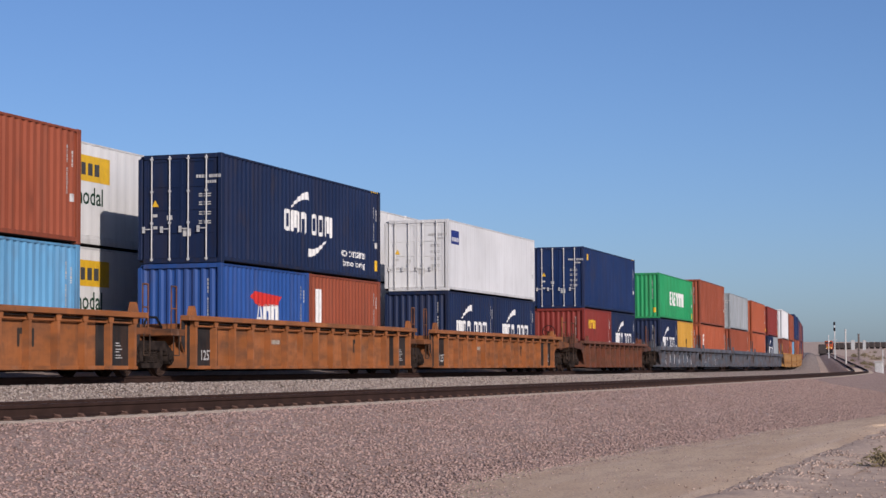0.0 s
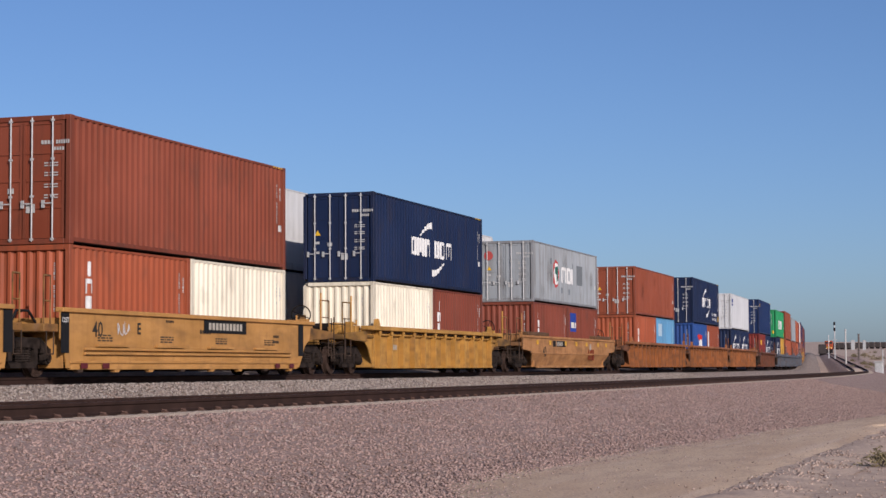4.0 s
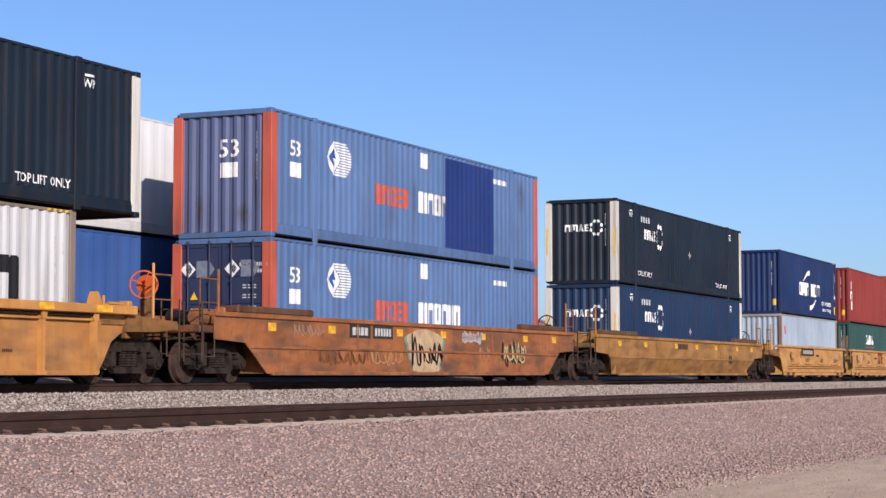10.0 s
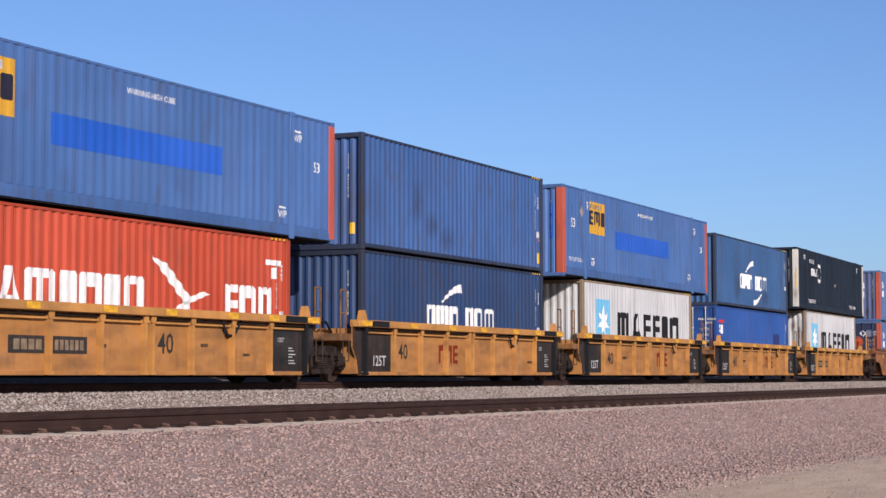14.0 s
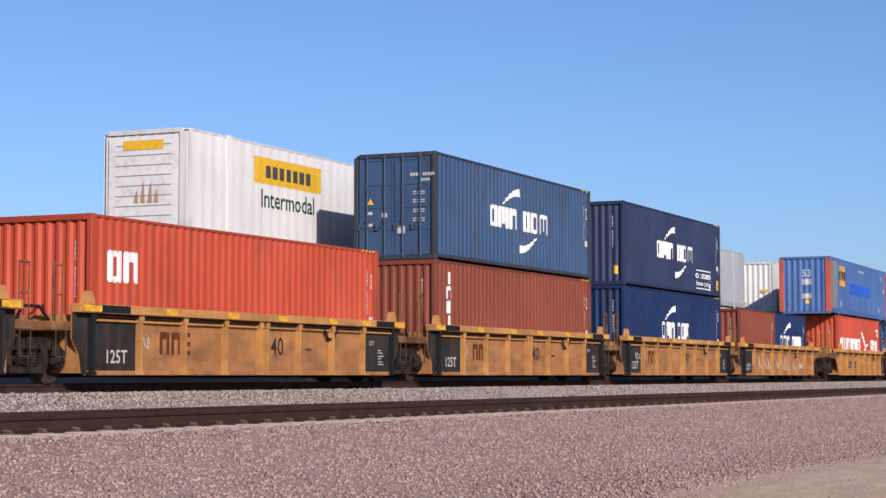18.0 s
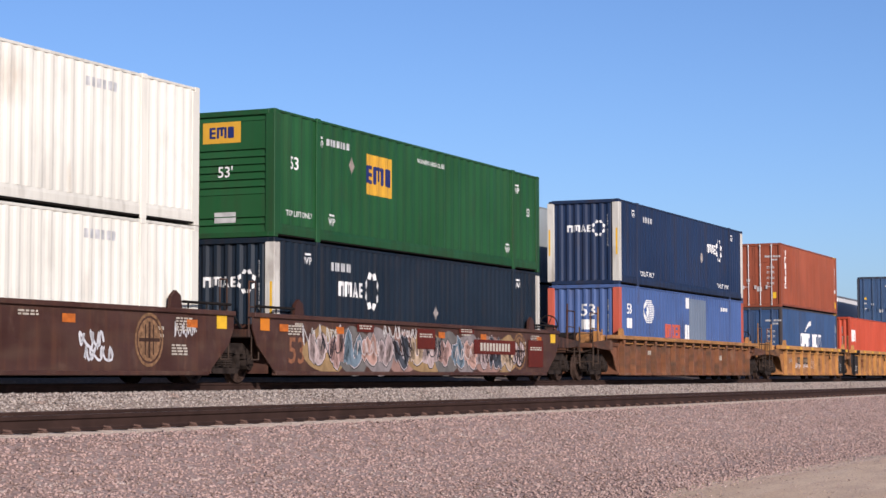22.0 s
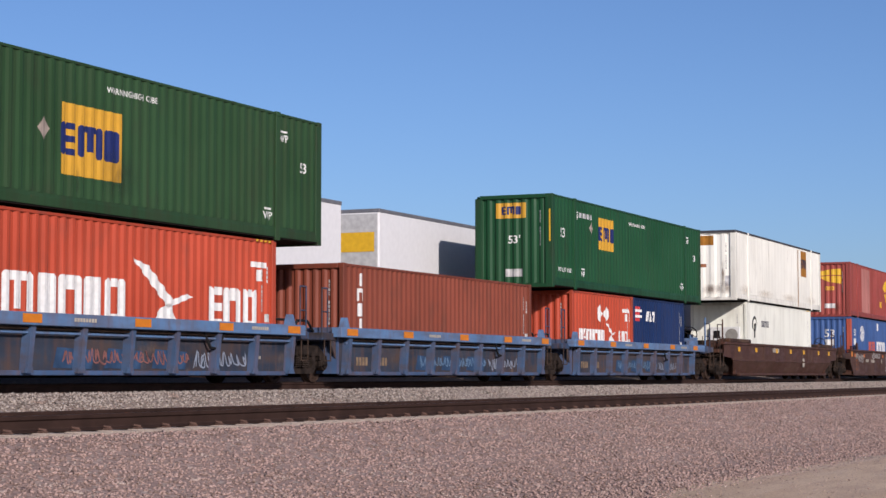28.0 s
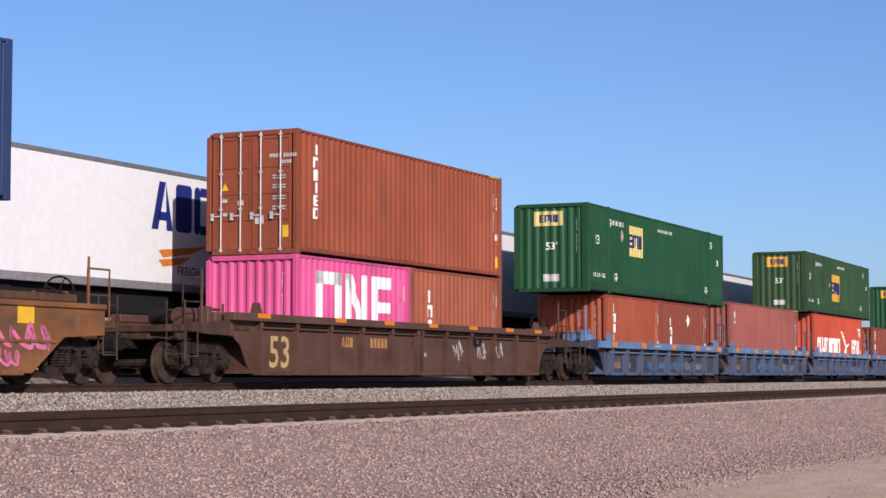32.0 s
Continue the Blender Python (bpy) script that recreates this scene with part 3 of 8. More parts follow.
# ---- well cars ----
def bogie_frame(bm):
    for y in (-1.0, 1.0):
        prism(bm, [(-1.15, 0.38), (-0.75, 0.62), (0.75, 0.62), (1.15, 0.38), (1.15, 0.58), (0.7, 0.86), (-0.7, 0.86), (-1.15, 0.58)], y - 0.07, y + 0.07)
        prism(bm, [(-0.5, 0.2), (0.5, 0.2), (0.62, 0.34), (-0.62, 0.34)], y - 0.06, y + 0.06)
        for x in (-0.52, 0.52):
            box(bm, x - 0.07, x + 0.07, y - 0.06, y + 0.06, 0.3, 0.66)
        for x in (-0.91, 0.91):
            rod(bm, (x, y - 0.12, 0.42), (x, y + 0.12, 0.42), 0.15, 10)
        for x in (-0.91, 0.91):
            rod(bm, (x, y * 1.12, 0.42), (x, y * 1.16, 0.42), 0.1, 10)
            box(bm, x - 0.17, x + 0.17, y - 0.1, y + 0.1, 0.52, 0.62)
        box(bm, -0.3, 0.3, y - 0.13, y + 0.13, 0.64, 0.76)
    box(bm, -0.22, 0.22, -1.0, 1.0, 0.5, 0.82)
    for x in (-0.45, 0.45):
        box(bm, x - 0.05, x + 0.05, -0.9, 0.9, 0.3, 0.4)
    for x in (-0.91, 0.91):
        rod(bm, (x, -1.0, 0.42), (x, 1.0, 0.42), 0.08, 8)


def springs(bm):
    """Three coil springs, each one turned surface with its coils standing out."""
    for x in (-0.2, 0.0, 0.2):
        prev = None
        for k in range(25):
            r = 0.092 if k % 4 in (1, 2) else 0.062
            loop = [bm.verts.new((x + r * math.cos(0.7854 * j), r * math.sin(0.7854 * j), 0.33 + 0.0129 * k)) for j in range(8)]
            for j in range(8) if prev else ():
                bm.faces.new((prev[j], prev[(j + 1) % 8], loop[(j + 1) % 8], loop[j]))
            prev = loop


def ring(bm, R, r, n=20, m=6):
    """A bent round bar, its axis along x."""
    loops = []
    for i in range(n):
        a = 2 * math.pi * i / n
        loops.append([bm.verts.new((r * math.sin(2 * math.pi * j / m), (R + r * math.cos(2 * math.pi * j / m)) * math.cos(a), (R + r * math.cos(2 * math.pi * j / m)) * math.sin(a))) for j in range(m)])
    for i in range(n):
        for j in range(m):
            bm.faces.new((loops[i][j], loops[i][(j + 1) % m], loops[(i + 1) % n][(j + 1) % m], loops[(i + 1) % n][j]))


def wheel_mesh(bm):
    n = 28
    prof = [(0.0, -0.07), (0.12, -0.07), (0.14, -0.03), (0.33, -0.01), (0.35, -0.07), (0.42, -0.07), (0.424, 0.04), (0.452, 0.05), (0.452, 0.08), (0.1, 0.08)]
    loops = [[bm.verts.new((math.cos(2 * math.pi * i / n) * r, y, math.sin(2 * math.pi * i / n) * r)) for i in range(n)] for r, y in prof[1:]]
    bm.faces.new(loops[0])
    for a, b in zip(loops, loops[1:]):
        for i in range(n):
            bm.faces.new((a[i], a[(i + 1) % n], b[(i + 1) % n], b[i]))
    bmesh.ops.recalc_face_normals(bm, faces=bm.faces)


def bogie(car, x, simple=False):
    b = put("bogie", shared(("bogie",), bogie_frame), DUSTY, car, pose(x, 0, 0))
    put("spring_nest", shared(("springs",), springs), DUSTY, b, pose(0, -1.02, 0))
    wm = shared(("wheel",), wheel_mesh)
    for wx in (-0.91, 0.91):
        if simple:
            put("wheel", wm, WHEEL, b, pose(wx, -0.76, 0.42))
            continue
        put("wheel", wm, WHEEL, b, pose(wx, -0.76, 0.42))
        put("wheel", wm, WHEEL, b, pose(wx, 0.76, 0.42, 0, 0, 180))
    return b


def ladder_mesh(bm):
    for y in (-0.22, 0.22):
        rod(bm, (0, y, 0), (0, y, 1.25), 0.018, 5)
    for z in (0.15, 0.45, 0.75, 1.05):
        rod(bm, (0, -0.22, z), (0, 0.22, z), 0.014, 5)


def hand_rail(bm):
    pts = [(-0.35, 0, 0), (-0.35, 0, 1.0), (0.35, 0, 1.0), (0.35, 0, 0)]
    for a, b in zip(pts, pts[1:]):
        rod(bm, a, b, 0.02, 6)
    rod(bm, (-0.35, 0, 0.5), (0.35, 0, 0.5), 0.015, 6)


def brake_wheel(bm):
    ring(bm, 0.28, 0.02)
    for i in range(4):
        a = math.pi / 2 * i + 0.4
        rod(bm, (0, 0, 0), (0, 0.28 * math.cos(a), 0.28 * math.sin(a)), 0.014, 5)


def stirrup(bm):
    pts = [(-0.22, 0, 0), (-0.22, 0, -0.5), (0.22, 0, -0.5), (0.22, 0, 0)]
    for a, b in zip(pts, pts[1:]):
        rod(bm, a, b, 0.016, 5)


def lever(bm):
    pts = [(0, -1.4, 0.0), (0.05, -1.1, -0.06), (0.25, -0.6, -0.02), (0.35, -0.15, -0.04)]
    for a, b in zip(pts, pts[1:]):
        rod(bm, a, b, 0.014, 5)


def coupler_mesh(bm):
    box(bm, 0, 1.0, -0.09, 0.09, 0.72, 0.95)
    box(bm, 0.9, 1.25, -0.17, 0.17, 0.66, 1.0, 0.04)


def bulkhead_mesh(bm):
    prism(bm, [(0, 0.2), (0.06, 0.2), (0.06, 1.3), (0, 1.3)], -1.36, 1.36)


def floor_mesh(bm, B):
    n = int(B * 2 / 2.2)
    for i in range(n):
        x = -B + (i + 0.5) * 2 * B / n
        box(bm, x - 0.2, x + 0.2, -1.3, 1.3, 0.22, 0.34)
    box(bm, -B, B, -0.2, 0.2, 0.25, 0.33)


INK_DARK = plain((0.05, 0.04, 0.03), 0.7)


def wall_mesh(bm, out, lean):
    """A side plate; with lean its lower half folds inward."""
    if not lean:
        return prism(bm, out, 0, 0.03)
    fold = 0.72
    bend = lambda z: max(0.0, fold - z) * lean
    top = [p for p in out if p[1] > fold]
    x0, x1 = min(p[0] for p in out if p[1] < fold), max(p[0] for p in out if p[1] < fold)
    e = 0.75
    for quad_ in ([(x0, 0.2), (x1, 0.2), (x1 + e, fold), (x0 - e, fold)], top + [(x0 - e, fold), (x1 + e, fold)] if top[0][0] > 0 else top):
        for d in (0.0, 0.05):
            bm.faces.new([bm.verts.new((x, d + bend(z), z)) for x, z in quad_])
    bmesh.ops.recalc_face_normals(bm, faces=bm.faces)


def well_car(s, style, B, label, color, ends=("art", "art"), link=1.35, chord=None, top=1.5, dark=False, words=None, wear=0.6, group="well cars of the train", bands=False, train=1, lat=0.0, z=0.0, brake=None, wall=None, rib_color=None, wear_dirt=(0.075, 0.045, 0.03), lean=0.0):
    """One unit of a well car. ends: rear and front, each 'art' (joined to its neighbour), 'bogie' (joined, and carries the shared bogie) or 'end' (bogie, coupler, platform)."""
    car = thing("well_car", label, "rail car", group, s, lat, z, train)
    pa, ch = car_paint(color, wear, 0.6, wear_dirt), car_paint(chord or color, wear * 0.8, 0.6, wear_dirt)
    far = train == 2
    # wall, where given, sets the recessed side walls darker than ribs and chord.
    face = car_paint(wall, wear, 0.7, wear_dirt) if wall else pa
    Y = 1.50
    ribbed = style in ("ribbed", "dense", "raked")
    # side walls: r and f are how far the walls run on past the well at the rear and the front
    ext = {"art": 0.4, "bogie": 0.4, "end": 1.15}
    r, f = ext[ends[0]], ext[ends[1]]
    if style == "trap":
        out = [(-B - 0.2, 0.2), (B + 0.2, 0.2), (B + 1.15, 0.86), (B + 2.4, 0.92), (B + 2.4, top - 0.1), (-B - 2.4, top - 0.1), (-B - 2.4, 0.92), (-B - 1.15, 0.86)]
        r = f = 2.4
    elif style == "deep":
        out = [(-B + 0.1, 0.17), (B - 0.1, 0.17), (B + 0.75, 0.8), (B + 0.95, 1.15), (B + 0.95, top), (-B - 0.95, top), (-B - 0.95, 1.15), (-B - 0.75, 0.8)]
        r = f = 0.95
    else:
        def end_line(e, k):
            x = ext[e]
            if e == "end":
                return [(B + 0.12, 0.2), (B + 0.32, 0.45), (B + 0.55, 0.8), (B + 0.85, 0.97), (B + x, 1.0), (B + x, top - 0.06)]
            return [(B + 0.12, 0.2), (B + 0.2, 0.55), (B + x, 0.85), (B + x, top - 0.06)]
        out = end_line(ends[1], 1) + [(-x, zz) for x, zz in end_line(ends[0], -1)][::-1]
    key = (style, B, top, r, f)
    rec = {"ribbed": 0.13, "dense": 0.17, "raked": 0.19, "flat": 0.07, "trap": 0.05}.get(style, 0.06)
    plate = shared(("side_wall", lean) + key, lambda bm: wall_mesh(bm, out, lean))
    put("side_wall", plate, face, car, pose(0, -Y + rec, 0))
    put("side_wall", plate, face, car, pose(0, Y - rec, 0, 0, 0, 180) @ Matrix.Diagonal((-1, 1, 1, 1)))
    # top and bottom chords
    ct = {"ribbed": 0.17, "dense": 0.13, "raked": 0.235}.get(style, 0.1)
    proud = 0.07 if ribbed else 0.0
    def chord_mesh(bm):
        box(bm, -B - r, B + f, -proud, 0.2, top - ct, top, 0.012)
    def foot_mesh(bm):
        box(bm, -B + 0.05, B - 0.05, rec * 0.7, rec + 0.1, 0.16, 0.25, 0.01)
    for k in (-1, 1):
        at = pose(0, -Y, 0) if k < 0 else pose(0, Y, 0, 0, 0, 180) @ Matrix.Diagonal((-1, 1, 1, 1))
        put("top_chord", shared(("top_chord",) + key, chord_mesh), ch, car, at)
        put("bottom_chord", shared(("bottom_chord",) + key, foot_mesh), pa, car, at)
    # ribs and the pipes behind them
    if ribbed:
        step = {"ribbed": 1.62, "dense": 1.2, "raked": 1.6}[style]
        n = int(round(2 * B / step))
        def rib(bm):
            if style == "raked":
                prism(bm, [(-0.07, 0.2), (0.05, 0.2), (0.18, top - ct), (0.03, top - ct)], 0, rec)
                prism(bm, [(-0.13, 0.2), (0.12, 0.2), (0.07, 0.32), (-0.07, 0.32)], -0.006, 0.03)
            else:
                w = 0.034 if style == "ribbed" else 0.045
                prism(bm, [(-w, 0.17), (w, 0.17), (w * 1.25, top - ct), (-w * 1.25, top - ct)], 0, rec)
                box(bm, -w * 2.2, w * 2.2, -0.012, rec, 0.17, 0.235)
                prism(bm, [(-w * 1.9, top - ct - 0.14), (w * 1.9, top - ct - 0.14), (w * 2.4, top - ct), (-w * 2.4, top - ct)], -0.01, 0.02)
        rm = shared(("rib", style, top), rib)
        spots = [-B + 0.12 + i * (2 * B - 0.24) / n for i in range(n + 1)]
        if style == "ribbed" and n % 2 == 0:
            spots = [x for x in spots if abs(x) > 0.2] + [-0.13, 0.13]
        for x in spots:
            sooty = dark and style == "ribbed" and abs(x) > B - 0.3 and ends[x > 0] != "end"
            put("rib", rm, BLACK if sooty else car_paint(rib_color, wear, 0.7, wear_dirt) if rib_color else ch, car, pose(x, -Y - 0.004, 0))
        pipe = shared(("pipe", B, "thin"), lambda bm: rod(bm, (-B + 0.1, 0, 0), (B - 0.1, 0, 0), 0.026, 6))
        for dz, mat in ((0.05, GRIME), (0.13, ch)):
            put("brake_pipe", pipe, mat, car, pose(0, -Y + 0.07, top - ct - dz))
        if not far and style != "dense":
            put("hanging_hose", shared(("hanging_hose",), lambda bm: [rod(bm, (-0.42, 0, 0.42), (-0.16, 0, 0.1), 0.03, 6), rod(bm, (-0.18, 0, 0.1), (0.12, 0, 0.08), 0.03, 6), rod(bm, (0.1, 0, 0.08), (0.4, 0, 0.42), 0.03, 6)]), BLACK, car, pose(B * 0.37 + 0.75, -Y + 0.05, top - ct - 0.42))
        for x in (-B + 0.05, B - 0.05):
            put("guide_lug", shared(("guide_lug",), lambda bm: prism(bm, [(-0.18, 0), (0.16, 0), (0.1, 0.14), (0.04, 0.24), (-0.08, 0.24), (-0.14, 0.12)], 0, 0.12)), ch, car, pose(x, -Y + 0.03, top))
    elif style == "trap":
        for x in (-B * 0.5, B * 0.5):
            put("seam_plate", shared(("seam", top), lambda bm: box(bm, -0.03, 0.03, -0.012, 0.06, 0.8, top - 0.1)), pa, car, pose(x, -Y + 0.04, 0))
        put("side_ledge", shared(("ledge", B), lambda bm: box(bm, -B - 0.9, B + 0.9, -0.03, 0.06, 0.74, 0.8, 0.012)), pa, car, pose(0, -Y + 0.05, 0))
        for k in (-1, 1):
            put("deck_plate", shared(("deck_plate",), lambda bm: box(bm, -1.7, 1.7, 0.02, 0.5, 0, 0.16, 0.03)), car_paint(tuple(c * 0.28 for c in color), 0.8, 0.7, wear_dirt), car, pose(k * (B - 0.2), -Y, top - 0.005))
    if style == "flat":
        put("pipe", shared(("pipe", B), lambda bm: rod(bm, (-B + 0.6, 0, 0), (B - 0.6, 0, 0), 0.035, 6)), ch, car, pose(0, -Y + 0.03, 0.62), "long conduit along the side")
        put("pipe", shared(("pipe", B), None), ch, car, pose(0, -Y + 0.03, 0.52), "long conduit along the side")
        for k in range(4):
            put("shelf_plate", shared(("shelf_plate",), lambda bm: prism(bm, [(-0.75, 0), (0.75, 0), (0.75, 0.05), (-0.75, 0.05)], 0, 0.1)), pa, car, pose(-B + 1.9 + k * 2.9, -Y - 0.02, 0.68))
            small_print(car, -B + 1.6 + k * 3.1, 0.92, 3, 0.7, 2 * (Y - rec) + 0.006, INK_DARK)
        put("side_ledge", shared(("flat_ledge", B), lambda bm: box(bm, -B, B, -0.02, 0.08, 0.3, 0.36, 0.01)), pa, car, pose(0, -Y + 0.06, 0))
        for k in range(8):
            put("support_foot", shared(("foot",), lambda bm: prism(bm, [(-0.12, 0.1), (0.06, 0.1), (0.14, 0.2), (-0.16, 0.2)], 0, 0.12)), pa if k % 3 else GRIME, car, pose(-B + 0.5 + k * (2 * B - 1.0) / 7, -Y + 0.06, 0))
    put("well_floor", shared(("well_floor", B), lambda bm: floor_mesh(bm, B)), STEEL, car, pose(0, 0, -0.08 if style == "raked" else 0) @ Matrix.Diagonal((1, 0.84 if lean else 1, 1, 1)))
    for x, turn in ((-B - 0.2, 0), (B + 0.2, 180)) if not far else ():
        put("bulkhead", shared(("bulkhead",), bulkhead_mesh), pa, car, pose(x, 0, 0, 0, 0, turn))
    # ends
    soot = car_paint(tuple(c * 0.6 for c in color), 0.7, 0.7, (0.03, 0.022, 0.018))
    for k, e in ((-1, ends[0]), (1, ends[1])):
        turn = pose(k * B, 0, 0, 0, 0, 0 if k > 0 else 180)
        near = -1 if k > 0 else 1          # the near side in the turned space
        if e == "end":
            put("centre_beam", shared(("centre_beam",), lambda bm: box(bm, 0.2, 2.85, -0.55, 0.55, 0.9, 1.18, 0.02)), soot, car, turn)
            put("end_platform", shared(("platform",), lambda bm: box(bm, 2.15, 2.9, -1.4, 1.4, 1.05, 1.2, 0.02)), soot, car, turn)
            if style in ("ribbed", "dense", "raked", "flat", "deep"):
                put("side_sill", shared(("side_sill",), lambda bm: prism(bm, [(0.9, 1.0), (2.0, 1.02), (2.75, 1.08), (2.75, 1.24), (1.0, 1.34)], 0, 0.1)), soot, car, pose(k * B, -Y + 0.06, 0) @ Matrix.Diagonal((k, 1, 1, 1)))
            put("deck", shared(("deck",), lambda bm: box(bm, 0.2, 1.6, -1.4, 1.4, 1.12, 1.22, 0.02)), soot, car, turn)
            put("coupler", shared(("coupler",), coupler_mesh), STEEL, car, turn @ pose(2.25, 0, 0))
            bogie(car, k * (B + 1.62), far)
            for y in (-1, 1) if not far else (near,):
                put("ladder", shared(("ladder",), ladder_mesh), GRIME, car, turn @ pose(2.85, y * 1.2, 0.45))
            put("hand_rail", shared(("hand_rail",), hand_rail), soot, car, turn @ pose(2.4, near * 1.3, 1.18))
            if not far:
                put("stanchion", shared(("stanchion",), lambda bm: rod(bm, (0, 0, 0), (0, 0, 1.25), 0.028, 6)), ch, car, turn @ pose(2.05, near * 1.32, 1.15))
                put("stirrup_step", shared(("stirrup",), stirrup), GRIME, car, turn @ pose(2.6, near * 1.43, 1.05))
                put("uncoupling_lever", shared(("lever",), lever), GRIME, car, turn @ pose(2.95, 0, 0.98) @ Matrix.Diagonal((1, -near, 1, 1)))
                put("valve_box", shared(("valve_box",), lambda bm: [box(bm, -0.22, 0.22, -0.16, 0.16, 0, 0.3, 0.03), box(bm, 0.3, 0.46, -0.12, 0.12, 0, 0.42, 0.02), rod(bm, (-0.2, 0, 0.36), (0.4, 0, 0.36), 0.035, 6), rod(bm, (-0.5, -0.1, 0.02), (-0.5, -0.1, 0.5), 0.03, 6)]), ch, car, turn @ pose(1.1, near * 1.05, 1.2))
                put("air_tank", shared(("air_tank",), lambda bm: rod(bm, (-0.5, 0, 0), (0.5, 0, 0), 0.19, 14)), ch, car, turn @ pose(1.5, near * 0.72, 1.4))
            if k > 0 and not far:
                bx, bz = (2.55, 2.0) if brake else (1.9, 1.75)
                put("brake_wheel", shared(("brake_wheel",), brake_wheel), brake or STEEL, car, turn @ pose(bx, -0.75, bz, 0, 0, 25), "round orange hand brake wheel" if brake else "round hand brake wheel")
                put("brake_stand", shared(("brake_stand",), lambda bm: box(bm, -0.06, 0.06, -0.1, 0.1, 1.1, 1.75)), soot, car, turn @ pose(bx + 0.1, -0.75, bz - 1.75))
                if brake:
                    put("brake_housing", shared(("brake_housing",), lambda bm: rod(bm, (0, 0, 0), (0.22, 0, 0), 0.2, 12)), brake, car, turn @ pose(bx + 0.03, -0.75, bz), "orange brake gear housing")
            if not far:
                put("brake_cylinder", shared(("brake_cyl",), lambda bm: rod(bm, (0, -0.45, 0), (0, 0.45, 0), 0.17, 12)), STEEL, car, turn @ pose(1.2, 0, 1.42))
        else:
            put("link_arm", shared(("link", link), lambda bm: box(bm, 0.2, link + 0.1, -0.45, 0.45, 0.8, 1.1, 0.03)), soot, car, turn)
            put("deck", shared(("link_deck",), lambda bm: box(bm, 0.2, 0.95, -1.35, 1.35, 0.98, 1.16, 0.02)), soot, car, turn)
            put("hand_rail", shared(("hand_rail",), hand_rail), soot, car, turn @ pose(0.75, near * 1.3, 1.1) @ Matrix.Diagonal((0.4, 1, 1.1, 1)))
            put("stirrup_step", shared(("stirrup",), stirrup), GRIME, car, turn @ pose(0.72, near * 1.36, 1.0) @ Matrix.Diagonal((0.7, 1, 1, 1)))
            put("air_hose", shared(("air_hose",), lambda bm: [rod(bm, (0, 0, 1.2), (0.3, 0, 1.45), 0.03, 6), rod(bm, (0.3, 0, 1.45), (0.8, 0, 1.45), 0.03, 6), rod(bm, (0.8, 0, 1.45), (1.0, 0, 1.2), 0.03, 6)]), BLACK, car, turn @ pose(0.2, near * 0.7, 0))
            if e == "bogie":
                bogie(car, k * (B + link), far)
    # marks
    WR = 2 * (Y - rec) + 0.004
    CW = 2 * (Y + proud) + 0.004
    bay = (2 * B - 0.24) / max(1, int(round(2 * B / 1.62)))
    black = car_paint((0.009, 0.008, 0.008), 0.25, 0.8, (0.04, 0.03, 0.025))
    for k in (-1, 1):
        if not dark or dark == "front" and k < 0 or style == "ribbed" and ends[k > 0] == "end":
            continue
        x = k * (B - 0.12 - bay / 2)
        put("end_plate", shared(("end_plate", top, ct, bay), lambda bm: box(bm, -bay / 2 + 0.04, bay / 2 - 0.04, 0, 0.012, 0.2, top - ct, 0.003)), black, car, pose(x, -Y + rec - 0.012, 0), "black-painted end bay with data marks")
        put("end_plate", shared(("end_stub", top, ct), lambda bm: prism(bm, [(-0.3, 0.2), (-0.06, 0.2), (0.02, 0.55), (0.235, 0.84), (0.235, top - ct), (-0.3, top - ct)], 0, 0.012)), black, car, pose(k * (B + 0.16), -Y + rec - 0.012, 0) @ Matrix.Diagonal((k, 1, 1, 1)), "black-painted end of the side wall")
        if k > 0:
            mark(car, "data_strip", "side", x + 0.3, 0.72, [quad(-0.16, y, 0.16 - 0.07 * (i % 3), y + 0.022) for i, y in enumerate((-0.3, -0.24, -0.16, -0.1, -0.02, 0.04))], FAINT, 0, WR + 0.026)
        mark(car, "painted_number", "side", x + (0.12 if k < 0 else -0.2), 0.52 if k < 0 else 0.95, WORDS["125T"], FAINT, 0, WR + 0.028, 0.26 if k < 0 else 0.1)
        if style == "ribbed":
            mark(car, "dark_chord_panel", "side", x + 0.3 * k, top - ct / 2, [quad(-0.6, -ct / 2 + 0.014, 0.6, ct / 2 - 0.014)], BLACK, 0, CW)
    if bands:
        for x in (-1.0, -0.66, -0.22, 0.1, 0.42, 0.8, 1.08) if style == "trap" else ():
            mark(car, "yellow_reflector", "side", x * B, top - 0.27, [quad(-0.18, -0.09, 0.18, 0.09)], WORN_YELLOW, 0, WR + 0.006)
        for x, w in () if style == "trap" else ((-0.99, 0.3), (-0.58, 0.2), (-0.22, 0.22), (0.1, 0.2), (0.46, 0.2), (0.72, 0.22), (0.99, 0.26)):
            mark(car, "yellow_reflector", "side", x * (B + 0.1), top - ct / 2, [quad(-w, -ct / 2 + 0.025, w, ct / 2 - 0.025)], WORN_YELLOW, 0, CW + 0.008)
    for u, v, w, h, m in words or ():
        if isinstance(w, str) and w in WORDS:
            mark(car, "painted_number", "side", u, v, WORDS[w], m, 0, WR, h)
        elif isinstance(w, str):
            mark(car, "painted_name", "side", u, v, signs(w, h), m, 0, WR)
        else:
            mark(car, "painted_strip", "side", u, v, row_of(int(w), h * 0.6, h, h * 0.22), m, 0, WR)
    car["wall"] = WR
    return car


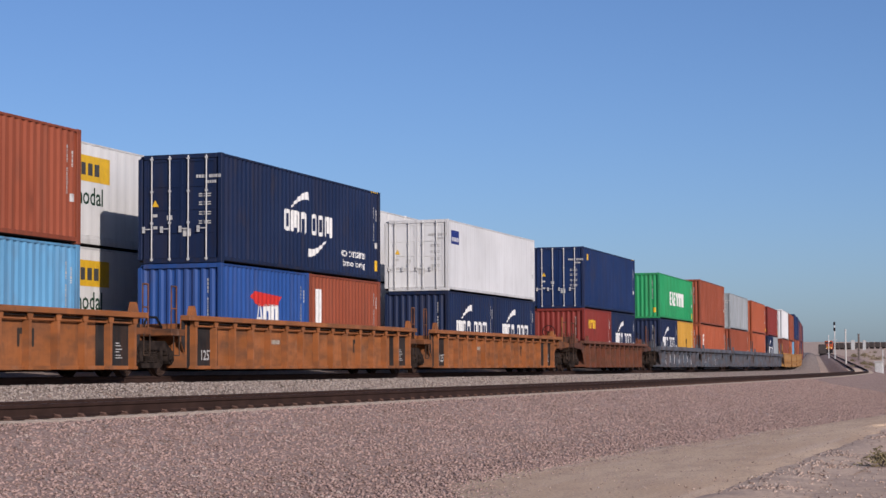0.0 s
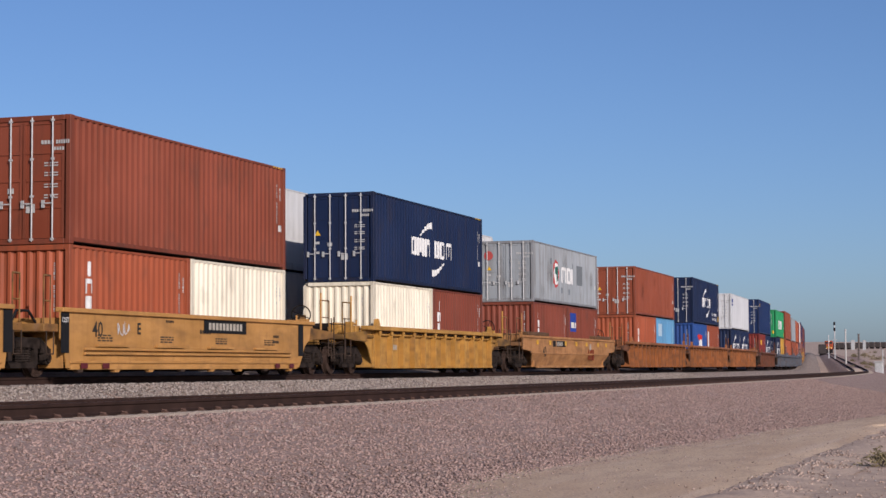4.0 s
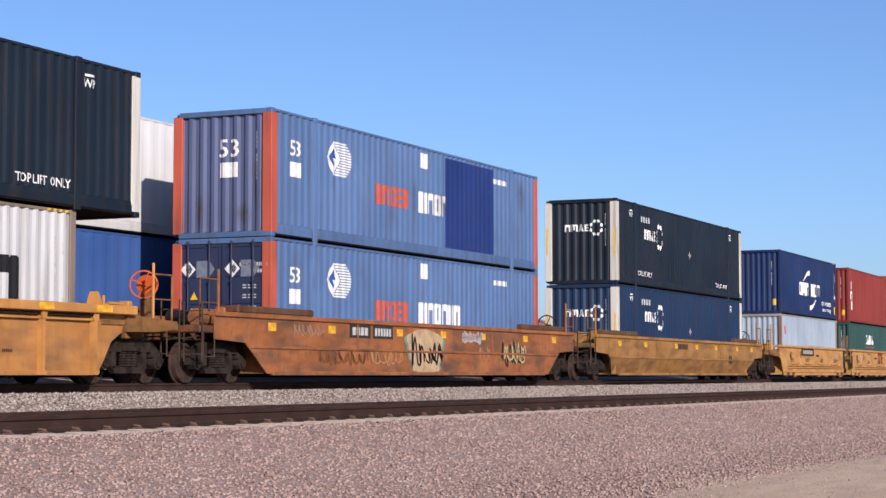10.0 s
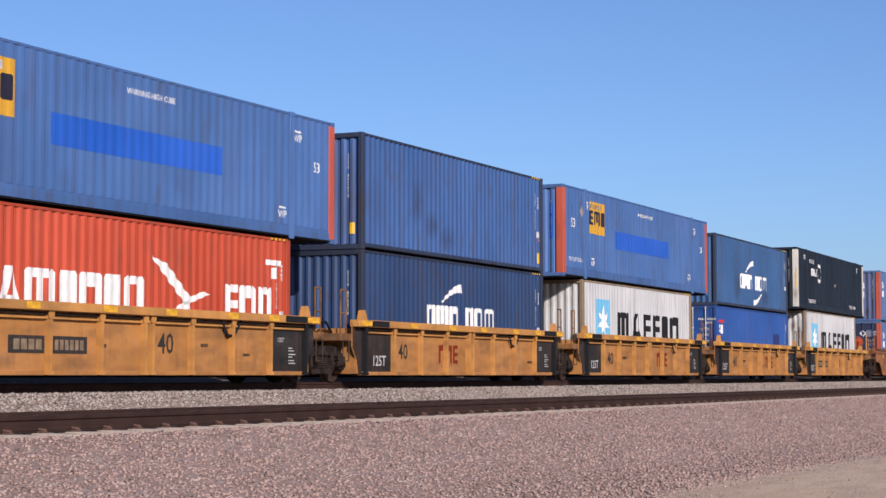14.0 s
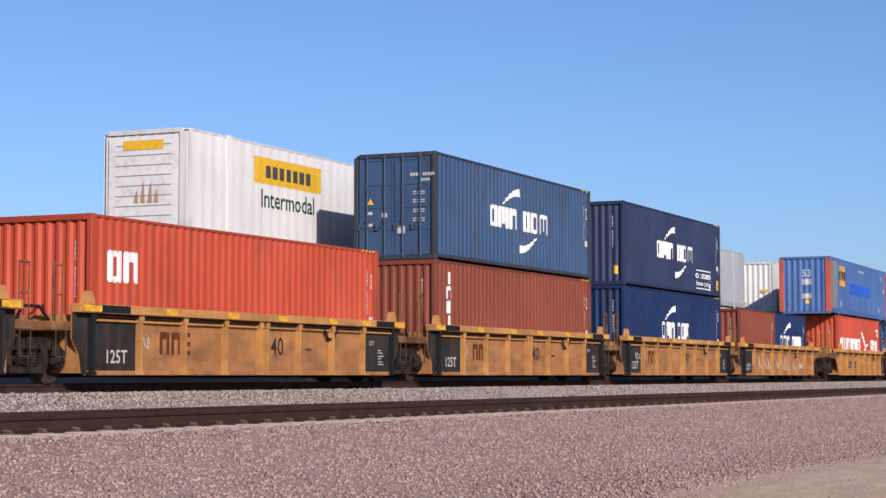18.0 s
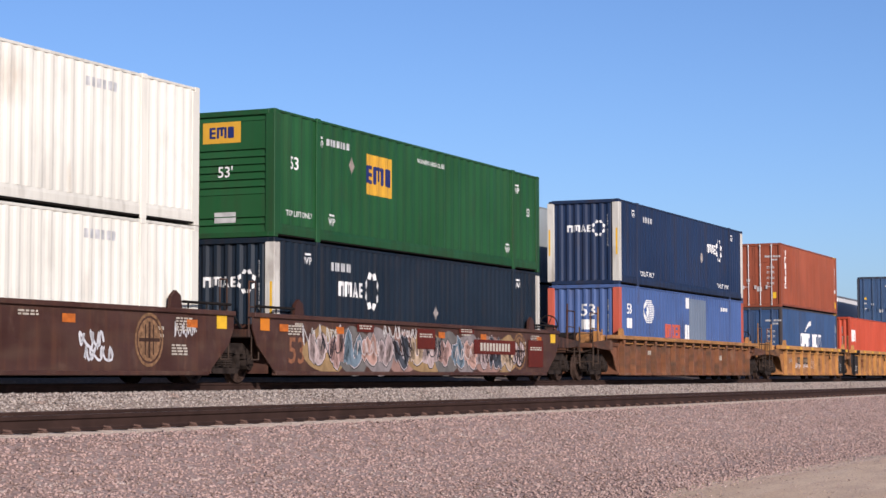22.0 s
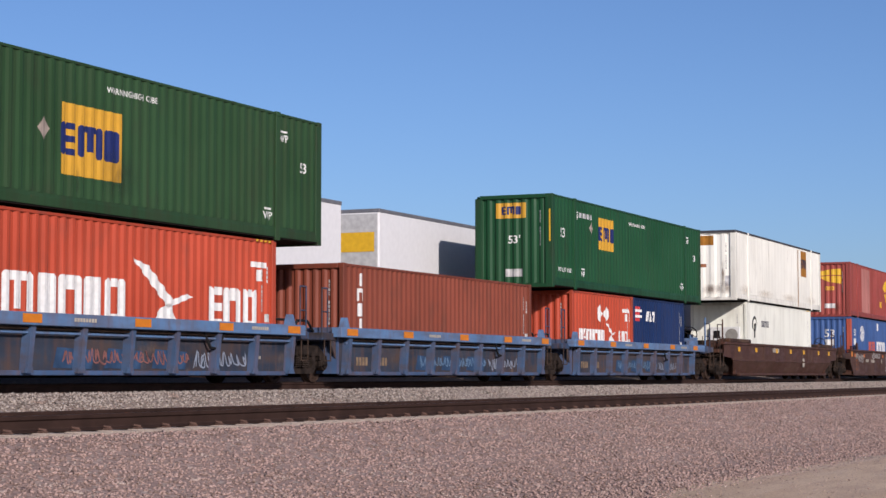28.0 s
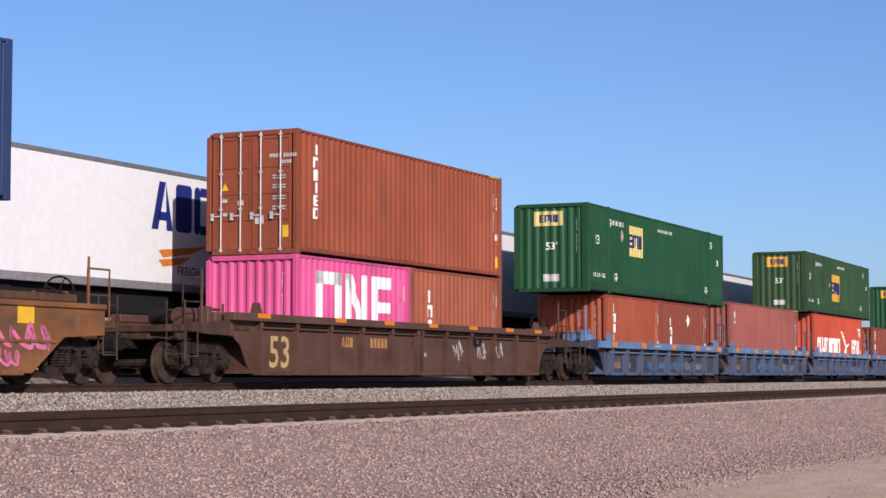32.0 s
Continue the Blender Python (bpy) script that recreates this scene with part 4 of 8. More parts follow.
def squiggle(bm, rng, w, h, n=26, width=0.045):
    """A looping sprayed line."""
    glyphs = max(2, round(w / (h * 0.62)))
    pts = []
    for g in range(glyphs):
        x0, cw = -w / 2 + w * g / glyphs, w / glyphs
        tall = rng.uniform(0.55, 1.0)
        for k in range(5):
            pts.append((x0 + cw * (0.1 + 0.75 * rng.random() if k < 4 else 0.95), h / 2 * tall * (rng.uniform(0.4, 1) if k % 2 else -rng.uniform(0.4, 1)) if k < 4 else -h * 0.3 * tall))
    n = len(pts)
    smooth = []
    for i in range(n - 1):
        p0, p1, p2, p3 = (np.array(pts[min(n - 1, max(0, i + k))]) for k in (-1, 0, 1, 2))
        for f in (0.0, 0.25, 0.5, 0.75):
            smooth.append(tuple(0.5 * (2 * p1 + (p2 - p0) * f + (2 * p0 - 5 * p1 + 4 * p2 - p3) * f * f + (3 * p1 - p0 - 3 * p2 + p3) * f ** 3)))
    pts, n = smooth, len(smooth)
    rows = []
    for i, (x0, y0) in enumerate(pts):
        (xa, ya), (xb, yb) = pts[max(0, i - 1)], pts[min(n - 1, i + 1)]
        d = math.hypot(xb - xa, yb - ya) or 1
        nx, ny = -(yb - ya) / d * width / 2, (xb - xa) / d * width / 2
        rows.append((bm.verts.new((x0 - nx, y0 - ny, 0)), bm.verts.new((x0 + nx, y0 + ny, 0))))
    for (a0, a1), (b0, b1) in zip(rows, rows[1:]):
        bm.faces.new((a0, b0, b1, a1))


def graffiti(car, u, v, w, h, color, seed, width=0.05, n=26):
    rng = random.Random(seed)
    bm = bmesh.new()
    squiggle(bm, rng, w, h, n, width)
    part("graffiti", bm, plain(color, 0.7, 0, 0.15), car, "sprayed graffiti scrawl", place_mark("side", u, v, 0, car["wall"] + 0.004 * (1 + seed % 3)))


# ---- ground, beds and rails ----
def centre_y(x):
    """y of the train's track at x, and its heading."""
    s = x
    for _ in range(3):
        px, py, th = on_track(s)
        s += (x - px) * math.cos(th)
    px, py, th = on_track(s)
    return py, th, s


def lerp_table(table, v):
    if v <= table[0][0]:
        return table[0][1]
    for (a, za), (b, zb) in zip(table, table[1:]):
        if v <= b:
            return za + (zb - za) * (v - a) / (b - a)
    return table[-1][1]


PROFILE = [(-400, -1.6), (-60, -1.7), (-26, -1.45), (-19, -1.38), (-14.5, -1.38), (-12.6, -1.3), (-11.2, -1.1), (-7, -0.98), (-5, -1.05), (-3.5, -1.0), (0, -0.9), (8, -0.8), (10, -0.9), (14, -1.1), (60, -0.6), (400, 2), (3000, 30)]


def ground_height(x, y):
    yc, th, s = centre_y(max(-80, min(x, 900)))
    lat = (y - yc) * math.cos(th)
    z = lerp_table(PROFILE, lat)
    d = math.hypot(x, y)
    z += max(0.0, grade(min(s, 700)) if s > 200 else 0)
    if d > 700:
        z += (d - 700) * 0.0135
    if lat < -16 or lat > 14:
        k = min(1, min(abs(lat + 16), abs(lat - 14)) / 12)
        z += k * (0.35 * noise.noise((x * 0.05, y * 0.05, 3)) + 0.1 * noise.noise((x * 0.3, y * 0.3, 9)))
    return z


def steps(rows):
    out = [rows[0][0]]
    for stop, step in rows[1:]:
        while out[-1] < stop - step * 0.5:
            out.append(out[-1] + step)
    return out


def grid_mesh(name, xs, ys, point):
    bm = bmesh.new()
    vs = [[bm.verts.new(point(a, b)) for b in ys] for a in xs]
    for i in range(len(xs) - 1):
        for j in range(len(ys) - 1):
            bm.faces.new((vs[i][j], vs[i + 1][j], vs[i + 1][j + 1], vs[i][j + 1]))
    for f in bm.faces:
        f.smooth = True
    return mesh_of(name, bm)


def dust_material():
    m, nt, bsdf, co = start_material("desert_soil")
    a = noise_node(nt, co, 0.12, 5)
    b = noise_node(nt, co, 14, 4)
    col = mix_node(nt, ramp_node(nt, a, 0.35, 0.65), (0.45, 0.32, 0.225), (0.57, 0.43, 0.315))
    col = mix_node(nt, ramp_node(nt, noise_node(nt, co, 1.6, 9), 0.4, 0.66, 0, 0.75), col, (0.3, 0.215, 0.17))
    col = mix_node(nt, ramp_node(nt, b, 0.45, 0.68, 0, 0.6), col, (0.24, 0.17, 0.14))
    nt.links.new(col, bsdf.inputs["Base Color"])
    bsdf.inputs["Roughness"].default_value = 1.0
    bump_node(nt, b, 0.5, 0.025, bsdf)
    return m


SOIL = dust_material()


def ground_point(x, l):
    yc, th, s = centre_y(min(x, 900))
    y = yc + max(0, x - 900) * math.tan(th) + l / math.cos(th)
    return (x, y, ground_height(x, y))


gx = steps([(-90, 0), (0, 10), (60, 1.5), (160, 4), (400, 12), (900, 40), (2600, 150), (4200, 400)])
gl = steps([(-900, 0), (-200, 120), (-60, 20), (-24, 3), (-10, 0.7), (12, 1.5), (60, 8), (300, 40), (1500, 150), (3600, 400)])
tagged(put("ground", grid_mesh("ground", gx, gl, ground_point), SOIL), "dusty pinkish desert ground", "ground", kind="structure")


def strip(name, label, category, s_rows, lats, heights, material, lift=0.0, wob=0.03):
    ss = steps(s_rows)
    def pt(s, i):
        l = lats[i]
        x, y, th = on_track(s, l)
        n = noise.noise((s * 0.6, l * 1.1, 5)) * wob
        edge = noise.noise((s * 0.25, l, 2)) * (0.35 if i in (0, len(lats) - 1) else 0.0)
        x, y = x - math.sin(th) * edge, y + math.cos(th) * edge
        return (x, y, heights[i] + grade(s) + n + lift)
    me = grid_mesh(name, ss, range(len(lats)), pt)
    return tagged(put(name, me, material), label, category, kind="structure")


LONG = [(-90, 0), (10, 5), (90, 1), (260, 4), (780, 10)]
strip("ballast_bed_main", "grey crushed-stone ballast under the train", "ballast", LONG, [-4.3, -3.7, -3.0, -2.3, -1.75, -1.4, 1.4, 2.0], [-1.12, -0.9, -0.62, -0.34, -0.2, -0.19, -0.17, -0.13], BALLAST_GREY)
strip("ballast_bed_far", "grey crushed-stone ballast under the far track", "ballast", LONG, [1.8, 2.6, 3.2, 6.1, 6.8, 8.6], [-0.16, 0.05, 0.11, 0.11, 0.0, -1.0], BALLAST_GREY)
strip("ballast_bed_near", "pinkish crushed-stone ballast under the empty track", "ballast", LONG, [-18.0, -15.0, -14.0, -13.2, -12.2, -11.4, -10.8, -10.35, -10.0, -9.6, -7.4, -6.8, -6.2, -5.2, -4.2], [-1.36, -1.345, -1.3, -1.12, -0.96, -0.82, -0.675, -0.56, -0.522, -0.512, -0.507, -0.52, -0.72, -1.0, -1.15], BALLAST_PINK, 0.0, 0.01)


def road_material():
    m, nt, bsdf, co = start_material("packed_dirt")
    a, b = noise_node(nt, co, 0.5, 5, (0.25, 1.6, 1)), noise_node(nt, co, 22, 4)
    col = mix_node(nt, ramp_node(nt, a, 0.35, 0.65), (0.47, 0.325, 0.205), (0.57, 0.42, 0.28))
    col = mix_node(nt, ramp_node(nt, noise_node(nt, co, 1.0, 9, (0.9, 2.2, 1)), 0.47, 0.72, 0, 0.5), col, (0.33, 0.225, 0.16))
    col = mix_node(nt, ramp_node(nt, noise_node(nt, co, 1.0, 4, (0.12, 2.6, 1)), 0.55, 0.68, 0, 0.5), col, (0.57, 0.44, 0.33))
    col = mix_node(nt, ramp_node(nt, b, 0.48, 0.66, 0, 0.6), col, (0.22, 0.15, 0.125))
    nt.links.new(col, bsdf.inputs["Base Color"])
    bsdf.inputs["Roughness"].default_value = 1.0
    bump_node(nt, b, 0.5, 0.03, bsdf)
    return m


def road_edge(s):
    """The upper edge of the dirt road, which leaves the line by and by."""
    return max(-16.5, -13.45 - 0.4 * (25 - s)) if s < 25 else max(-17.3, -13.45 - 0.105 * (s - 25))


def road_mesh():
    shape = [(0, -1.365), (0.12, -1.33), (0.3, -1.322), (0.45, -1.315), (0.62, -1.325), (0.8, -1.315), (0.9, -1.325), (1, -1.37)]
    def pt(s, i):
        f, z = shape[i]
        l = road_edge(s) + (-18.2 - road_edge(s)) * f + 0.5 * noise.noise((s * 0.2, i, 2))
        x, y, th = on_track(s, l)
        return (x, y, z + 0.012 * noise.noise((s * 0.5, i, 5)) + grade(s))
    return grid_mesh("dirt_road", steps([(-60, 0), (10, 5), (90, 1), (300, 6)]), range(len(shape)), pt)


tagged(put("dirt_road", road_mesh(), road_material()), "pale tan dirt track beside the line", "road", kind="structure")
strip("gravel_berm", "low ridge of loose stones along the dirt track", "ballast", [(-40, 0), (10, 5), (90, 0.7), (200, 6)], [-19.2, -18.75, -18.45, -18.15, -17.9], [-1.4, -1.35, -1.325, -1.345, -1.385], SOIL, 0.0, 0.05)


RAIL = [(-0.076, 0.0), (-0.076, 0.012), (-0.02, 0.032), (-0.012, 0.05), (-0.012, 0.125), (-0.034, 0.142), (-0.037, 0.175), (-0.028, 0.186), (0.028, 0.186), (0.037, 0.175), (0.034, 0.142), (0.012, 0.125), (0.012, 0.05), (0.02, 0.032), (0.076, 0.012), (0.076, 0.0)]


def rail(bm, lat, top, s_rows):
    prev = None
    for s in steps(s_rows):
        ring = []
        for a, b in RAIL:
            x, y, th = on_track(s, lat + a)
            ring.append(bm.verts.new((x, y, top - 0.186 + b + grade(s))))
        if prev:
            for i in range(len(RAIL)):
                j = (i + 1) % len(RAIL)
                bm.faces.new((prev[i], ring[i], ring[j], prev[j]))
        prev = ring


def rail_head(bm, lat, top, s_rows):
    prev = None
    for s in steps(s_rows):
        ring = []
        for a in (-0.024, 0.024):
            x, y, th = on_track(s, lat + a)
            ring.append(bm.verts.new((x, y, top + 0.0012 + grade(s))))
        if prev:
            bm.faces.new((prev[0], ring[0], ring[1], prev[1]))
        prev = ring


def tie_mesh(bm):
    a = [(-0.14, 0.0), (0.14, 0.0), (0.11, 0.2), (-0.11, 0.2)]
    vs = []
    for y in (-1.3, 1.3):
        vs.append([bm.verts.new((x, y, z - 0.2)) for x, z in a])
    bm.faces.new(vs[0])
    bm.faces.new(vs[1][::-1])
    for i in range(4):
        j = (i + 1) % 4
        bm.faces.new((vs[0][j], vs[0][i], vs[1][i], vs[1][j]))
    bmesh.ops.recalc_face_normals(bm, faces=bm.faces)


def clip_mesh(bm):
    for k in (-1, 1):
        box(bm, -0.05, 0.05, k * 0.12 - 0.04, k * 0.12 + 0.04, 0.0, 0.022, 0.006)
        rod(bm, (-0.045, k * 0.09, 0.045), (0.045, k * 0.13, 0.03), 0.014, 6)


CLIP = plain((0.085, 0.05, 0.038), 0.9, 0.0, 0.35, 4)


def track(name, label, lat, top, near_ties, s0=-90, s1=780):
    t = tagged(new(name), label, "railway track", kind="structure")
    rows = [(s0, 0), (250, 3), (s1, 10)]
    for k in (-1, 1):
        bm = bmesh.new()
        rail(bm, lat + k * 0.7545, top, rows)
        r = part("rail", bm, RAIL_SIDE, t)
        bm = bmesh.new()
        rail_head(bm, lat + k * 0.7545, top, rows)
        part("running_surface", bm, BRIGHT if name != "track_near" else plain((0.16, 0.11, 0.09), 0.55, 0.4, 0.2), r, "worn running surface")
    rest = bmesh.new()
    n = int((260 - s0) / 0.61)
    for i in range(n):
        s = s0 + i * 0.61
        m = rail_pose(s, lat, top - 0.19)
        if near_ties and near_ties[0] < s < near_ties[1]:
            tie = put("tie", shared(("tie",), tie_mesh), CONCRETE, t, m)
            if s < near_ties[0] + 75:
                put("rail_clip", shared(("rail_clip",), clip_mesh), CLIP, tie, pose(0, -0.7545, 0))
        else:
            tmp = bmesh.new()
            tie_mesh(tmp)
            tmp.transform(m)
            me = bpy.data.meshes.new("tmp")
            tmp.to_mesh(me)
            tmp.free()
            rest.from_mesh(me)
            bpy.data.meshes.remove(me)
    tagged(part("far_ties", rest, CONCRETE, t, "concrete ties farther off"), kind="stuff")
    return t


track("track_near", "empty nearer track with rusty brown rails", NEAR_LAT, -0.295, (13, 95))
track("track_main", "track under the passing container train", 0.0, 0.0, None)
track("track_far", "track under the oncoming train", FAR_LAT, 0.30, None)

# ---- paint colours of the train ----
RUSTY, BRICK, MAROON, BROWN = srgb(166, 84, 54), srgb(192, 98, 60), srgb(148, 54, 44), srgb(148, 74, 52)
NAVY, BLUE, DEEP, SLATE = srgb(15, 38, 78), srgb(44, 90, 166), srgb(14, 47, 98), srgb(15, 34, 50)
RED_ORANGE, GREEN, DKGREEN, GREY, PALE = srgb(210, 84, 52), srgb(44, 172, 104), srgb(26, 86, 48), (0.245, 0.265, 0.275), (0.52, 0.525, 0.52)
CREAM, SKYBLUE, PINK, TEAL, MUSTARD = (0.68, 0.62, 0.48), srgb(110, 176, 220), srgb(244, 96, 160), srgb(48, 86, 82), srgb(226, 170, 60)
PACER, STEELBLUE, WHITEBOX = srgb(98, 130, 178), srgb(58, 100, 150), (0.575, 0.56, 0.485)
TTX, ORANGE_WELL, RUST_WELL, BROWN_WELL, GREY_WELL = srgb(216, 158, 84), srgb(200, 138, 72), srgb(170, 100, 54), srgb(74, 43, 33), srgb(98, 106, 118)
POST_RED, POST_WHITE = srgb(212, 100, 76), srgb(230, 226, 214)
HC, STD, DECK = 2.896, 2.591, 0.36
L20, L40, L53 = 6.058, 12.192, 16.154

# ---- what is painted on the boxes ----
def crescent_name(v=0.5, upper=True, lower=True, eco=False, k=1.0, u=0.0):
    def deco(c, L, W, H):
        swoosh_logo(c, L, W, H, u, v * H, k, upper, lower)
        if eco:
            mark(c, "painted_word", "side", 3.7, H * 0.27, WORDS["eco container"], WHITE, L, W, 0.26)
            mark(c, "painted_word", "side", 3.75, H * 0.15, WORDS["bamboo flooring"], WHITE, L, W, 0.26)
            mark(c, "yellow_plate", "side", L / 2 - 0.35, H * 0.17, [quad(-0.1, -0.17, 0.1, 0.17)], YELLOW, L, W)
    return deco


def tall_name(n=6, v=0.6, h=0.26, u=None, material=None):
    def deco(c, L, W, H):
        uu = -L / 2 + 0.95 if u is None else u
        mark(c, "painted_name", "side", uu, H * v, column("inbieo"[:n] if n <= 6 else "b" * n, h, 1.25), material or WHITE, L, W)
    return deco


def tiny(c, L, W, H):
    mark(c, "yellow_plate", "side", L / 2 - 0.33, H * 0.15, [quad(-0.09, -0.16, 0.09, 0.16)], YELLOW, L, W)
    mark(c, "warning_triangle", "side", L / 2 - 0.3, H * 0.35, [[(-0.09, -0.07), (0.09, -0.07), (0, 0.1)]], ORANGE_MARK, L, W)
    mark(c, "yellow_plate", "rear", 0.9, H * 0.18, [quad(-0.08, -0.14, 0.08, 0.14)], YELLOW, L, W)


def small_name(u, v, code="bb", h=0.5, material=None):
    def deco(c, L, W, H):
        mark(c, "painted_name", "side", u, H * v, signs(code, h), material or WHITE, L, W)
    return deco


def both(*fs):
    def deco(c, L, W, H):
        for f in fs:
            f(c, L, W, H)
    return deco


def weight_mark(c, x, z, L, W):
    """The two letters of the lifting point with a bar over them."""
    mark(c, "painted_word", "side", x, z - 0.05, WORDS["WP"], WHITE, L, W, 0.17)
    mark(c, "painted_bar", "side", x, z + 0.1, [quad(-0.15, -0.02, 0.15, 0.025)], WHITE, L, W)


def hexagon_name(flip=False, faded=False):
    """White name with a ring of leaves, twice: on the side and on the end."""
    def deco(c, L, W, H):
        u = 3.35 if flip else -4.3
        mark(c, "painted_name", "side", u, H * 0.645, signs("nwve", 0.36, 0.1), WHITE, L, W)
        ring = [[(math.cos(a) * r0, math.sin(a) * r0 * 1.2), (math.cos(a + 0.35) * r1, math.sin(a + 0.35) * r1 * 1.2), (math.cos(a + 0.7) * r0, math.sin(a + 0.7) * r0 * 1.2), (math.cos(a + 0.35) * 0.26, math.sin(a + 0.35) * 0.3)] for a in np.arange(0, 6.2, 0.7854) for r0, r1 in ((0.34, 0.42),)]
        mark(c, "painted_ring", "side", u + 1.12, H * 0.645, ring, WHITE, L, W)
        mark(c, "painted_name", "rear", -0.15, H * 0.66, signs("nwve", 0.24, 0.12), WHITE, L, W)
        mark(c, "painted_ring", "rear", 0.55, H * 0.66, [[(x * 0.6, y * 0.6) for x, y in p] for p in ring], WHITE, L, W)
        mark(c, "number_strip", "side", -4.8, H * 0.82, row_of(7, 0.1, 0.2, 0.05), GALV, L, W)
        for x in (-4.95, 5.0):
            mark(c, "painted_word", "side", x, H * 0.16, WORDS["TOP LIFT ONLY"], WHITE, L, W, 0.17)
        for x in (-6.5, 6.4):
            weight_mark(c, x, H * 0.86, L, W)
        mark(c, "placard", "side", 2.0 if flip else 0.6, H * 0.5, [[(-0.17, 0), (0, -0.21), (0.17, 0), (0, 0.21)]], plain((0.24, 0.21, 0.19), 0.7), L, W)
        for k in (-1, 1):
            mark(c, "yellow_strip", "rear", k * (W / 2 - 0.1), H * 0.5, [quad(-0.05, -0.45, 0.05, 0.45)], YELLOW, L, W)
    return deco


def arrow_name(patch=None, rear_number=True):
    """Round lined emblem, then a name half orange, half white, and the length in feet."""
    def deco(c, L, W, H):
        lines = [quad(0.34 * (1 - abs(k) / 6.5) + 0.03, k * 0.064 - 0.02, 0.42 + 0.5 * math.sqrt(1 - (k / 7) ** 2), k * 0.064 + 0.02) for k in range(-6, 7)]
        mark(c, "lined_emblem", "side", -5.1, H * 0.71, lines, WHITE, L, W)
        mark(c, "emblem_diamond", "side", -5.1, H * 0.71, [[(-0.34, 0), (0, -0.42), (0.34, 0), (0, 0.42)]], WHITE, L, W)
        mark(c, "emblem_arrow", "side", -5.1, H * 0.71, [[(-0.2, 0.02), (-0.02, -0.2), (0.04, -0.14), (-0.06, 0.0), (0.16, 0.0), (0.0, 0.24)]], plain(srgb(60, 96, 160), 0.7), L, W + 0.008)
        mark(c, "painted_name", "side", -1.88, H * 0.49, signs("bnoeb", 0.5, 0.1), plain(POST_RED, 0.6), L, W)
        mark(c, "painted_name", "side", 1.0, H * 0.49, [[(x * 0.92, y) for x, y in p] for p in signs("binoniin", 0.56, 0.1)], WHITE, L, W)
        mark(c, "white_plate", "side", 0.0, H * 0.87, [quad(-0.2, -0.2, 0.2, 0.2)], WHITE, L, W)
        mark(c, "number_strip", "side", 5.2, H * 0.84, row_of(6, 0.12, 0.14, 0.05), WHITE, L, W)
        mark(c, "painted_number", "side", -6.95, H * 0.72, WORDS["53"], WHITE, L, W, 0.36)
        mark(c, "white_plate", "side", -6.95, H * 0.55, [quad(-0.24, -0.17, 0.24, 0.17)], WHITE, L, W)
        if rear_number:
            mark(c, "painted_number", "rear", 0.15, H * 0.7, WORDS["53"], WHITE, L, W, 0.42)
            mark(c, "white_plate", "rear", 0.15, H * 0.53, [quad(-0.24, -0.17, 0.24, 0.17)], WHITE, L, W)
        if patch:
            painted_field(c, *patch[0], *patch[1], paint(patch[2], 0.2), L, W)
    return deco


def diamond_doors(c, L, W, H):
    """A white diamond and a grey pointed bar on each door leaf."""
    grey = plain(srgb(128, 136, 156), 0.7, 0, 0.2)
    for u in (-0.66, 0.5):
        mark(c, "white_diamond", "rear", u - 0.22, H * 0.76, [[(-0.2, 0), (0, -0.2), (0.2, 0), (0, 0.2)]], WHITE, L, W)
        mark(c, "dark_diamond", "rear", u - 0.2, H * 0.76, [[(-0.09, 0), (0.02, -0.11), (0.1, 0), (0.02, 0.11)]], plain(srgb(40, 50, 84), 0.7), L, W + 0.008)
        mark(c, "grey_pointer", "rear", u + 0.2, H * 0.76, [[(-0.2, -0.19), (0.14, -0.19), (0.28, 0), (0.14, 0.19), (-0.2, 0.19)]], grey, L, W)


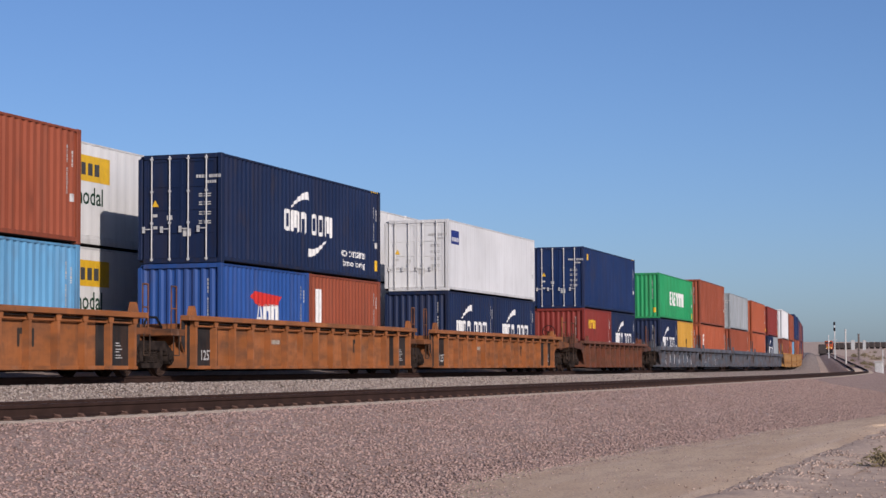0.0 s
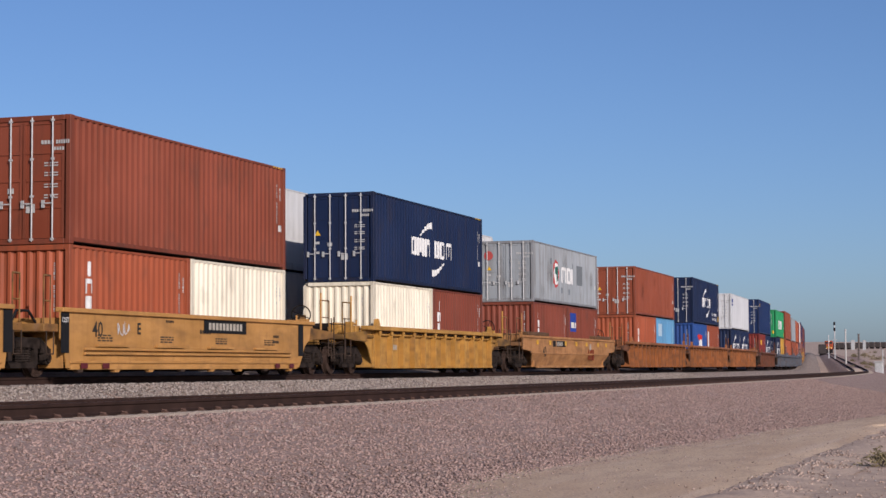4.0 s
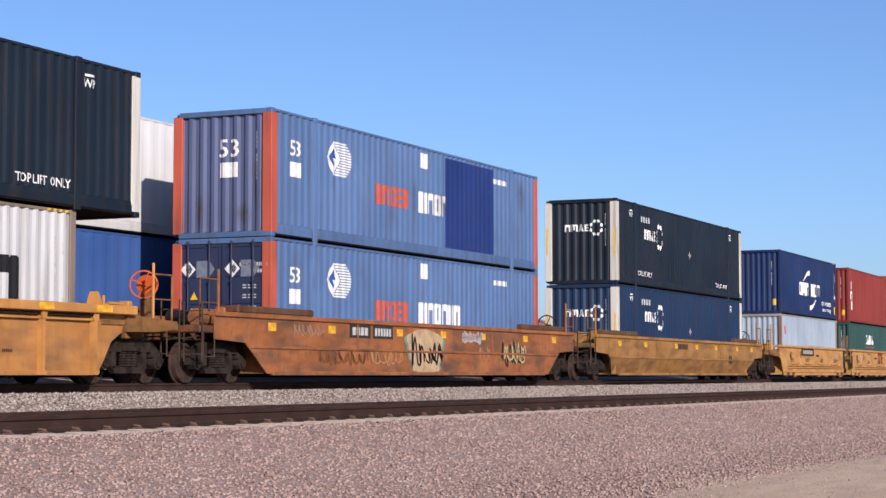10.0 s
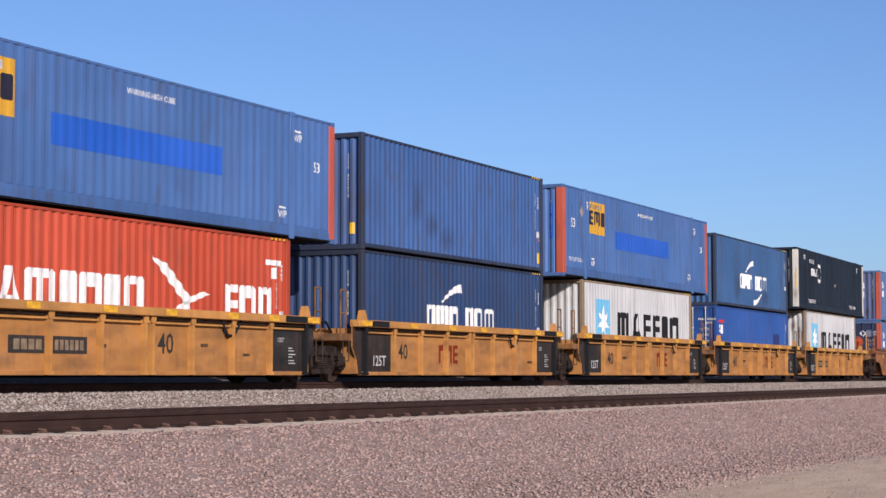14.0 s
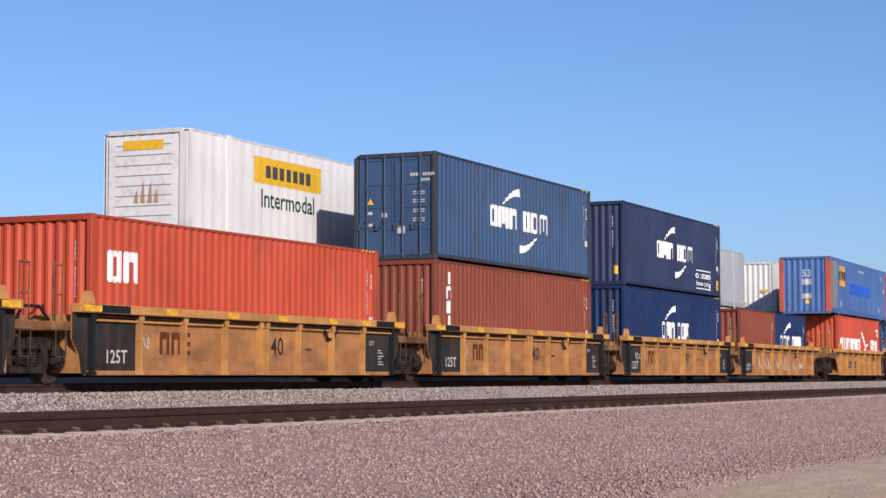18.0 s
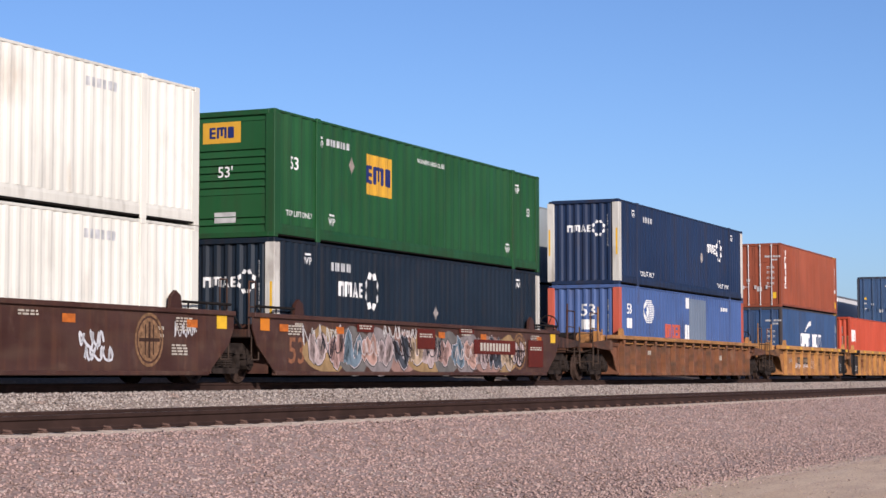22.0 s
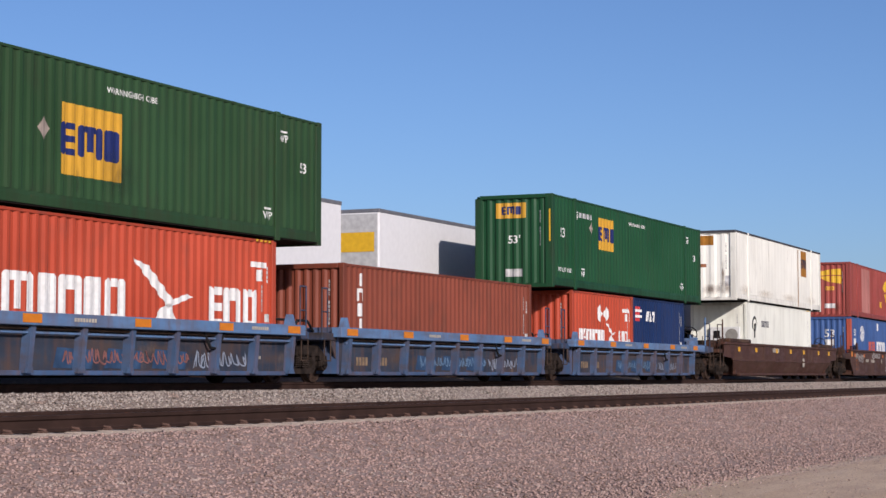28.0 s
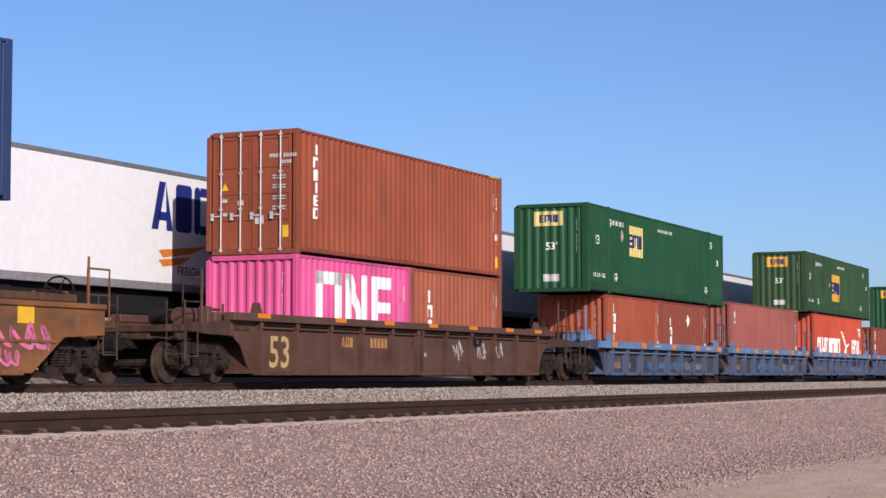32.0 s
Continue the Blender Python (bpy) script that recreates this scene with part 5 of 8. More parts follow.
def square_name(u=-3.2, v=0.66, color=None, strip=None, dark=None, rear_square=True, h=1.3):
    """A square yellow sign with dark signs on it, weight marks and the length in feet."""
    def deco(c, L, W, H):
        mat = plain(color or srgb(236, 178, 52), 0.6, 0, 0.06)
        ink = plain(dark or srgb(34, 48, 110), 0.6)
        mark(c, "name_square", "side", u, H * v, [quad(-h * 0.72, -h / 2, h * 0.72, h / 2)], mat, L, W)
        mark(c, "painted_name", "side", u - 0.04 * h, H * v, [[(x * 1.25, y) for x, y in p] for p in signs("ewb", h * 0.45, 0.12)], ink, L, W + 0.008)
        if rear_square:
            mark(c, "name_square", "rear", -0.1, H * 0.83, [quad(-0.5, -0.24, 0.5, 0.24)], mat, L, W)
            mark(c, "painted_name", "rear", -0.1, H * 0.83, signs("ewb", 0.26, 0.12), ink, L + 0.01, W)
        mark(c, "painted_number", "side", -7.15, H * 0.6, WORDS["53"], WHITE, L, W, 0.3)
        mark(c, "painted_number", "side", 7.2, H * 0.6, WORDS["53"], WHITE, L, W, 0.24)
        mark(c, "painted_word", "side", -6.9, H * 0.2, WORDS["TOP LIFT ONLY"], WHITE, L, W, 0.13)
        if rear_square:
            mark(c, "painted_number", "rear", 0.0, H * 0.52, WORDS["53'"], WHITE, L, W, 0.26)
            mark(c, "white_plate", "rear", 0.0, H * 0.16, [quad(-0.28, -0.12, 0.28, 0.12)], FAINT, L, W)
        else:
            mark(c, "painted_number", "rear", 0.1, H * 0.71, WORDS["53"], WHITE, L, W, 0.36)
            for vv, hh in ((0.56, 0.15), (0.31, 0.13)):
                mark(c, "white_plate", "rear", 0.1, H * vv, [quad(-0.24, -hh, 0.24, hh)], FAINT, L, W)
            mark(c, "yellow_plate", "rear", 0.12, H * 0.21, [quad(-0.1, -0.09, 0.1, 0.09)], YELLOW, L, W)
            mark(c, "blue_strip", "rear", W / 2 - 0.42, H * 0.62, [quad(-0.07, -0.6, 0.07, 0.55)], plain(srgb(40, 104, 214), 0.6), L, W)
        mark(c, "number_strip", "side", -5.0, H * 0.83, row_of(7, 0.12, 0.16, 0.05), GALV, L, W)
        mark(c, "painted_word", "side", 0.3, H * 0.86, WORDS["WARNING HIGH CUBE"], WHITE, L, W, 0.12)
        for x, y in ((-5.9, 0.82), (-5.3, 0.2), (6.3, 0.82), (5.6, 0.2)):
            weight_mark(c, x, H * y, L, W)
        mark(c, "placard", "side", u - 1.5, H * (v + 0.04), [[(-0.18, 0), (0, -0.22), (0.18, 0), (0, 0.22)]], plain((0.24, 0.2, 0.17), 0.7), L, W)
        if strip:
            painted_field(c, strip[0], H * 0.5, -strip[1], -0.3, strip[1], 0.3, paint(strip[2], 0.15), L, W)
    return deco


def star_name(faded=False):
    """Pale blue square with a white seven-pointed star, then a black name."""
    def deco(c, L, W, H):
        mark(c, "blue_square", "side", -4.04, H * 0.55, [quad(-0.72, -0.95, 0.72, 0.72)], plain(srgb(120, 196, 232), 0.6, 0, 0.05), L, W)
        star = []
        for k in range(7):
            a = math.pi / 2 + k * 2 * math.pi / 7
            star.append([(0, 0), (0.24 * math.cos(a - 0.45), 0.24 * math.sin(a - 0.45)), (0.62 * math.cos(a), 0.62 * math.sin(a)), (0.24 * math.cos(a + 0.45), 0.24 * math.sin(a + 0.45))])
        mark(c, "white_star", "side", -4.04, H * 0.53, star, WHITE, L, W + 0.008)
        mark(c, "painted_name", "side", 0.9, H * 0.5, [[(x * 1.3, y) for x, y in p] for p in signs("wveebn", 1.0, 0.2)], BLACK, L, W)
        if faded:
            mark(c, "painted_name", "side", 1.5, H * 0.1, [[(x * 1.0, y) for x, y in p] for p in signs("eevnon", 1.1, 0.16)], BLACK, L, W)
    return deco


def bird_name(L_scale=1.0):
    """White name, a flying bird's shape, more of the name."""
    def deco(c, L, W, H):
        k = L_scale
        mark(c, "painted_name", "side", -2.5 * k, H * 0.46, [[(x * 1.05, y) for x, y in p] for p in signs("nvwbnbo", 0.85 * k, 0.12)], WHITE, L, W)
        mark(c, "painted_name", "side", 4.3 * k, H * 0.46, [[(x * 1.0, y) for x, y in p] for p in signs("eno", 0.85 * k, 0.12)], WHITE, L, W)
        bird = [[(-0.8, 0.75), (-0.35, 0.62), (0.35, -0.05), (0.2, -0.2)], [(0.2, -0.2), (0.9, 0.05), (0.75, 0.12), (0.35, -0.02)], [(-0.75, -0.95), (-0.2, -0.45), (0.45, -0.45), (0.95, -0.95), (0.3, -0.7), (-0.2, -0.72)], [(0.0, -0.2), (0.25, -0.1), (0.45, -0.45), (-0.2, -0.45)]]
        mark(c, "painted_bird", "side", 1.5 * k, H * 0.5, [[(x * k * 1.3, y * k) for x, y in p] for p in bird], WHITE, L, W)
        mark(c, "data_strip", "side", L / 2 - 0.7, H * 0.78, [quad(-0.35, 0, 0.3, 0.12), quad(-0.1, -0.3, 0.1, -0.05)], WHITE, L, W)
    return deco


def block_name(u, v, code, h, material=None, squeeze=1.0, rear=False):
    def deco(c, L, W, H):
        mark(c, "painted_name", "side", u, H * v, [[(x * squeeze, y) for x, y in p] for p in signs(code, h, 0.12)], material or WHITE, L, W)
        if rear:
            mark(c, "painted_name", "rear", 0.0, H * 0.82, signs(code, h * 0.45, 0.12), material or WHITE, L, W)
    return deco


def letter_blue(c, L, W, H):
    ink = plain(srgb(46, 108, 170), 0.6, 0, 0.1)
    mark(c, "painted_name", "side", -4.43, H * 0.7, [[(x * 1.15, y) for x, y in p] for p in signs("oev", 0.95, 0.1)], ink, L, W)
    mark(c, "painted_word", "side", -4.38, H * 0.49, WORDS["INTERMODAL"], plain((0.12, 0.12, 0.13), 0.7), L, W, 0.25)
    mark(c, "painted_name", "rear", 0.0, H * 0.8, signs("oev", 0.48, 0.1), ink, L, W)
    mark(c, "number_strip", "side", 4.6, H * 0.86, row_of(6, 0.12, 0.18, 0.06), GALV, L, W)
    mark(c, "rust_streak", "side", -6.02, H * 0.5, [quad(-0.05, -1.2, 0.04, 1.3)], RUST, L, W + 0.02)
    mark(c, "green_patch", "rear", 1.05, H * 0.2, [quad(-0.14, -0.25, 0.12, 0.25)], plain(srgb(110, 140, 90), 0.8), L, W)


def sail_name(c, L, W, H):
    mark(c, "yellow_sail", "side", 3.15, H * 0.55, [[(-1.2, 0.3), (-0.6, 0.66), (0.1, 0.82), (0.25, 0.84), (0.2, 0.16), (-0.5, 0.1)], [(0.36, 0.85), (1.0, 0.84), (1.35, 0.78), (1.38, 0.12), (0.32, 0.16)], [(-0.7, -0.02), (0.2, 0.05), (0.16, -0.56), (-0.2, -0.48)], [(0.3, 0.05), (1.38, 0.0), (1.34, -0.95), (0.9, -0.75), (0.27, -0.6)]], YELLOW, L, W)
    mark(c, "painted_name", "side", 1.17, H * 0.32, signs("oeo", 0.34, 0.1), YELLOW, L, W)
    mark(c, "yellow_sail", "rear", 0.1, H * 0.74, [[(-0.95, 0.05), (-0.4, 0.26), (0.1, 0.36), (0.1, 0.08), (-0.4, 0.04)], [(0.18, 0.37), (0.7, 0.4), (0.72, 0.06), (0.18, 0.08)], [(-0.5, -0.02), (0.1, 0.02), (0.1, -0.3), (-0.1, -0.24)], [(0.18, 0.02), (0.72, 0.0), (0.7, -0.4), (0.18, -0.32)]], YELLOW, L, W)
    mark(c, "painted_name", "rear", 0.2, H * 0.52, signs("oeo", 0.2, 0.1), YELLOW, L, W)
    mark(c, "white_plate", "rear", 0.2, H * 0.2, [quad(-0.28, -0.12, 0.28, 0.12)], WHITE, L, W)
    painted_field(c, -3.5, H * 0.5, -1.3, -1.24, 1.2, 1.26, paint(srgb(194, 126, 116), 0.3), L, W)
    mark(c, "number_strip", "side", 7.0, H * 0.86, row_of(5, 0.13, 0.16, 0.05), WHITE, L, W)


RUST_STAIN = (0.12, 0.06, 0.032)


def stains(c, face, spots, L, W, H, color=RUST_STAIN, amount=0.6):
    """Rust and soot stains, each (across, height in parts of H, width, tall)."""
    for n, (u, v, w, h) in enumerate(spots):
        h = min(h, 2 * H * min(v - 0.06, 0.96 - v))
        mark(c, "stain", face, u, H * v, [quad(-w / 2, -h / 2, w / 2, h / 2)], stain(color, amount), L + 0.004 + 0.0016 * (n % 4), W + 0.004 + 0.0016 * (n % 4))


def worn_end(c, L, W, H):
    stains(c, "rear", ((-0.6, 0.22, 0.3, 1.0), (0.55, 0.18, 0.5, 0.6), (0.85, 0.45, 0.14, 2.0)), L, W, H, (0.09, 0.06, 0.042), 0.5)


def worn_side(n=9, color=(0.06, 0.045, 0.035), amount=0.4, seed=1):
    def deco(c, L, W, H):
        r = random.Random(seed)
        stains(c, "side", [(r.uniform(-L / 2 + 0.6, L / 2 - 0.6), r.choice((0.2, 0.3, 0.76, 0.5)), r.uniform(0.06, 0.22) if k % 3 else r.uniform(0.8, 1.6), r.uniform(0.8, 1.8)) for k in range(n // 2)], L, W, H, color, amount)
    return deco


def square_faded(c, L, W, H):
    brown = plain(srgb(186, 128, 52), 0.7, 0, 0.2)
    mark(c, "name_square", "side", 4.38, H * 0.74, [quad(-0.55, -0.6, 0.6, 0.6)], brown, L, W)
    mark(c, "painted_name", "side", 4.38, H * 0.74, signs("ewb", 0.42, 0.1), plain(srgb(60, 60, 80), 0.7), L, W + 0.01)
    mark(c, "name_square", "rear", 0.05, H * 0.86, [quad(-0.3, -0.2, 0.3, 0.2)], brown, L, W)
    part("roof_band", box(bmesh.new(), -L / 2, L / 2, -W / 2 - 0.006, -W / 2 + 0.02, H - 0.075, H + 0.004), plain((0.05, 0.05, 0.055), 0.7), c)
    part("roof_band", box(bmesh.new(), -L / 2 - 0.006, -L / 2 + 0.02, -W / 2, W / 2, H - 0.11, H + 0.004), plain((0.05, 0.05, 0.055), 0.7), c)
    for x in (-6.02, 3.2, 6.02):
        mark(c, "rust_streak", "side", x, H * 0.5, [quad(-0.04, -1.35, 0.05, 1.3)], plain(srgb(196, 150, 104), 0.9), L, W + 0.03)
    stains(c, "rear", ((-0.7, 0.17, 0.9, 0.6), (-0.62, 0.36, 0.16, 1.3), (0.2, 0.16, 0.9, 0.5), (0.74, 0.38, 0.16, 1.3), (0.8, 0.18, 0.8, 0.6)), L, W, H)
    stains(c, "side", [(-6.5, 0.16, 2.4, 0.5), (-3.0, 0.15, 3.4, 0.4), (1.5, 0.15, 3.6, 0.4), (6.0, 0.16, 2.6, 0.5), (-2.4, 0.78, 0.12, 1.0), (1.2, 0.8, 0.12, 0.8)], L, W, H, (0.36, 0.24, 0.14), 0.3)
    for u, v in ((-0.75, 0.8), (-0.75, 0.65)):
        mark(c, "placard", "rear", u, H * v, [[(-0.15, 0), (0, -0.18), (0.15, 0), (0, 0.18)]], plain(srgb(176, 168, 160), 0.8, 0, 0.3), L, W)
    mark(c, "rust_plate", "rear", -0.12, H * 0.5, [quad(-0.15, -0.07, 0.15, 0.07)], plain(srgb(176, 118, 84), 0.8), L, W)
    mark(c, "grey_plate", "rear", 0.95, H * 0.28, [quad(-0.12, -0.22, 0.14, 0.2)], GALV, L, W)


def reefer_name(c, L, W, H):
    mark(c, "black_emblem", "side", -4.75, H * 0.66, swoosh(0.42, 0, 200, 0.2) + swoosh(0.26, 170, 400, 0.14) + [quad(-0.1, -0.5, 0.1, 0.1)], BLACK, L, W)
    mark(c, "painted_name", "side", -2.9, H * 0.7, signs("obonoe", 0.27, 0.14), plain((0.1, 0.1, 0.12), 0.7), L, W)
    unit = put("cooling_unit", shared(("cooling_unit",), lambda bm: box(bm, -0.14, 0.0, -0.95, 0.35, 0.28, 0.98, 0.03)), plain((0.55, 0.55, 0.53), 0.5, 0.1, 0.1), c, pose(-L / 2 - 0.012, 0.0, 0.87), "boxy white cooling unit")
    put("fan_grille", shared(("fan_grille",), lambda bm: rod(bm, (-0.155, 0, 0), (-0.14, 0, 0), 0.27, 20)), plain((0.2, 0.19, 0.17), 0.6), unit, pose(0, -0.6, 0.63), "round fan grille")
    put("dark_hatch", shared(("dark_hatch",), lambda bm: box(bm, -0.15, -0.14, -0.14, 0.14, -0.16, 0.16)), BLACK, unit, pose(0, 0.05, 0.66))
    put("blue_sill", shared(("blue_sill",), lambda bm: box(bm, -0.16, 0.0, -1.1, 0.9, 0.12, 0.25, 0.01)), plain(srgb(50, 80, 160), 0.5), unit, None, "blue lower sill")


def bars_red(c, L, W, H):
    flag = [quad(-0.45, y, 0.15 - 0.1 * (y < 0), y + 0.11) for y in (-0.3, -0.1, 0.1)]
    mark(c, "striped_flag", "side", -2.4, H * 0.8, flag, plain(srgb(220, 70, 70), 0.6), L, W)
    mark(c, "white_flag", "side", -2.35, H * 0.77, [quad(-0.45, y, 0.25, y + 0.09) for y in (-0.1, 0.1)], WHITE, L, W + 0.006)
    mark(c, "painted_name", "side", -1.1, H * 0.76, signs("nvn", 0.36, 0.1, 0.15), WHITE, L, W)


def grey_emblem(c, L, W, H):
    mark(c, "emblem_oval", "side", -2.06, H * 0.52, [[(0.62 * math.cos(a) * 0.85, 0.62 * math.sin(a)) for a in np.arange(0, 6.28, 0.35)]], plain(srgb(206, 72, 70), 0.6), L, W)
    mark(c, "emblem_field", "side", -2.0, H * 0.52, [[(0.42 * math.cos(a), 0.5 * math.sin(a)) for a in np.arange(0, 6.28, 0.35)]], WHITE, L, W + 0.006)
    mark(c, "emblem_bird", "side", -1.98, H * 0.52, [[(-0.28, 0.28), (0.2, 0.35), (0.26, -0.1), (0.1, -0.4), (0.02, -0.1), (-0.25, 0.05)]], plain(srgb(30, 110, 96), 0.6), L, W + 0.012)
    mark(c, "painted_name", "side", 0.3, H * 0.52, [[(x * 1.2, y) for x, y in p] for p in signs("woi ", 0.72, 0.24)], WHITE, L, W)
    mark(c, "dull_patch", "side", 2.54, H * 0.56, [quad(-0.7, -0.45, 0.55, 0.45)], plain(srgb(126, 132, 136), 0.8, 0, 0.1), L, W)
    for u, v in ((-1.0, 0.25), (-2.9, 0.72), (0.4, 0.24), (1.1, 0.7)):
        mark(c, "repair_patch", "side", u, H * v, [quad(-0.12, -0.13, 0.12, 0.13)], plain(srgb(134, 142, 148), 0.8), L, W)
    mark(c, "emblem_oval", "rear", -0.75, H * 0.76, [[(0.2 * math.cos(a), 0.2 * math.sin(a)) for a in np.arange(0, 6.28, 0.5)]], plain(srgb(206, 90, 84), 0.6), L, W)


def pink_name(c, L, W, H):
    mark(c, "painted_name", "side", -0.1, H * 0.58, [quad(-2.0, -0.85, -1.65, 0.75), quad(-2.0, 0.45, -0.65, 0.75), quad(-1.0, -0.85, -0.65, 0.75), quad(-0.45, -0.85, -0.12, 0.75), [(-0.45, 0.75), (-0.1, 0.75), (0.7, -0.85), (0.35, -0.85)], quad(0.4, -0.85, 0.72, 0.75), quad(0.95, -0.85, 1.3, 0.75), quad(1.3, 0.45, 2.05, 0.75), quad(1.3, -0.15, 1.95, 0.12)], WHITE, L, W)


def oval_name(u, v, h, w, color, ink):
    def deco(c, L, W, H):
        mark(c, "name_plate", "side", u, H * v, [quad(-w / 2, -h / 2, w / 2, h / 2)], plain(color, 0.6, 0, 0.06), L, W)
        mark(c, "painted_strip", "side", u, H * v - h * 0.15, row_of(5, w * 0.13, h * 0.3, w * 0.04), plain(ink, 0.6), L, W + 0.008)
    return deco


def stack(s, low, up, sunk=0.0):
    """Boxes in a well, low ones first. Each: (colour, height, length, label, rear, what is painted on it, options)."""
    z = DECK - sunk
    for level in (low, up):
        top = z
        for b in level:
            col, H, L, label, rear, deco = b[:6]
            opt = b[6] if len(b) > 6 else {}
            ds = opt.pop("ds", 0.0)
            W = 2.59 if L > 15 else 2.438
            c = container(s + ds, z, L, H, col, label, rear, **opt)
            if deco:
                deco(c, L, W, H)
            top = z + H + 0.008
        z = top


def pair20(a, b):
    """Two twenty-foot boxes, the rear one first."""
    out = []
    for (col, label, deco), d in ((a, -3.06), (b, 3.06)):
        out.append((col, STD, L20, label, "end", deco, {"ds": d}))
    return out


cm = crescent_name
RW, RW2 = POST_RED, POST_WHITE
for s_front, c_low, c_up in ((270.4, BROWN, DEEP), (286.0, DEEP, RUSTY), (301.6, NAVY, BROWN), (317.2, RUSTY, NAVY), (332.8, BROWN, DEEP), (348.4, NAVY, MAROON)):
    for z_, col in ((DECK, c_low), (DECK + HC + 0.008, c_up)):
        container(s_front, z_, L40, HC, col, "weathered forty-foot steel container far ahead", "end", bare=True)
stack(254.5, [(NAVY, STD, L40, "navy blue forty-foot steel container", "end", None)], [(BROWN, HC, L40, "brown forty-foot high-cube steel container", "end", None)])
stack(239.0, [(BRICK, HC, L40, "orange-red forty-foot steel container", "end", None)], [(DEEP, HC, L40, "dark blue forty-foot steel container", "end", None)])
stack(223.5, [(BROWN, HC, L40, "brown forty-foot steel container", "end", None)], [(DEEP, HC, L40, "dark blue forty-foot steel container", "end", tiny)])
stack(208.0, pair20((BRICK, "orange-red twenty-foot steel container", None), (SKYBLUE, "pale blue twenty-foot steel container", None)), [(RUSTY, HC, L40, "rust-red forty-foot steel container", "end", None)])
stack(192.4, [(BROWN, STD, L40, "brown forty-foot steel container", "end", None)], [(PALE, HC, L40, "off-white forty-foot steel container", "end", None)])
stack(172.9, pair20((NAVY, "navy twenty-foot container with white crescent", cm(.5, k=.85)), (GREY, "pale grey twenty-foot steel container", None)), [(MAROON, STD, L40, "maroon forty-foot container with yellow plates", "end", tiny)])
stack(157.3, [(BRICK, STD, L40, "orange forty-foot steel container, sun-faded", "end", None)], [(BRICK, STD, L40, "orange-brown forty-foot steel container", "end", None)])
stack(141.7, [(RUSTY, STD, L40, "rust-brown forty-foot steel container", "end", None)], [(GREY, STD, L40, "pale grey forty-foot container with steel doors", "doors", None)])
stack(126.0, [(BRICK, STD, L40, "orange-red forty-foot container, small white mark", "end", small_name(-4.8, .6, "e", .8))], [(RUSTY, HC, L40, "rust-red forty-foot high-cube container", "end", None)])
stack(110.5, pair20((NAVY, "navy twenty-foot container with white crescent name", cm(.48, True, False, k=.85)), (MUSTARD, "mustard-yellow twenty-foot steel container", tall_name(4, .45, .35, .3, BLACK))), [(GREEN, STD, L40, "bright green forty-foot container, white painted name", "end", both(block_name(0, .48, "evennnb", .8, WHITE, 1.1), tiny))])
stack(91.0, pair20((MAROON, "dark red twenty-foot container, yellow painted name", block_name(-1.2, .72, "ionbb", .42, YELLOW)), (NAVY, "navy twenty-foot container with white crescent name", cm(.48, True, False, k=.85))), [(DEEP, HC, L40, "dark blue forty-foot container with double doors", "doors", small_name(-5.2, .84, "ib", .3, YELLOW))])
stack(69.7, pair20((NAVY, "navy twenty-foot container with white crescent name", cm(.48, True, False, k=.85)), (NAVY, "navy twenty-foot container with white crescent name", cm(.48, True, False, k=.85))), [(PALE, STD, L40, "white forty-foot container with closed grey doors", "doors", oval_name(-5.2, .76, .5, 1.0, srgb(40, 60, 140), srgb(230, 230, 235)), {"wear": 0.12, "smooth": True})])
stack(50.3, pair20((BLUE, "bright blue twenty-foot container, red swoosh", both(block_name(0, .5, "vno", .6), lambda c, L, W, H: mark(c, "red_swoosh", "side", 0, H * .66, [[(-1.1, 0.05), (-0.9, 0.22), (1.0, 0.12), (0.8, -0.15), (-0.6, -0.2)]], plain(srgb(220, 50, 40), .6), L, W))), (RUSTY, "rust-red twenty-foot container, white name panel", lambda c, L, W, H: mark(c, "white_panel", "side", -2.3, H * .6, [quad(-.2, -.7, .2, .6)], WHITE, L, W))), [(NAVY, HC, L40, "navy forty-foot container, white crescents and doors", "doors", cm(.5, True, True, True, .8))])
stack(30.7, pair20((BRICK, "orange-red twenty-foot container, white tall name", tall_name(5, .5, .36, -2.2)), (SKYBLUE, "pale blue twenty-foot container with darker patch", lambda c, L, W, H: [painted_field(c, .6, H * .3, -1.9, -.45, 1.5, .3, plain(srgb(60, 150, 215), .6, 0, .08), L, W), mark(c, "white_plate", "side", -1.7, H * .74, [quad(-.5, -.35, .5, .35)], plain(srgb(190, 215, 232), .6), L, W)])), [(RUSTY, STD, L40, "rust-red forty-foot container with closed doors", "doors", worn_side(9, (0.06, 0.03, 0.022), 0.36, 12))])
stack(9.1, pair20((BROWN, "brown twenty-foot container, white name down one edge", tall_name(6, .45, .3, -2.2)), (BROWN, "brown twenty-foot container, square blue sign", oval_name(-1.9, .72, .85, 1.2, srgb(40, 70, 160), srgb(240, 235, 220)))), [(GREY, STD, L40, "patched grey forty-foot container with closed doors", "doors", both(grey_emblem, worn_side(14, (0.1, 0.08, 0.065), 0.36, 9)), {"frame_color": (0.19, 0.195, 0.2), "wear": .5})])
stack(-10.7, pair20((CREAM, "cream-white twenty-foot steel container", None), (BROWN, "brown twenty-foot steel container, tall white name", tall_name(4, .55, .34, -2.3))), [(NAVY, HC, L40, "navy forty-foot container, white crescent name, doors", "doors", cm(.48))])
stack(-30.15, pair20((BRICK, "orange-red twenty-foot container, tall white name", tall_name(5, .5, .34, -2.1)), (CREAM, "cream-white twenty-foot steel container", None)), [(srgb(158, 80, 54), HC, L40, "rust-red forty-foot container with closed doors", "doors", None)])
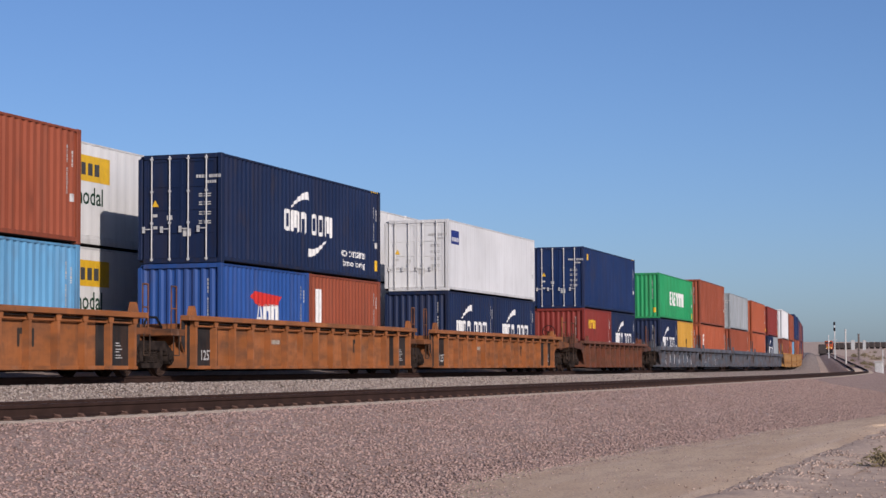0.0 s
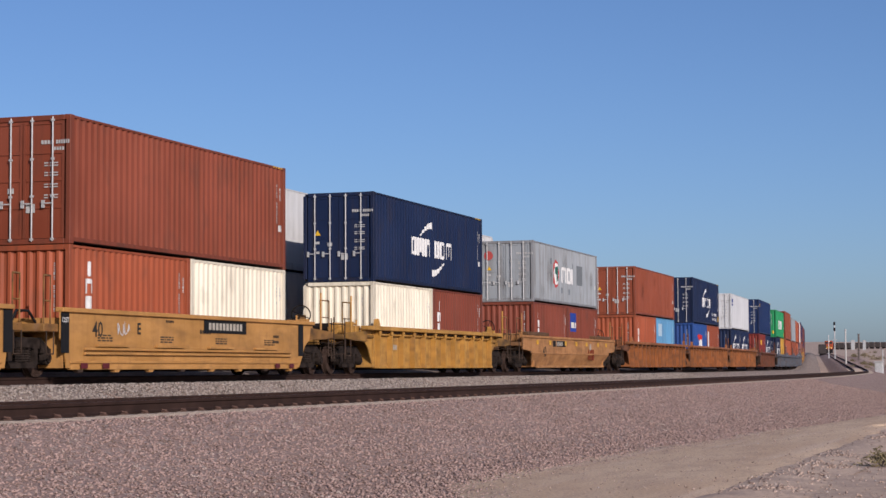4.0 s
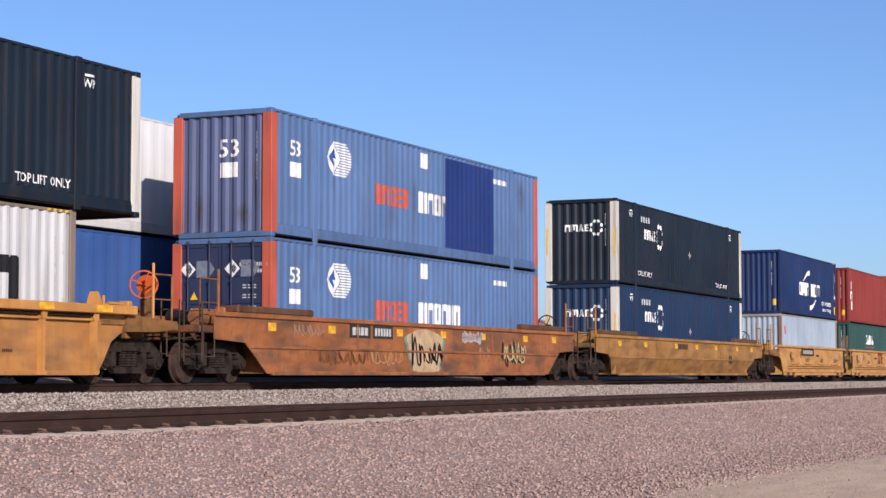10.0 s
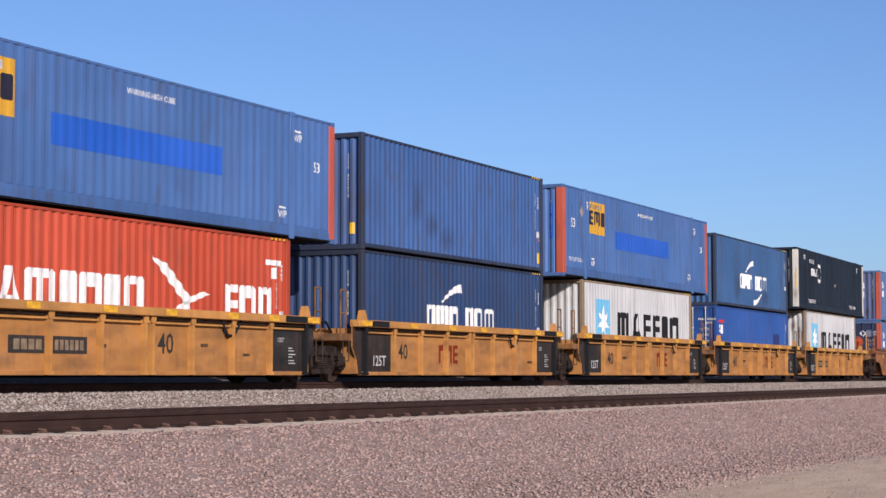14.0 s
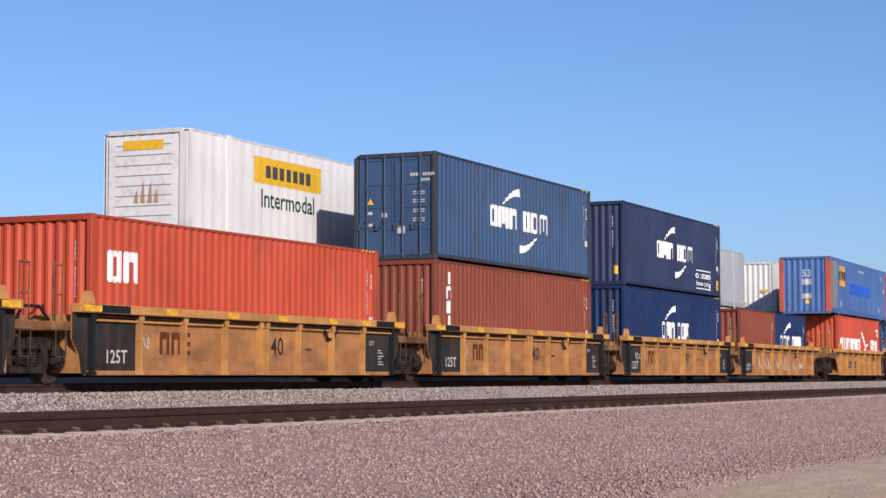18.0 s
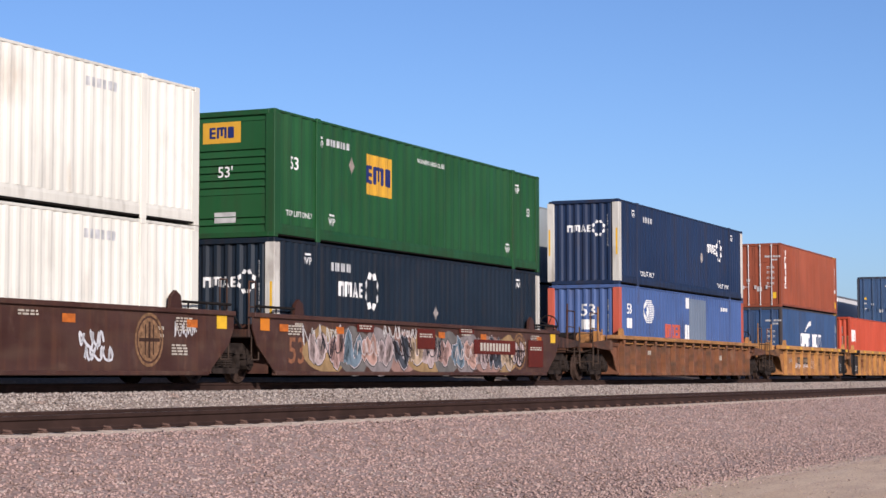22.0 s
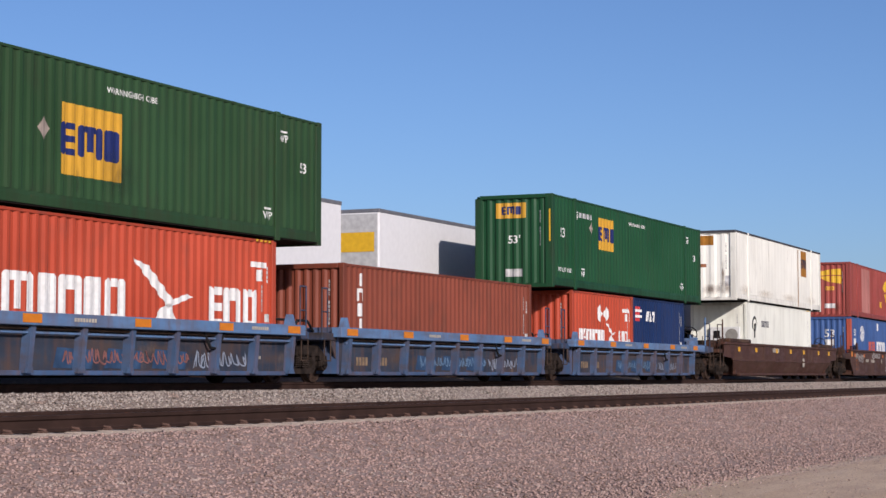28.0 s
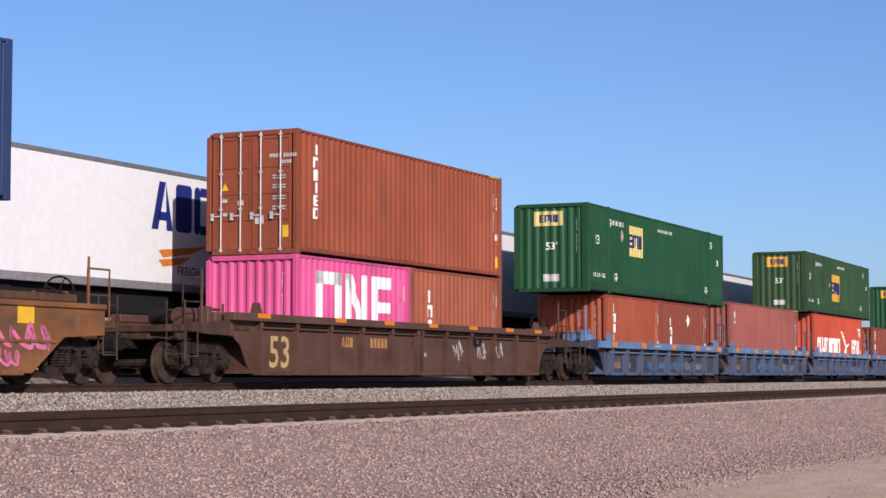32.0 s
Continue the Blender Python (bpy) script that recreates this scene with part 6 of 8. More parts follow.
stack(-45.8, [(BRICK, STD, L40, "orange-red forty-foot container, small white mark", "end", small_name(-4.9, .72, "bn", .55))], [(srgb(146, 72, 50), HC, L40, "brown-red forty-foot high-cube steel container", "end", tiny)])
stack(-61.28, [(DEEP, HC, L40, "deep blue forty-foot container, white crescent name", "end", cm(.49, True, False, k=.78))], [(srgb(164, 82, 56), HC, L40, "orange-brown forty-foot high-cube steel container", "end", tiny)])
stack(-76.4, [(TEAL, STD, L40, "grey-green forty-foot container, white serif name", "end", both(block_name(0, .68, "ovbbivi", .5, WHITE, 1.0), lambda c, L, W, H: mark(c, "red_underline", "side", 0, H * .52, [quad(-1.25, -.02, 1.25, .03)], plain(srgb(210, 60, 50), .6), L, W)))], [(MAROON, HC, L40, "dark red forty-foot container, tall white signs", "end", both(tall_name(3, .5, .46, -5.25), tiny))])
stack(-91.82, [((0.225, 0.275, 0.325), STD, L40, "dusty pale blue-grey forty-foot container", "end", both(small_name(-5.3, .72, "b", .4, plain(srgb(210, 60, 60), .6)), lambda c, L, W, H: painted_field(c, 0.6, H * .5, -2.6, -1.0, 2.4, -.05, paint((0.22, 0.235, 0.26), .2), L, W)), {"frame_color": (0.2, 0.2, 0.2), "wear": .25, "posts": srgb(160, 118, 92)})], [(DEEP, HC, L40, "navy forty-foot container, crescent name, yellow plates", "end", both(cm(.45, True, True, True), tiny))])
stack(-113.2, [(srgb(22, 52, 88), HC, L53, "blue fifty-three-foot container with white corner posts", "end", hexagon_name(), {"posts": RW2})], [(SLATE, HC, L53, "black-green fifty-three-foot container, white corner posts", "end", hexagon_name(), {"posts": RW2})])
# Rear ends darker than the sides: slate paint with some shade mixed into it.
stack(-136.66, [(PACER, HC, L53, "faded blue fifty-three-foot container, red corner posts", "doors", both(arrow_name(None, False), diamond_doors), {"posts": RW, "rear_color": srgb(46, 58, 92), "bars": plain(srgb(52, 62, 92), 0.6)})], [(PACER, HC, L53, "faded blue fifty-three-foot container with dark panel", "end", both(arrow_name(((3.04, 1.45), (-1.68, -1.25, 1.68, 1.3), srgb(28, 56, 124))), worn_end, worn_side(8, (0.08, 0.07, 0.07), 0.36, 10)), {"posts": RW, "rear_color": srgb(92, 104, 142)})])
stack(-158.0, [((0.37, 0.375, 0.37), HC, L40, "pale grey container, black name and blue star square", "end", both(star_name(True), worn_end, lambda c, L, W, H: stains(c, "rear", ((0.9, 0.6, 0.3, 2.0), (0.6, 0.75, 0.4, 0.9), (0.2, 0.8, 0.3, 0.6)), L, W, H)), {"frame_color": srgb(150, 132, 116), "wear": .5})], [(SLATE, HC, L53, "dark fifty-three-foot container, white scrawl and posts", "end", hexagon_name(), {"posts": RW2})])
stack(-173.85, [(BLUE, STD, L40, "blue forty-foot container, small white name, dark patch", "doors", both(block_name(-5.3, .64, "vbi", .36), lambda c, L, W, H: [mark(c, "red_bar", "side", -5.3, H * .76, [quad(-.42, -.06, .4, .06)], plain(srgb(210, 50, 50), .6), L, W), painted_field(c, 3.89, H * .4, -.52, -.9, .52, .6, paint(srgb(34, 52, 110), .2), L, W)]))], [(STEELBLUE, HC, L40, "faded blue forty-foot container, white crescent name", "end", both(cm(.4), worn_side(9, (0.05, 0.045, 0.04), 0.36, 13)), {"frame_color": srgb(54, 66, 88), "wear": .5})])
stack(-189.5, [((0.37, 0.375, 0.37), HC, L40, "pale grey container, black name and blue star square", "end", star_name(), {"frame_color": srgb(158, 136, 108), "wear": .35})], [(srgb(84, 124, 186), HC, L53, "blue container, yellow square sign, brighter blue patch", "end", square_name(-4.82, .7, None, (0.0, 3.0, srgb(40, 104, 214)), srgb(40, 40, 60), False, 1.05), {"posts": RW, "depth": 0.012})])
stack(-205.2, [(srgb(44, 72, 116), HC, L40, "dark blue forty-foot container, big white crescent name", "end", cm(.47, True, False), {"frame_color": srgb(46, 56, 76), "wear": .5})], [(srgb(66, 104, 164), HC, L40, "plain worn blue forty-foot high-cube container", "end", both(tiny, worn_side(14, (0.05, 0.05, 0.055), 0.36, 7)), {"frame_color": srgb(50, 62, 88), "wear": .55})])
stack(-220.97, [(RED_ORANGE, HC, L40, "orange-red forty-foot container, white name and bird", "end", bird_name())], [(srgb(84, 124, 186), HC, L53, "blue container, yellow square, grey worn end panel", "end", both(square_name(-4.82, .7, None, (0.0, 3.0, srgb(40, 104, 214)), srgb(40, 40, 60), False, 1.05), lambda c, L, W, H: painted_field(c, -7.0, H * .5, -.85, -1.25, .85, 1.25, paint(srgb(140, 148, 150), .8), L, W)), {"posts": RW, "depth": 0.012})])
stack(-240.42, pair20((BROWN, "brown twenty-foot steel container, pale front panel", None), (DEEP, "dark blue twenty-foot container, white crescent name", cm(.5, True, False, k=.9))), [])
stack(-255.6, [(DEEP, HC, L40, "deep blue forty-foot container, white crescent name", "end", cm(.5, True, False, k=.75))], [(srgb(44, 60, 98), HC, L40, "navy container, white crescent name and lined box", "end", both(cm(.51, eco=True), tiny, lambda c, L, W, H: mark(c, "white_frame", "side", 3.75, H * .21, [quad(-1.0, .33, 1.05, .37), quad(-1.0, -.37, 1.05, -.33), quad(-1.0, -.33, -.96, .33), quad(1.01, -.33, 1.05, .33)], WHITE, L, W)))])
stack(-271.15, [(BROWN, HC, L40, "brown forty-foot container, tall white name", "end", tall_name(6, .5, .34))], [(srgb(62, 92, 130), HC, L40, "faded blue container, white crescent name, doors", "doors", cm(.51), {"frame_color": srgb(58, 66, 80), "wear": .5, "bars": plain(srgb(70, 92, 118), 0.6, 0, 0.2)})])
stack(-286.72, [(RED_ORANGE, HC, L40, "bright orange-red forty-foot container, small white sign", "end", small_name(-5.0, .66, "on", .62))], [])
stack(-302.21, [(srgb(58, 88, 130), HC, L40, "faded blue container, big white crescent name, doors", "doors", cm(.51, True, False), {"frame_color": srgb(74, 68, 70), "bars": plain(srgb(66, 92, 128), 0.6, 0, 0.2), "wear": .4})], [(RUSTY, HC, L40, "rust-red forty-foot container, tall name, closed doors", "doors", both(tall_name(6, .6, .26), tiny))])
stack(-323.48, [(srgb(80, 108, 164), HC, L53, "faded blue container, red posts, patched side", "end", both(worn_side(10, (0.07, 0.06, 0.055), 0.36, 11), arrow_name(((1.37, 1.45), (-1.2, -1.25, 1.2, 1.25), srgb(118, 132, 150)))), {"posts": RW})], [(srgb(26, 50, 86), HC, L53, "blue fifty-three-foot container with white corner posts", "end", hexagon_name(True), {"posts": RW2})])
stack(-347.04, [(SLATE, HC, L53, "black fifty-three-foot container with white corner posts", "end", hexagon_name(), {"posts": RW2})], [(srgb(30, 90, 44), HC, L53, "smooth green container with a square yellow sign", "ledges", square_name(-2.78, .64, h=1.0), {"wear": .2, "pitch": 0.5})])
stack(-366.33, [(WHITEBOX, HC, L53, "dirty white container, blue name, closed doors", "doors", letter_blue, {"wear": .2, "depth": 0.016, "bars": plain((0.06, 0.055, 0.05), 0.7)})], [(WHITEBOX, HC, L53, "dirty white container, blue name, rust stains", "end", both(letter_blue, worn_side(10, (0.4, 0.27, 0.16), 0.24, 5)), {"wear": .2, "depth": 0.016})])
stack(-386.0, [(srgb(70, 106, 168), HC, L53, "blue container, lined emblem, red corner posts", "end", arrow_name(), {"posts": RW, "depth": 0.018})], [(srgb(176, 80, 70), HC, L53, "brick-red container, yellow sail sign, faded panel", "end", both(sail_name, worn_end, worn_side(8, (0.1, 0.04, 0.03), 0.36, 6)))])
stack(-409.55, [((0.66, 0.665, 0.58), HC, L40, "white refrigerated container with small black emblem", "end", reefer_name, {"wear": .2, "pitch": 1.2, "smooth": True, "end_depth": 0.004})], [((0.68, 0.67, 0.59), HC, L53, "white container with rusty seams and dark roof edge", "end", square_faded, {"wear": .2, "pitch": 0.6, "smooth": True, "end_depth": 0.03, "end_pitch": 0.5})])
stack(-430.9, pair20((RED_ORANGE, "orange-red twenty-foot container, white name and bird", both(bird_name(.46), lambda c, L, W, H: mark(c, "placard", "side", -.4, H * .74, [[(-.28, 0), (0, -.3), (.28, 0), (0, .3)], [(.4, 0), (.68, -.3), (.96, 0), (.68, .3)]], WHITE, L, W))), (DEEP, "dark blue twenty-foot container, striped flag sign", bars_red)), [(DKGREEN, HC, L53, "green container, yellow square sign, white length figures", "end", both(square_name(-2.95, .67, None, None, None, True, 1.05), lambda c, L, W, H: mark(c, "yellow_strip", "rear", W / 2 - .12, H * .66, [quad(-.06, -.5, .06, .5)], YELLOW, L, W)), {"wear": .2})], 0.08)
stack(-446.64, [(BROWN, STD, L40, "brown forty-foot container, tall white name", "end", tall_name(6, .5, .32))], [], 0.08)
stack(-462.08, [(RED_ORANGE, HC, L40, "orange-red forty-foot container, white name and bird", "end", bird_name())], [(srgb(48, 84, 46), HC, L53, "olive-green container, yellow square sign, worn end", "end", both(square_name(-1.05, .48, None, None, None, True, 1.35), worn_end, worn_side(8, (0.03, 0.04, 0.03), 0.36, 8)), {"wear": .3})], 0.08)
stack(-477.65, [(srgb(170, 94, 82), HC, L40, "faded pinkish-brown forty-foot steel container", "end", both(oval_name(-5.3, .78, .5, .26, srgb(220, 216, 206), srgb(60, 90, 60)), tiny))], [], 0.08)
stack(-493.04, pair20((srgb(176, 86, 54), "orange-brown twenty-foot container, tall white name", tall_name(6, .5, .3, -2.2)), (BROWN, "brown twenty-foot container, tall white name", both(tall_name(5, .45, .3, -1.9), lambda c, L, W, H: mark(c, "placard", "side", .3, H * .75, [[(-.2, 0), (0, -.3), (.2, 0), (0, .3)]], WHITE, L, W)))), [(DKGREEN, HC, L53, "green container, pale yellow square sign, placard", "end", square_name(-3.1, .66, srgb(236, 214, 130), None, None, True, 1.05), {"wear": .2})], 0.08)
stack(-514.32, pair20((PINK, "bright pink twenty-foot container, big white signs", pink_name), (srgb(176, 96, 66), "orange-brown twenty-foot container, tall white name", tall_name(4, .5, .34, -1.9))), [(RUSTY, HC, L40, "rust-red forty-foot container, tall name, closed doors", "doors", both(tall_name(6, .6, .26), tiny))])
stack(-539.05, [(PACER, HC, L40, "faded blue forty-foot steel container", "end", None)], [(srgb(50, 78, 130), HC, L53, "dark blue fifty-three-foot steel container", "end", None)])

# ---- the cars under the boxes ----
NUM, INK, RED_INK = plain(srgb(205, 196, 180), 0.7, 0, 0.2), plain((0.03, 0.026, 0.022), 0.7), plain(srgb(140, 52, 30), 0.7, 0, 0.15)


def five_pack(places, style, B, label, color, link, **kw):
    for i, s in enumerate(places):
        ends = ("end" if i == len(places) - 1 else "bogie", "end" if i == 0 else "art")
        opts = dict(kw)
        if callable(opts.get("words")):
            opts["words"] = opts["words"](i)
        if callable(opts.get("dark")):
            opts["dark"] = opts["dark"](i)
        yield well_car(s, style, B, label, color, ends, link, **opts)


yellow_words = [(-5.2, 1.07, "40", 0.36, INK), (-3.2, 1.12, "e", 0.28, INK), (0.4, 1.1, 8, 0.1, INK), (1.87, 1.13, "nne", 0.62, RED_INK), (4.9, 1.05, 7, 0.07, INK), (4.9, 0.9, 7, 0.07, INK), (-1.6, 1.32, 9, 0.06, INK)]
for k, c in enumerate(five_pack((254.5, 239.0, 223.5, 208.0, 192.4), "flat", 6.4, "yellow flat-sided articulated well car", TTX, 1.35, wear=0.3)):
    pass
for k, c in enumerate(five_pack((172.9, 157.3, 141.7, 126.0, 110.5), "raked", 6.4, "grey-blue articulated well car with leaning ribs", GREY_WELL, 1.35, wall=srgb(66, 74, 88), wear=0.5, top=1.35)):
    for n in range(5):
        graffiti(c, -5.0 + n * 2.4, 0.65, 1.9, 0.75, (0.6, 0.6, 0.63), 30 + k * 5 + n, 0.07, 18)
well_car(91.0, "dense", 6.4, "dark rust-brown ribbed well car", srgb(128, 74, 52), ("end", "end"), top=1.4)
dense_words = [(-7.4, 0.85, "53", 0.4, INK), (3.6, 0.85, "nn", 0.4, INK), (-2.8, 0.9, 6, 0.12, NUM)]
for c in five_pack((69.7, 50.3, 30.7), "dense", 8.3, "rusty orange ribbed well car with dark panels", srgb(180, 110, 58), 1.45, dark=lambda i: "front" if i == 2 else True, words=dense_words, wear=0.5):
    pass
well_car(9.1, "trap", 6.4, "yellow-orange smooth-sided well car with tapered ends", srgb(208, 148, 88), ("end", "end"), lean=0.45, bands=True, words=[(-5.2, 0.85, "40", 0.46, INK), (-2.6, 1.2, 9, 0.17, NUM), (3.6, 0.75, "nnb", 0.5, RED_INK), (3.4, 1.1, "bbi", 0.3, NUM)], wear=0.35)
well_car(-10.7, "dense", 6.4, "yellow ribbed well car with handrails", srgb(216, 160, 72), ("end", "end"), words=[(-4.6, 0.85, 6, 0.16, NUM)], wear=0.35)
c = [ob for ob, at, *_ in MOVES if at == 9.1 and ob.name.startswith("well_car")][0]
mark(c, "number_plate", "side", -2.6, 1.2, [quad(-1.15, -0.13, 1.15, 0.13)], BLACK, 0, 2 * 1.45 + 0.002)
for k, c in enumerate(five_pack((-30.15, -45.8, -61.28, -76.4, -91.82), "flat", 6.45, "yellow flat-sided articulated well car with dark red letters", TTX, 1.3, words=lambda i: yellow_words if i in (1, 2, 3) else [w for w in yellow_words if w[2] != "nne"], wear=0.25, top=1.52)):
    graffiti(c, 4.9 if k == 4 else -4.0, 1.1, 0.7, 0.42, (0.5, 0.5, 0.5), 51 + k, 0.022)
    for x in (-6.67, 6.67) if k < 4 else (6.67,):
        mark(c, "black_end_panel", "side", x, 0.93, [quad(-0.18, -0.4, 0.18, 0.5)], BLACK, 0, 2.885)
    if k < 4:
        mark(c, "painted_number", "side", -6.66, 1.25, WORDS["125T"], WHITE, 0, 2.9, 0.11)
    for x in (-5.9, -4.9, 4.9, 5.9):
        mark(c, "lamp_plate", "side", x, 0.25, [quad(-0.16, -0.06, 0.16, 0.06)], plain(srgb(110, 40, 44), 0.6), 0, 2.98)
    if k == 4 or k == 0:
        pu = 1.6 if k == 0 else -1.75
        mark(c, "number_plate", "side", pu, 1.25, [quad(-1.3, -0.17, 1.3, 0.17)], BLACK, 0, 2.886)
        mark(c, "painted_strip", "side", pu, 1.25, row_of(10, 0.15, 0.18, 0.06), NUM, 0, 2.89)
well_car(-113.2, "trap", 8.3, "mustard-brown smooth-sided well car with tapered ends", srgb(184, 132, 62), ("end", "end"), lean=0.45, words=[(-1.0, 1.22, 8, 0.2, INK), (5.6, 0.8, 2, 0.3, INK)], wear=0.5, bands=True)
DULL = plain(srgb(150, 128, 104), 0.8, 0, 0.3)


def number_plate(c, u, v, ink=None):
    """A black painted field with the car's number on it, in two halves beside a rib."""
    for x in (-0.62, 0.62):
        mark(c, "number_field", "side", u + x, v, [quad(-0.56, -0.16, 0.56, 0.16)], plain((0.03, 0.026, 0.024), 0.8, 0, 0.3), 0, c["wall"] + 0.004)
        mark(c, "number_strip", "side", u + x, v, row_of(4 if x < 0 else 6, 0.17 if x < 0 else 0.11, 0.19, 0.045), ink or DULL, 0, c["wall"] + 0.008)


c = well_car(-136.66, "trap", 8.3, "rusty orange well car covered in graffiti", srgb(178, 108, 56), ("end", "end"), wear=0.7, bands=True)
number_plate(c, -3.4, 1.22, FAINT)
# sprayed figure: teal edge, cream filling, dark strokes
for wide, col, lift in ((1.42, srgb(120, 158, 146), 0.004), (1.26, srgb(206, 178, 138), 0.008)):
    edge = [(wide * (0.86 + 0.14 * math.sin(5 * a)) * (1 if abs(math.cos(a)) < 0.7 else 0.92) * math.cos(a) - 0.1 * math.sin(a), (0.56 if wide < 1.4 else 0.52) * math.copysign(abs(math.sin(a)) ** 0.4, math.sin(a))) for a in np.arange(0, 6.28, 0.12)]
    mark(c, "sprayed_figure", "side", -0.3, 0.79, [edge], plain(col, 0.8, 0, 0.3, 3), 0, c["wall"] + lift)
c["wall"] += 0.012
for n, (u, v, w, h, col, wd) in enumerate(((-0.75, 0.76, 0.9, 1.0, srgb(40, 34, 34), 0.07), (0.35, 0.72, 1.1, 0.9, srgb(40, 34, 34), 0.08), (-0.1, 0.62, 0.8, 0.4, srgb(60, 44, 40), 0.05), (-4.9, 0.6, 2.6, 0.5, srgb(140, 92, 60), 0.06), (-2.6, 0.62, 1.9, 0.5, srgb(206, 150, 100), 0.035), (5.6, 0.8, 2.0, 0.9, srgb(60, 56, 50), 0.07), (5.8, 0.8, 1.8, 0.8, srgb(216, 200, 150), 0.05), (2.7, 1.2, 1.4, 0.3, srgb(225, 205, 200), 0.12), (-6.6, 1.2, 1.5, 0.3, srgb(190, 150, 120), 0.03), (3.6, 0.75, 0.9, 0.6, srgb(200, 160, 120), 0.03))):
    graffiti(c, u, v, w, h, col, 70 + n, wd, 22)
ribbed_words = [(-3.88, 0.72, "40", 0.42, INK), (1.81, 0.72, "nne", 0.5, RED_INK), (-2.4, 0.75, 6, 0.09, INK)]
for k, c in enumerate(five_pack((-158.0, -173.85, -189.5, -205.2, -220.97), "ribbed", 6.5, "orange ribbed articulated well car, yellow-marked rail", ORANGE_WELL, 1.35, brake=paint(srgb(226, 100, 40), 0.2), chord=srgb(220, 156, 80), dark=True, bands=True, words=lambda i: ribbed_words if i in (1, 2) else [(-4.1, 0.76, "40", 0.4, INK), (-1.3, 0.72, "nne", 0.5, RED_INK), (4.6, 0.55, 8, 0.07, INK)] if i == 3 else [(0.75, 0.8, "40", 0.42, INK), (-1.4, 0.72, 4, 0.07, INK), (2.2, 0.78, 5, 0.07, INK), (3.9, 0.6, 6, 0.06, INK)], wear=0.34)):
    if k in (0, 4):
        number_plate(c, -3.1, 0.72)
for k, c in enumerate(five_pack((-240.42, -255.6, -271.15, -286.72, -302.21), "ribbed", 6.5, "orange ribbed articulated well car, black end panels", srgb(192, 132, 76), 1.3, chord=srgb(214, 154, 84), dark=True, bands=True, words=lambda i: [(0.75, 0.8, "40", 0.42, INK), (2.2, 0.75, 6, 0.06, INK)] + ([] if i in (0, 4) else [(-3.4, 0.8, "nne", 0.46, plain(srgb(110, 62, 40), 0.8))]), wear=0.36)):
    if k == 4:
        number_plate(c, -2.6, 0.84)
        graffiti(c, -2.9, 0.62, 3.2, 0.3, (0.62, 0.6, 0.58), 191, 0.02)
        graffiti(c, -0.7, 0.7, 1.2, 0.6, (0.55, 0.42, 0.33), 192, 0.02)
        graffiti(c, 5.6, 0.85, 0.9, 0.5, (0.5, 0.5, 0.5), 193, 0.018)
    graffiti(c, -4.9, 0.85, 1.2, 0.35, (0.4, 0.38, 0.36), 91 + k, 0.022)
    if k == 0:
        graffiti(c, -2.6, 0.72, 2.6, 0.85, (0.6, 0.59, 0.57), 97, 0.03, 18)
        graffiti(c, 0.6, 0.66, 2.4, 0.75, (0.6, 0.59, 0.57), 98, 0.03, 18)
        graffiti(c, 3.6, 0.6, 2.2, 0.5, (0.6, 0.59, 0.57), 99, 0.028, 18)
well_car(-323.48, "dense", 8.3, "rust-brown ribbed well car, faded paint", srgb(136, 86, 58), ("end", "end"), chord=srgb(196, 138, 74), rib_color=srgb(150, 98, 64), words=[(-4.6, 0.95, 8, 0.16, NUM), (4.2, 0.85, 4, 0.2, NUM)], wear=0.7)
brown_words = [(-7.3, 0.72, "53", 0.6, plain(srgb(150, 102, 76), 0.8, 0, 0.3)), (-4.3, 0.95, 6, 0.16, NUM), (-2.6, 0.95, 8, 0.16, NUM), (0.2, 0.96, 2, 0.2, NUM), (6.4, 1.1, 6, 0.07, NUM), (6.4, 0.95, 6, 0.07, NUM), (-7.2, 1.3, 5, 0.09, NUM), (-6.4, 1.15, 5, 0.06, NUM)]
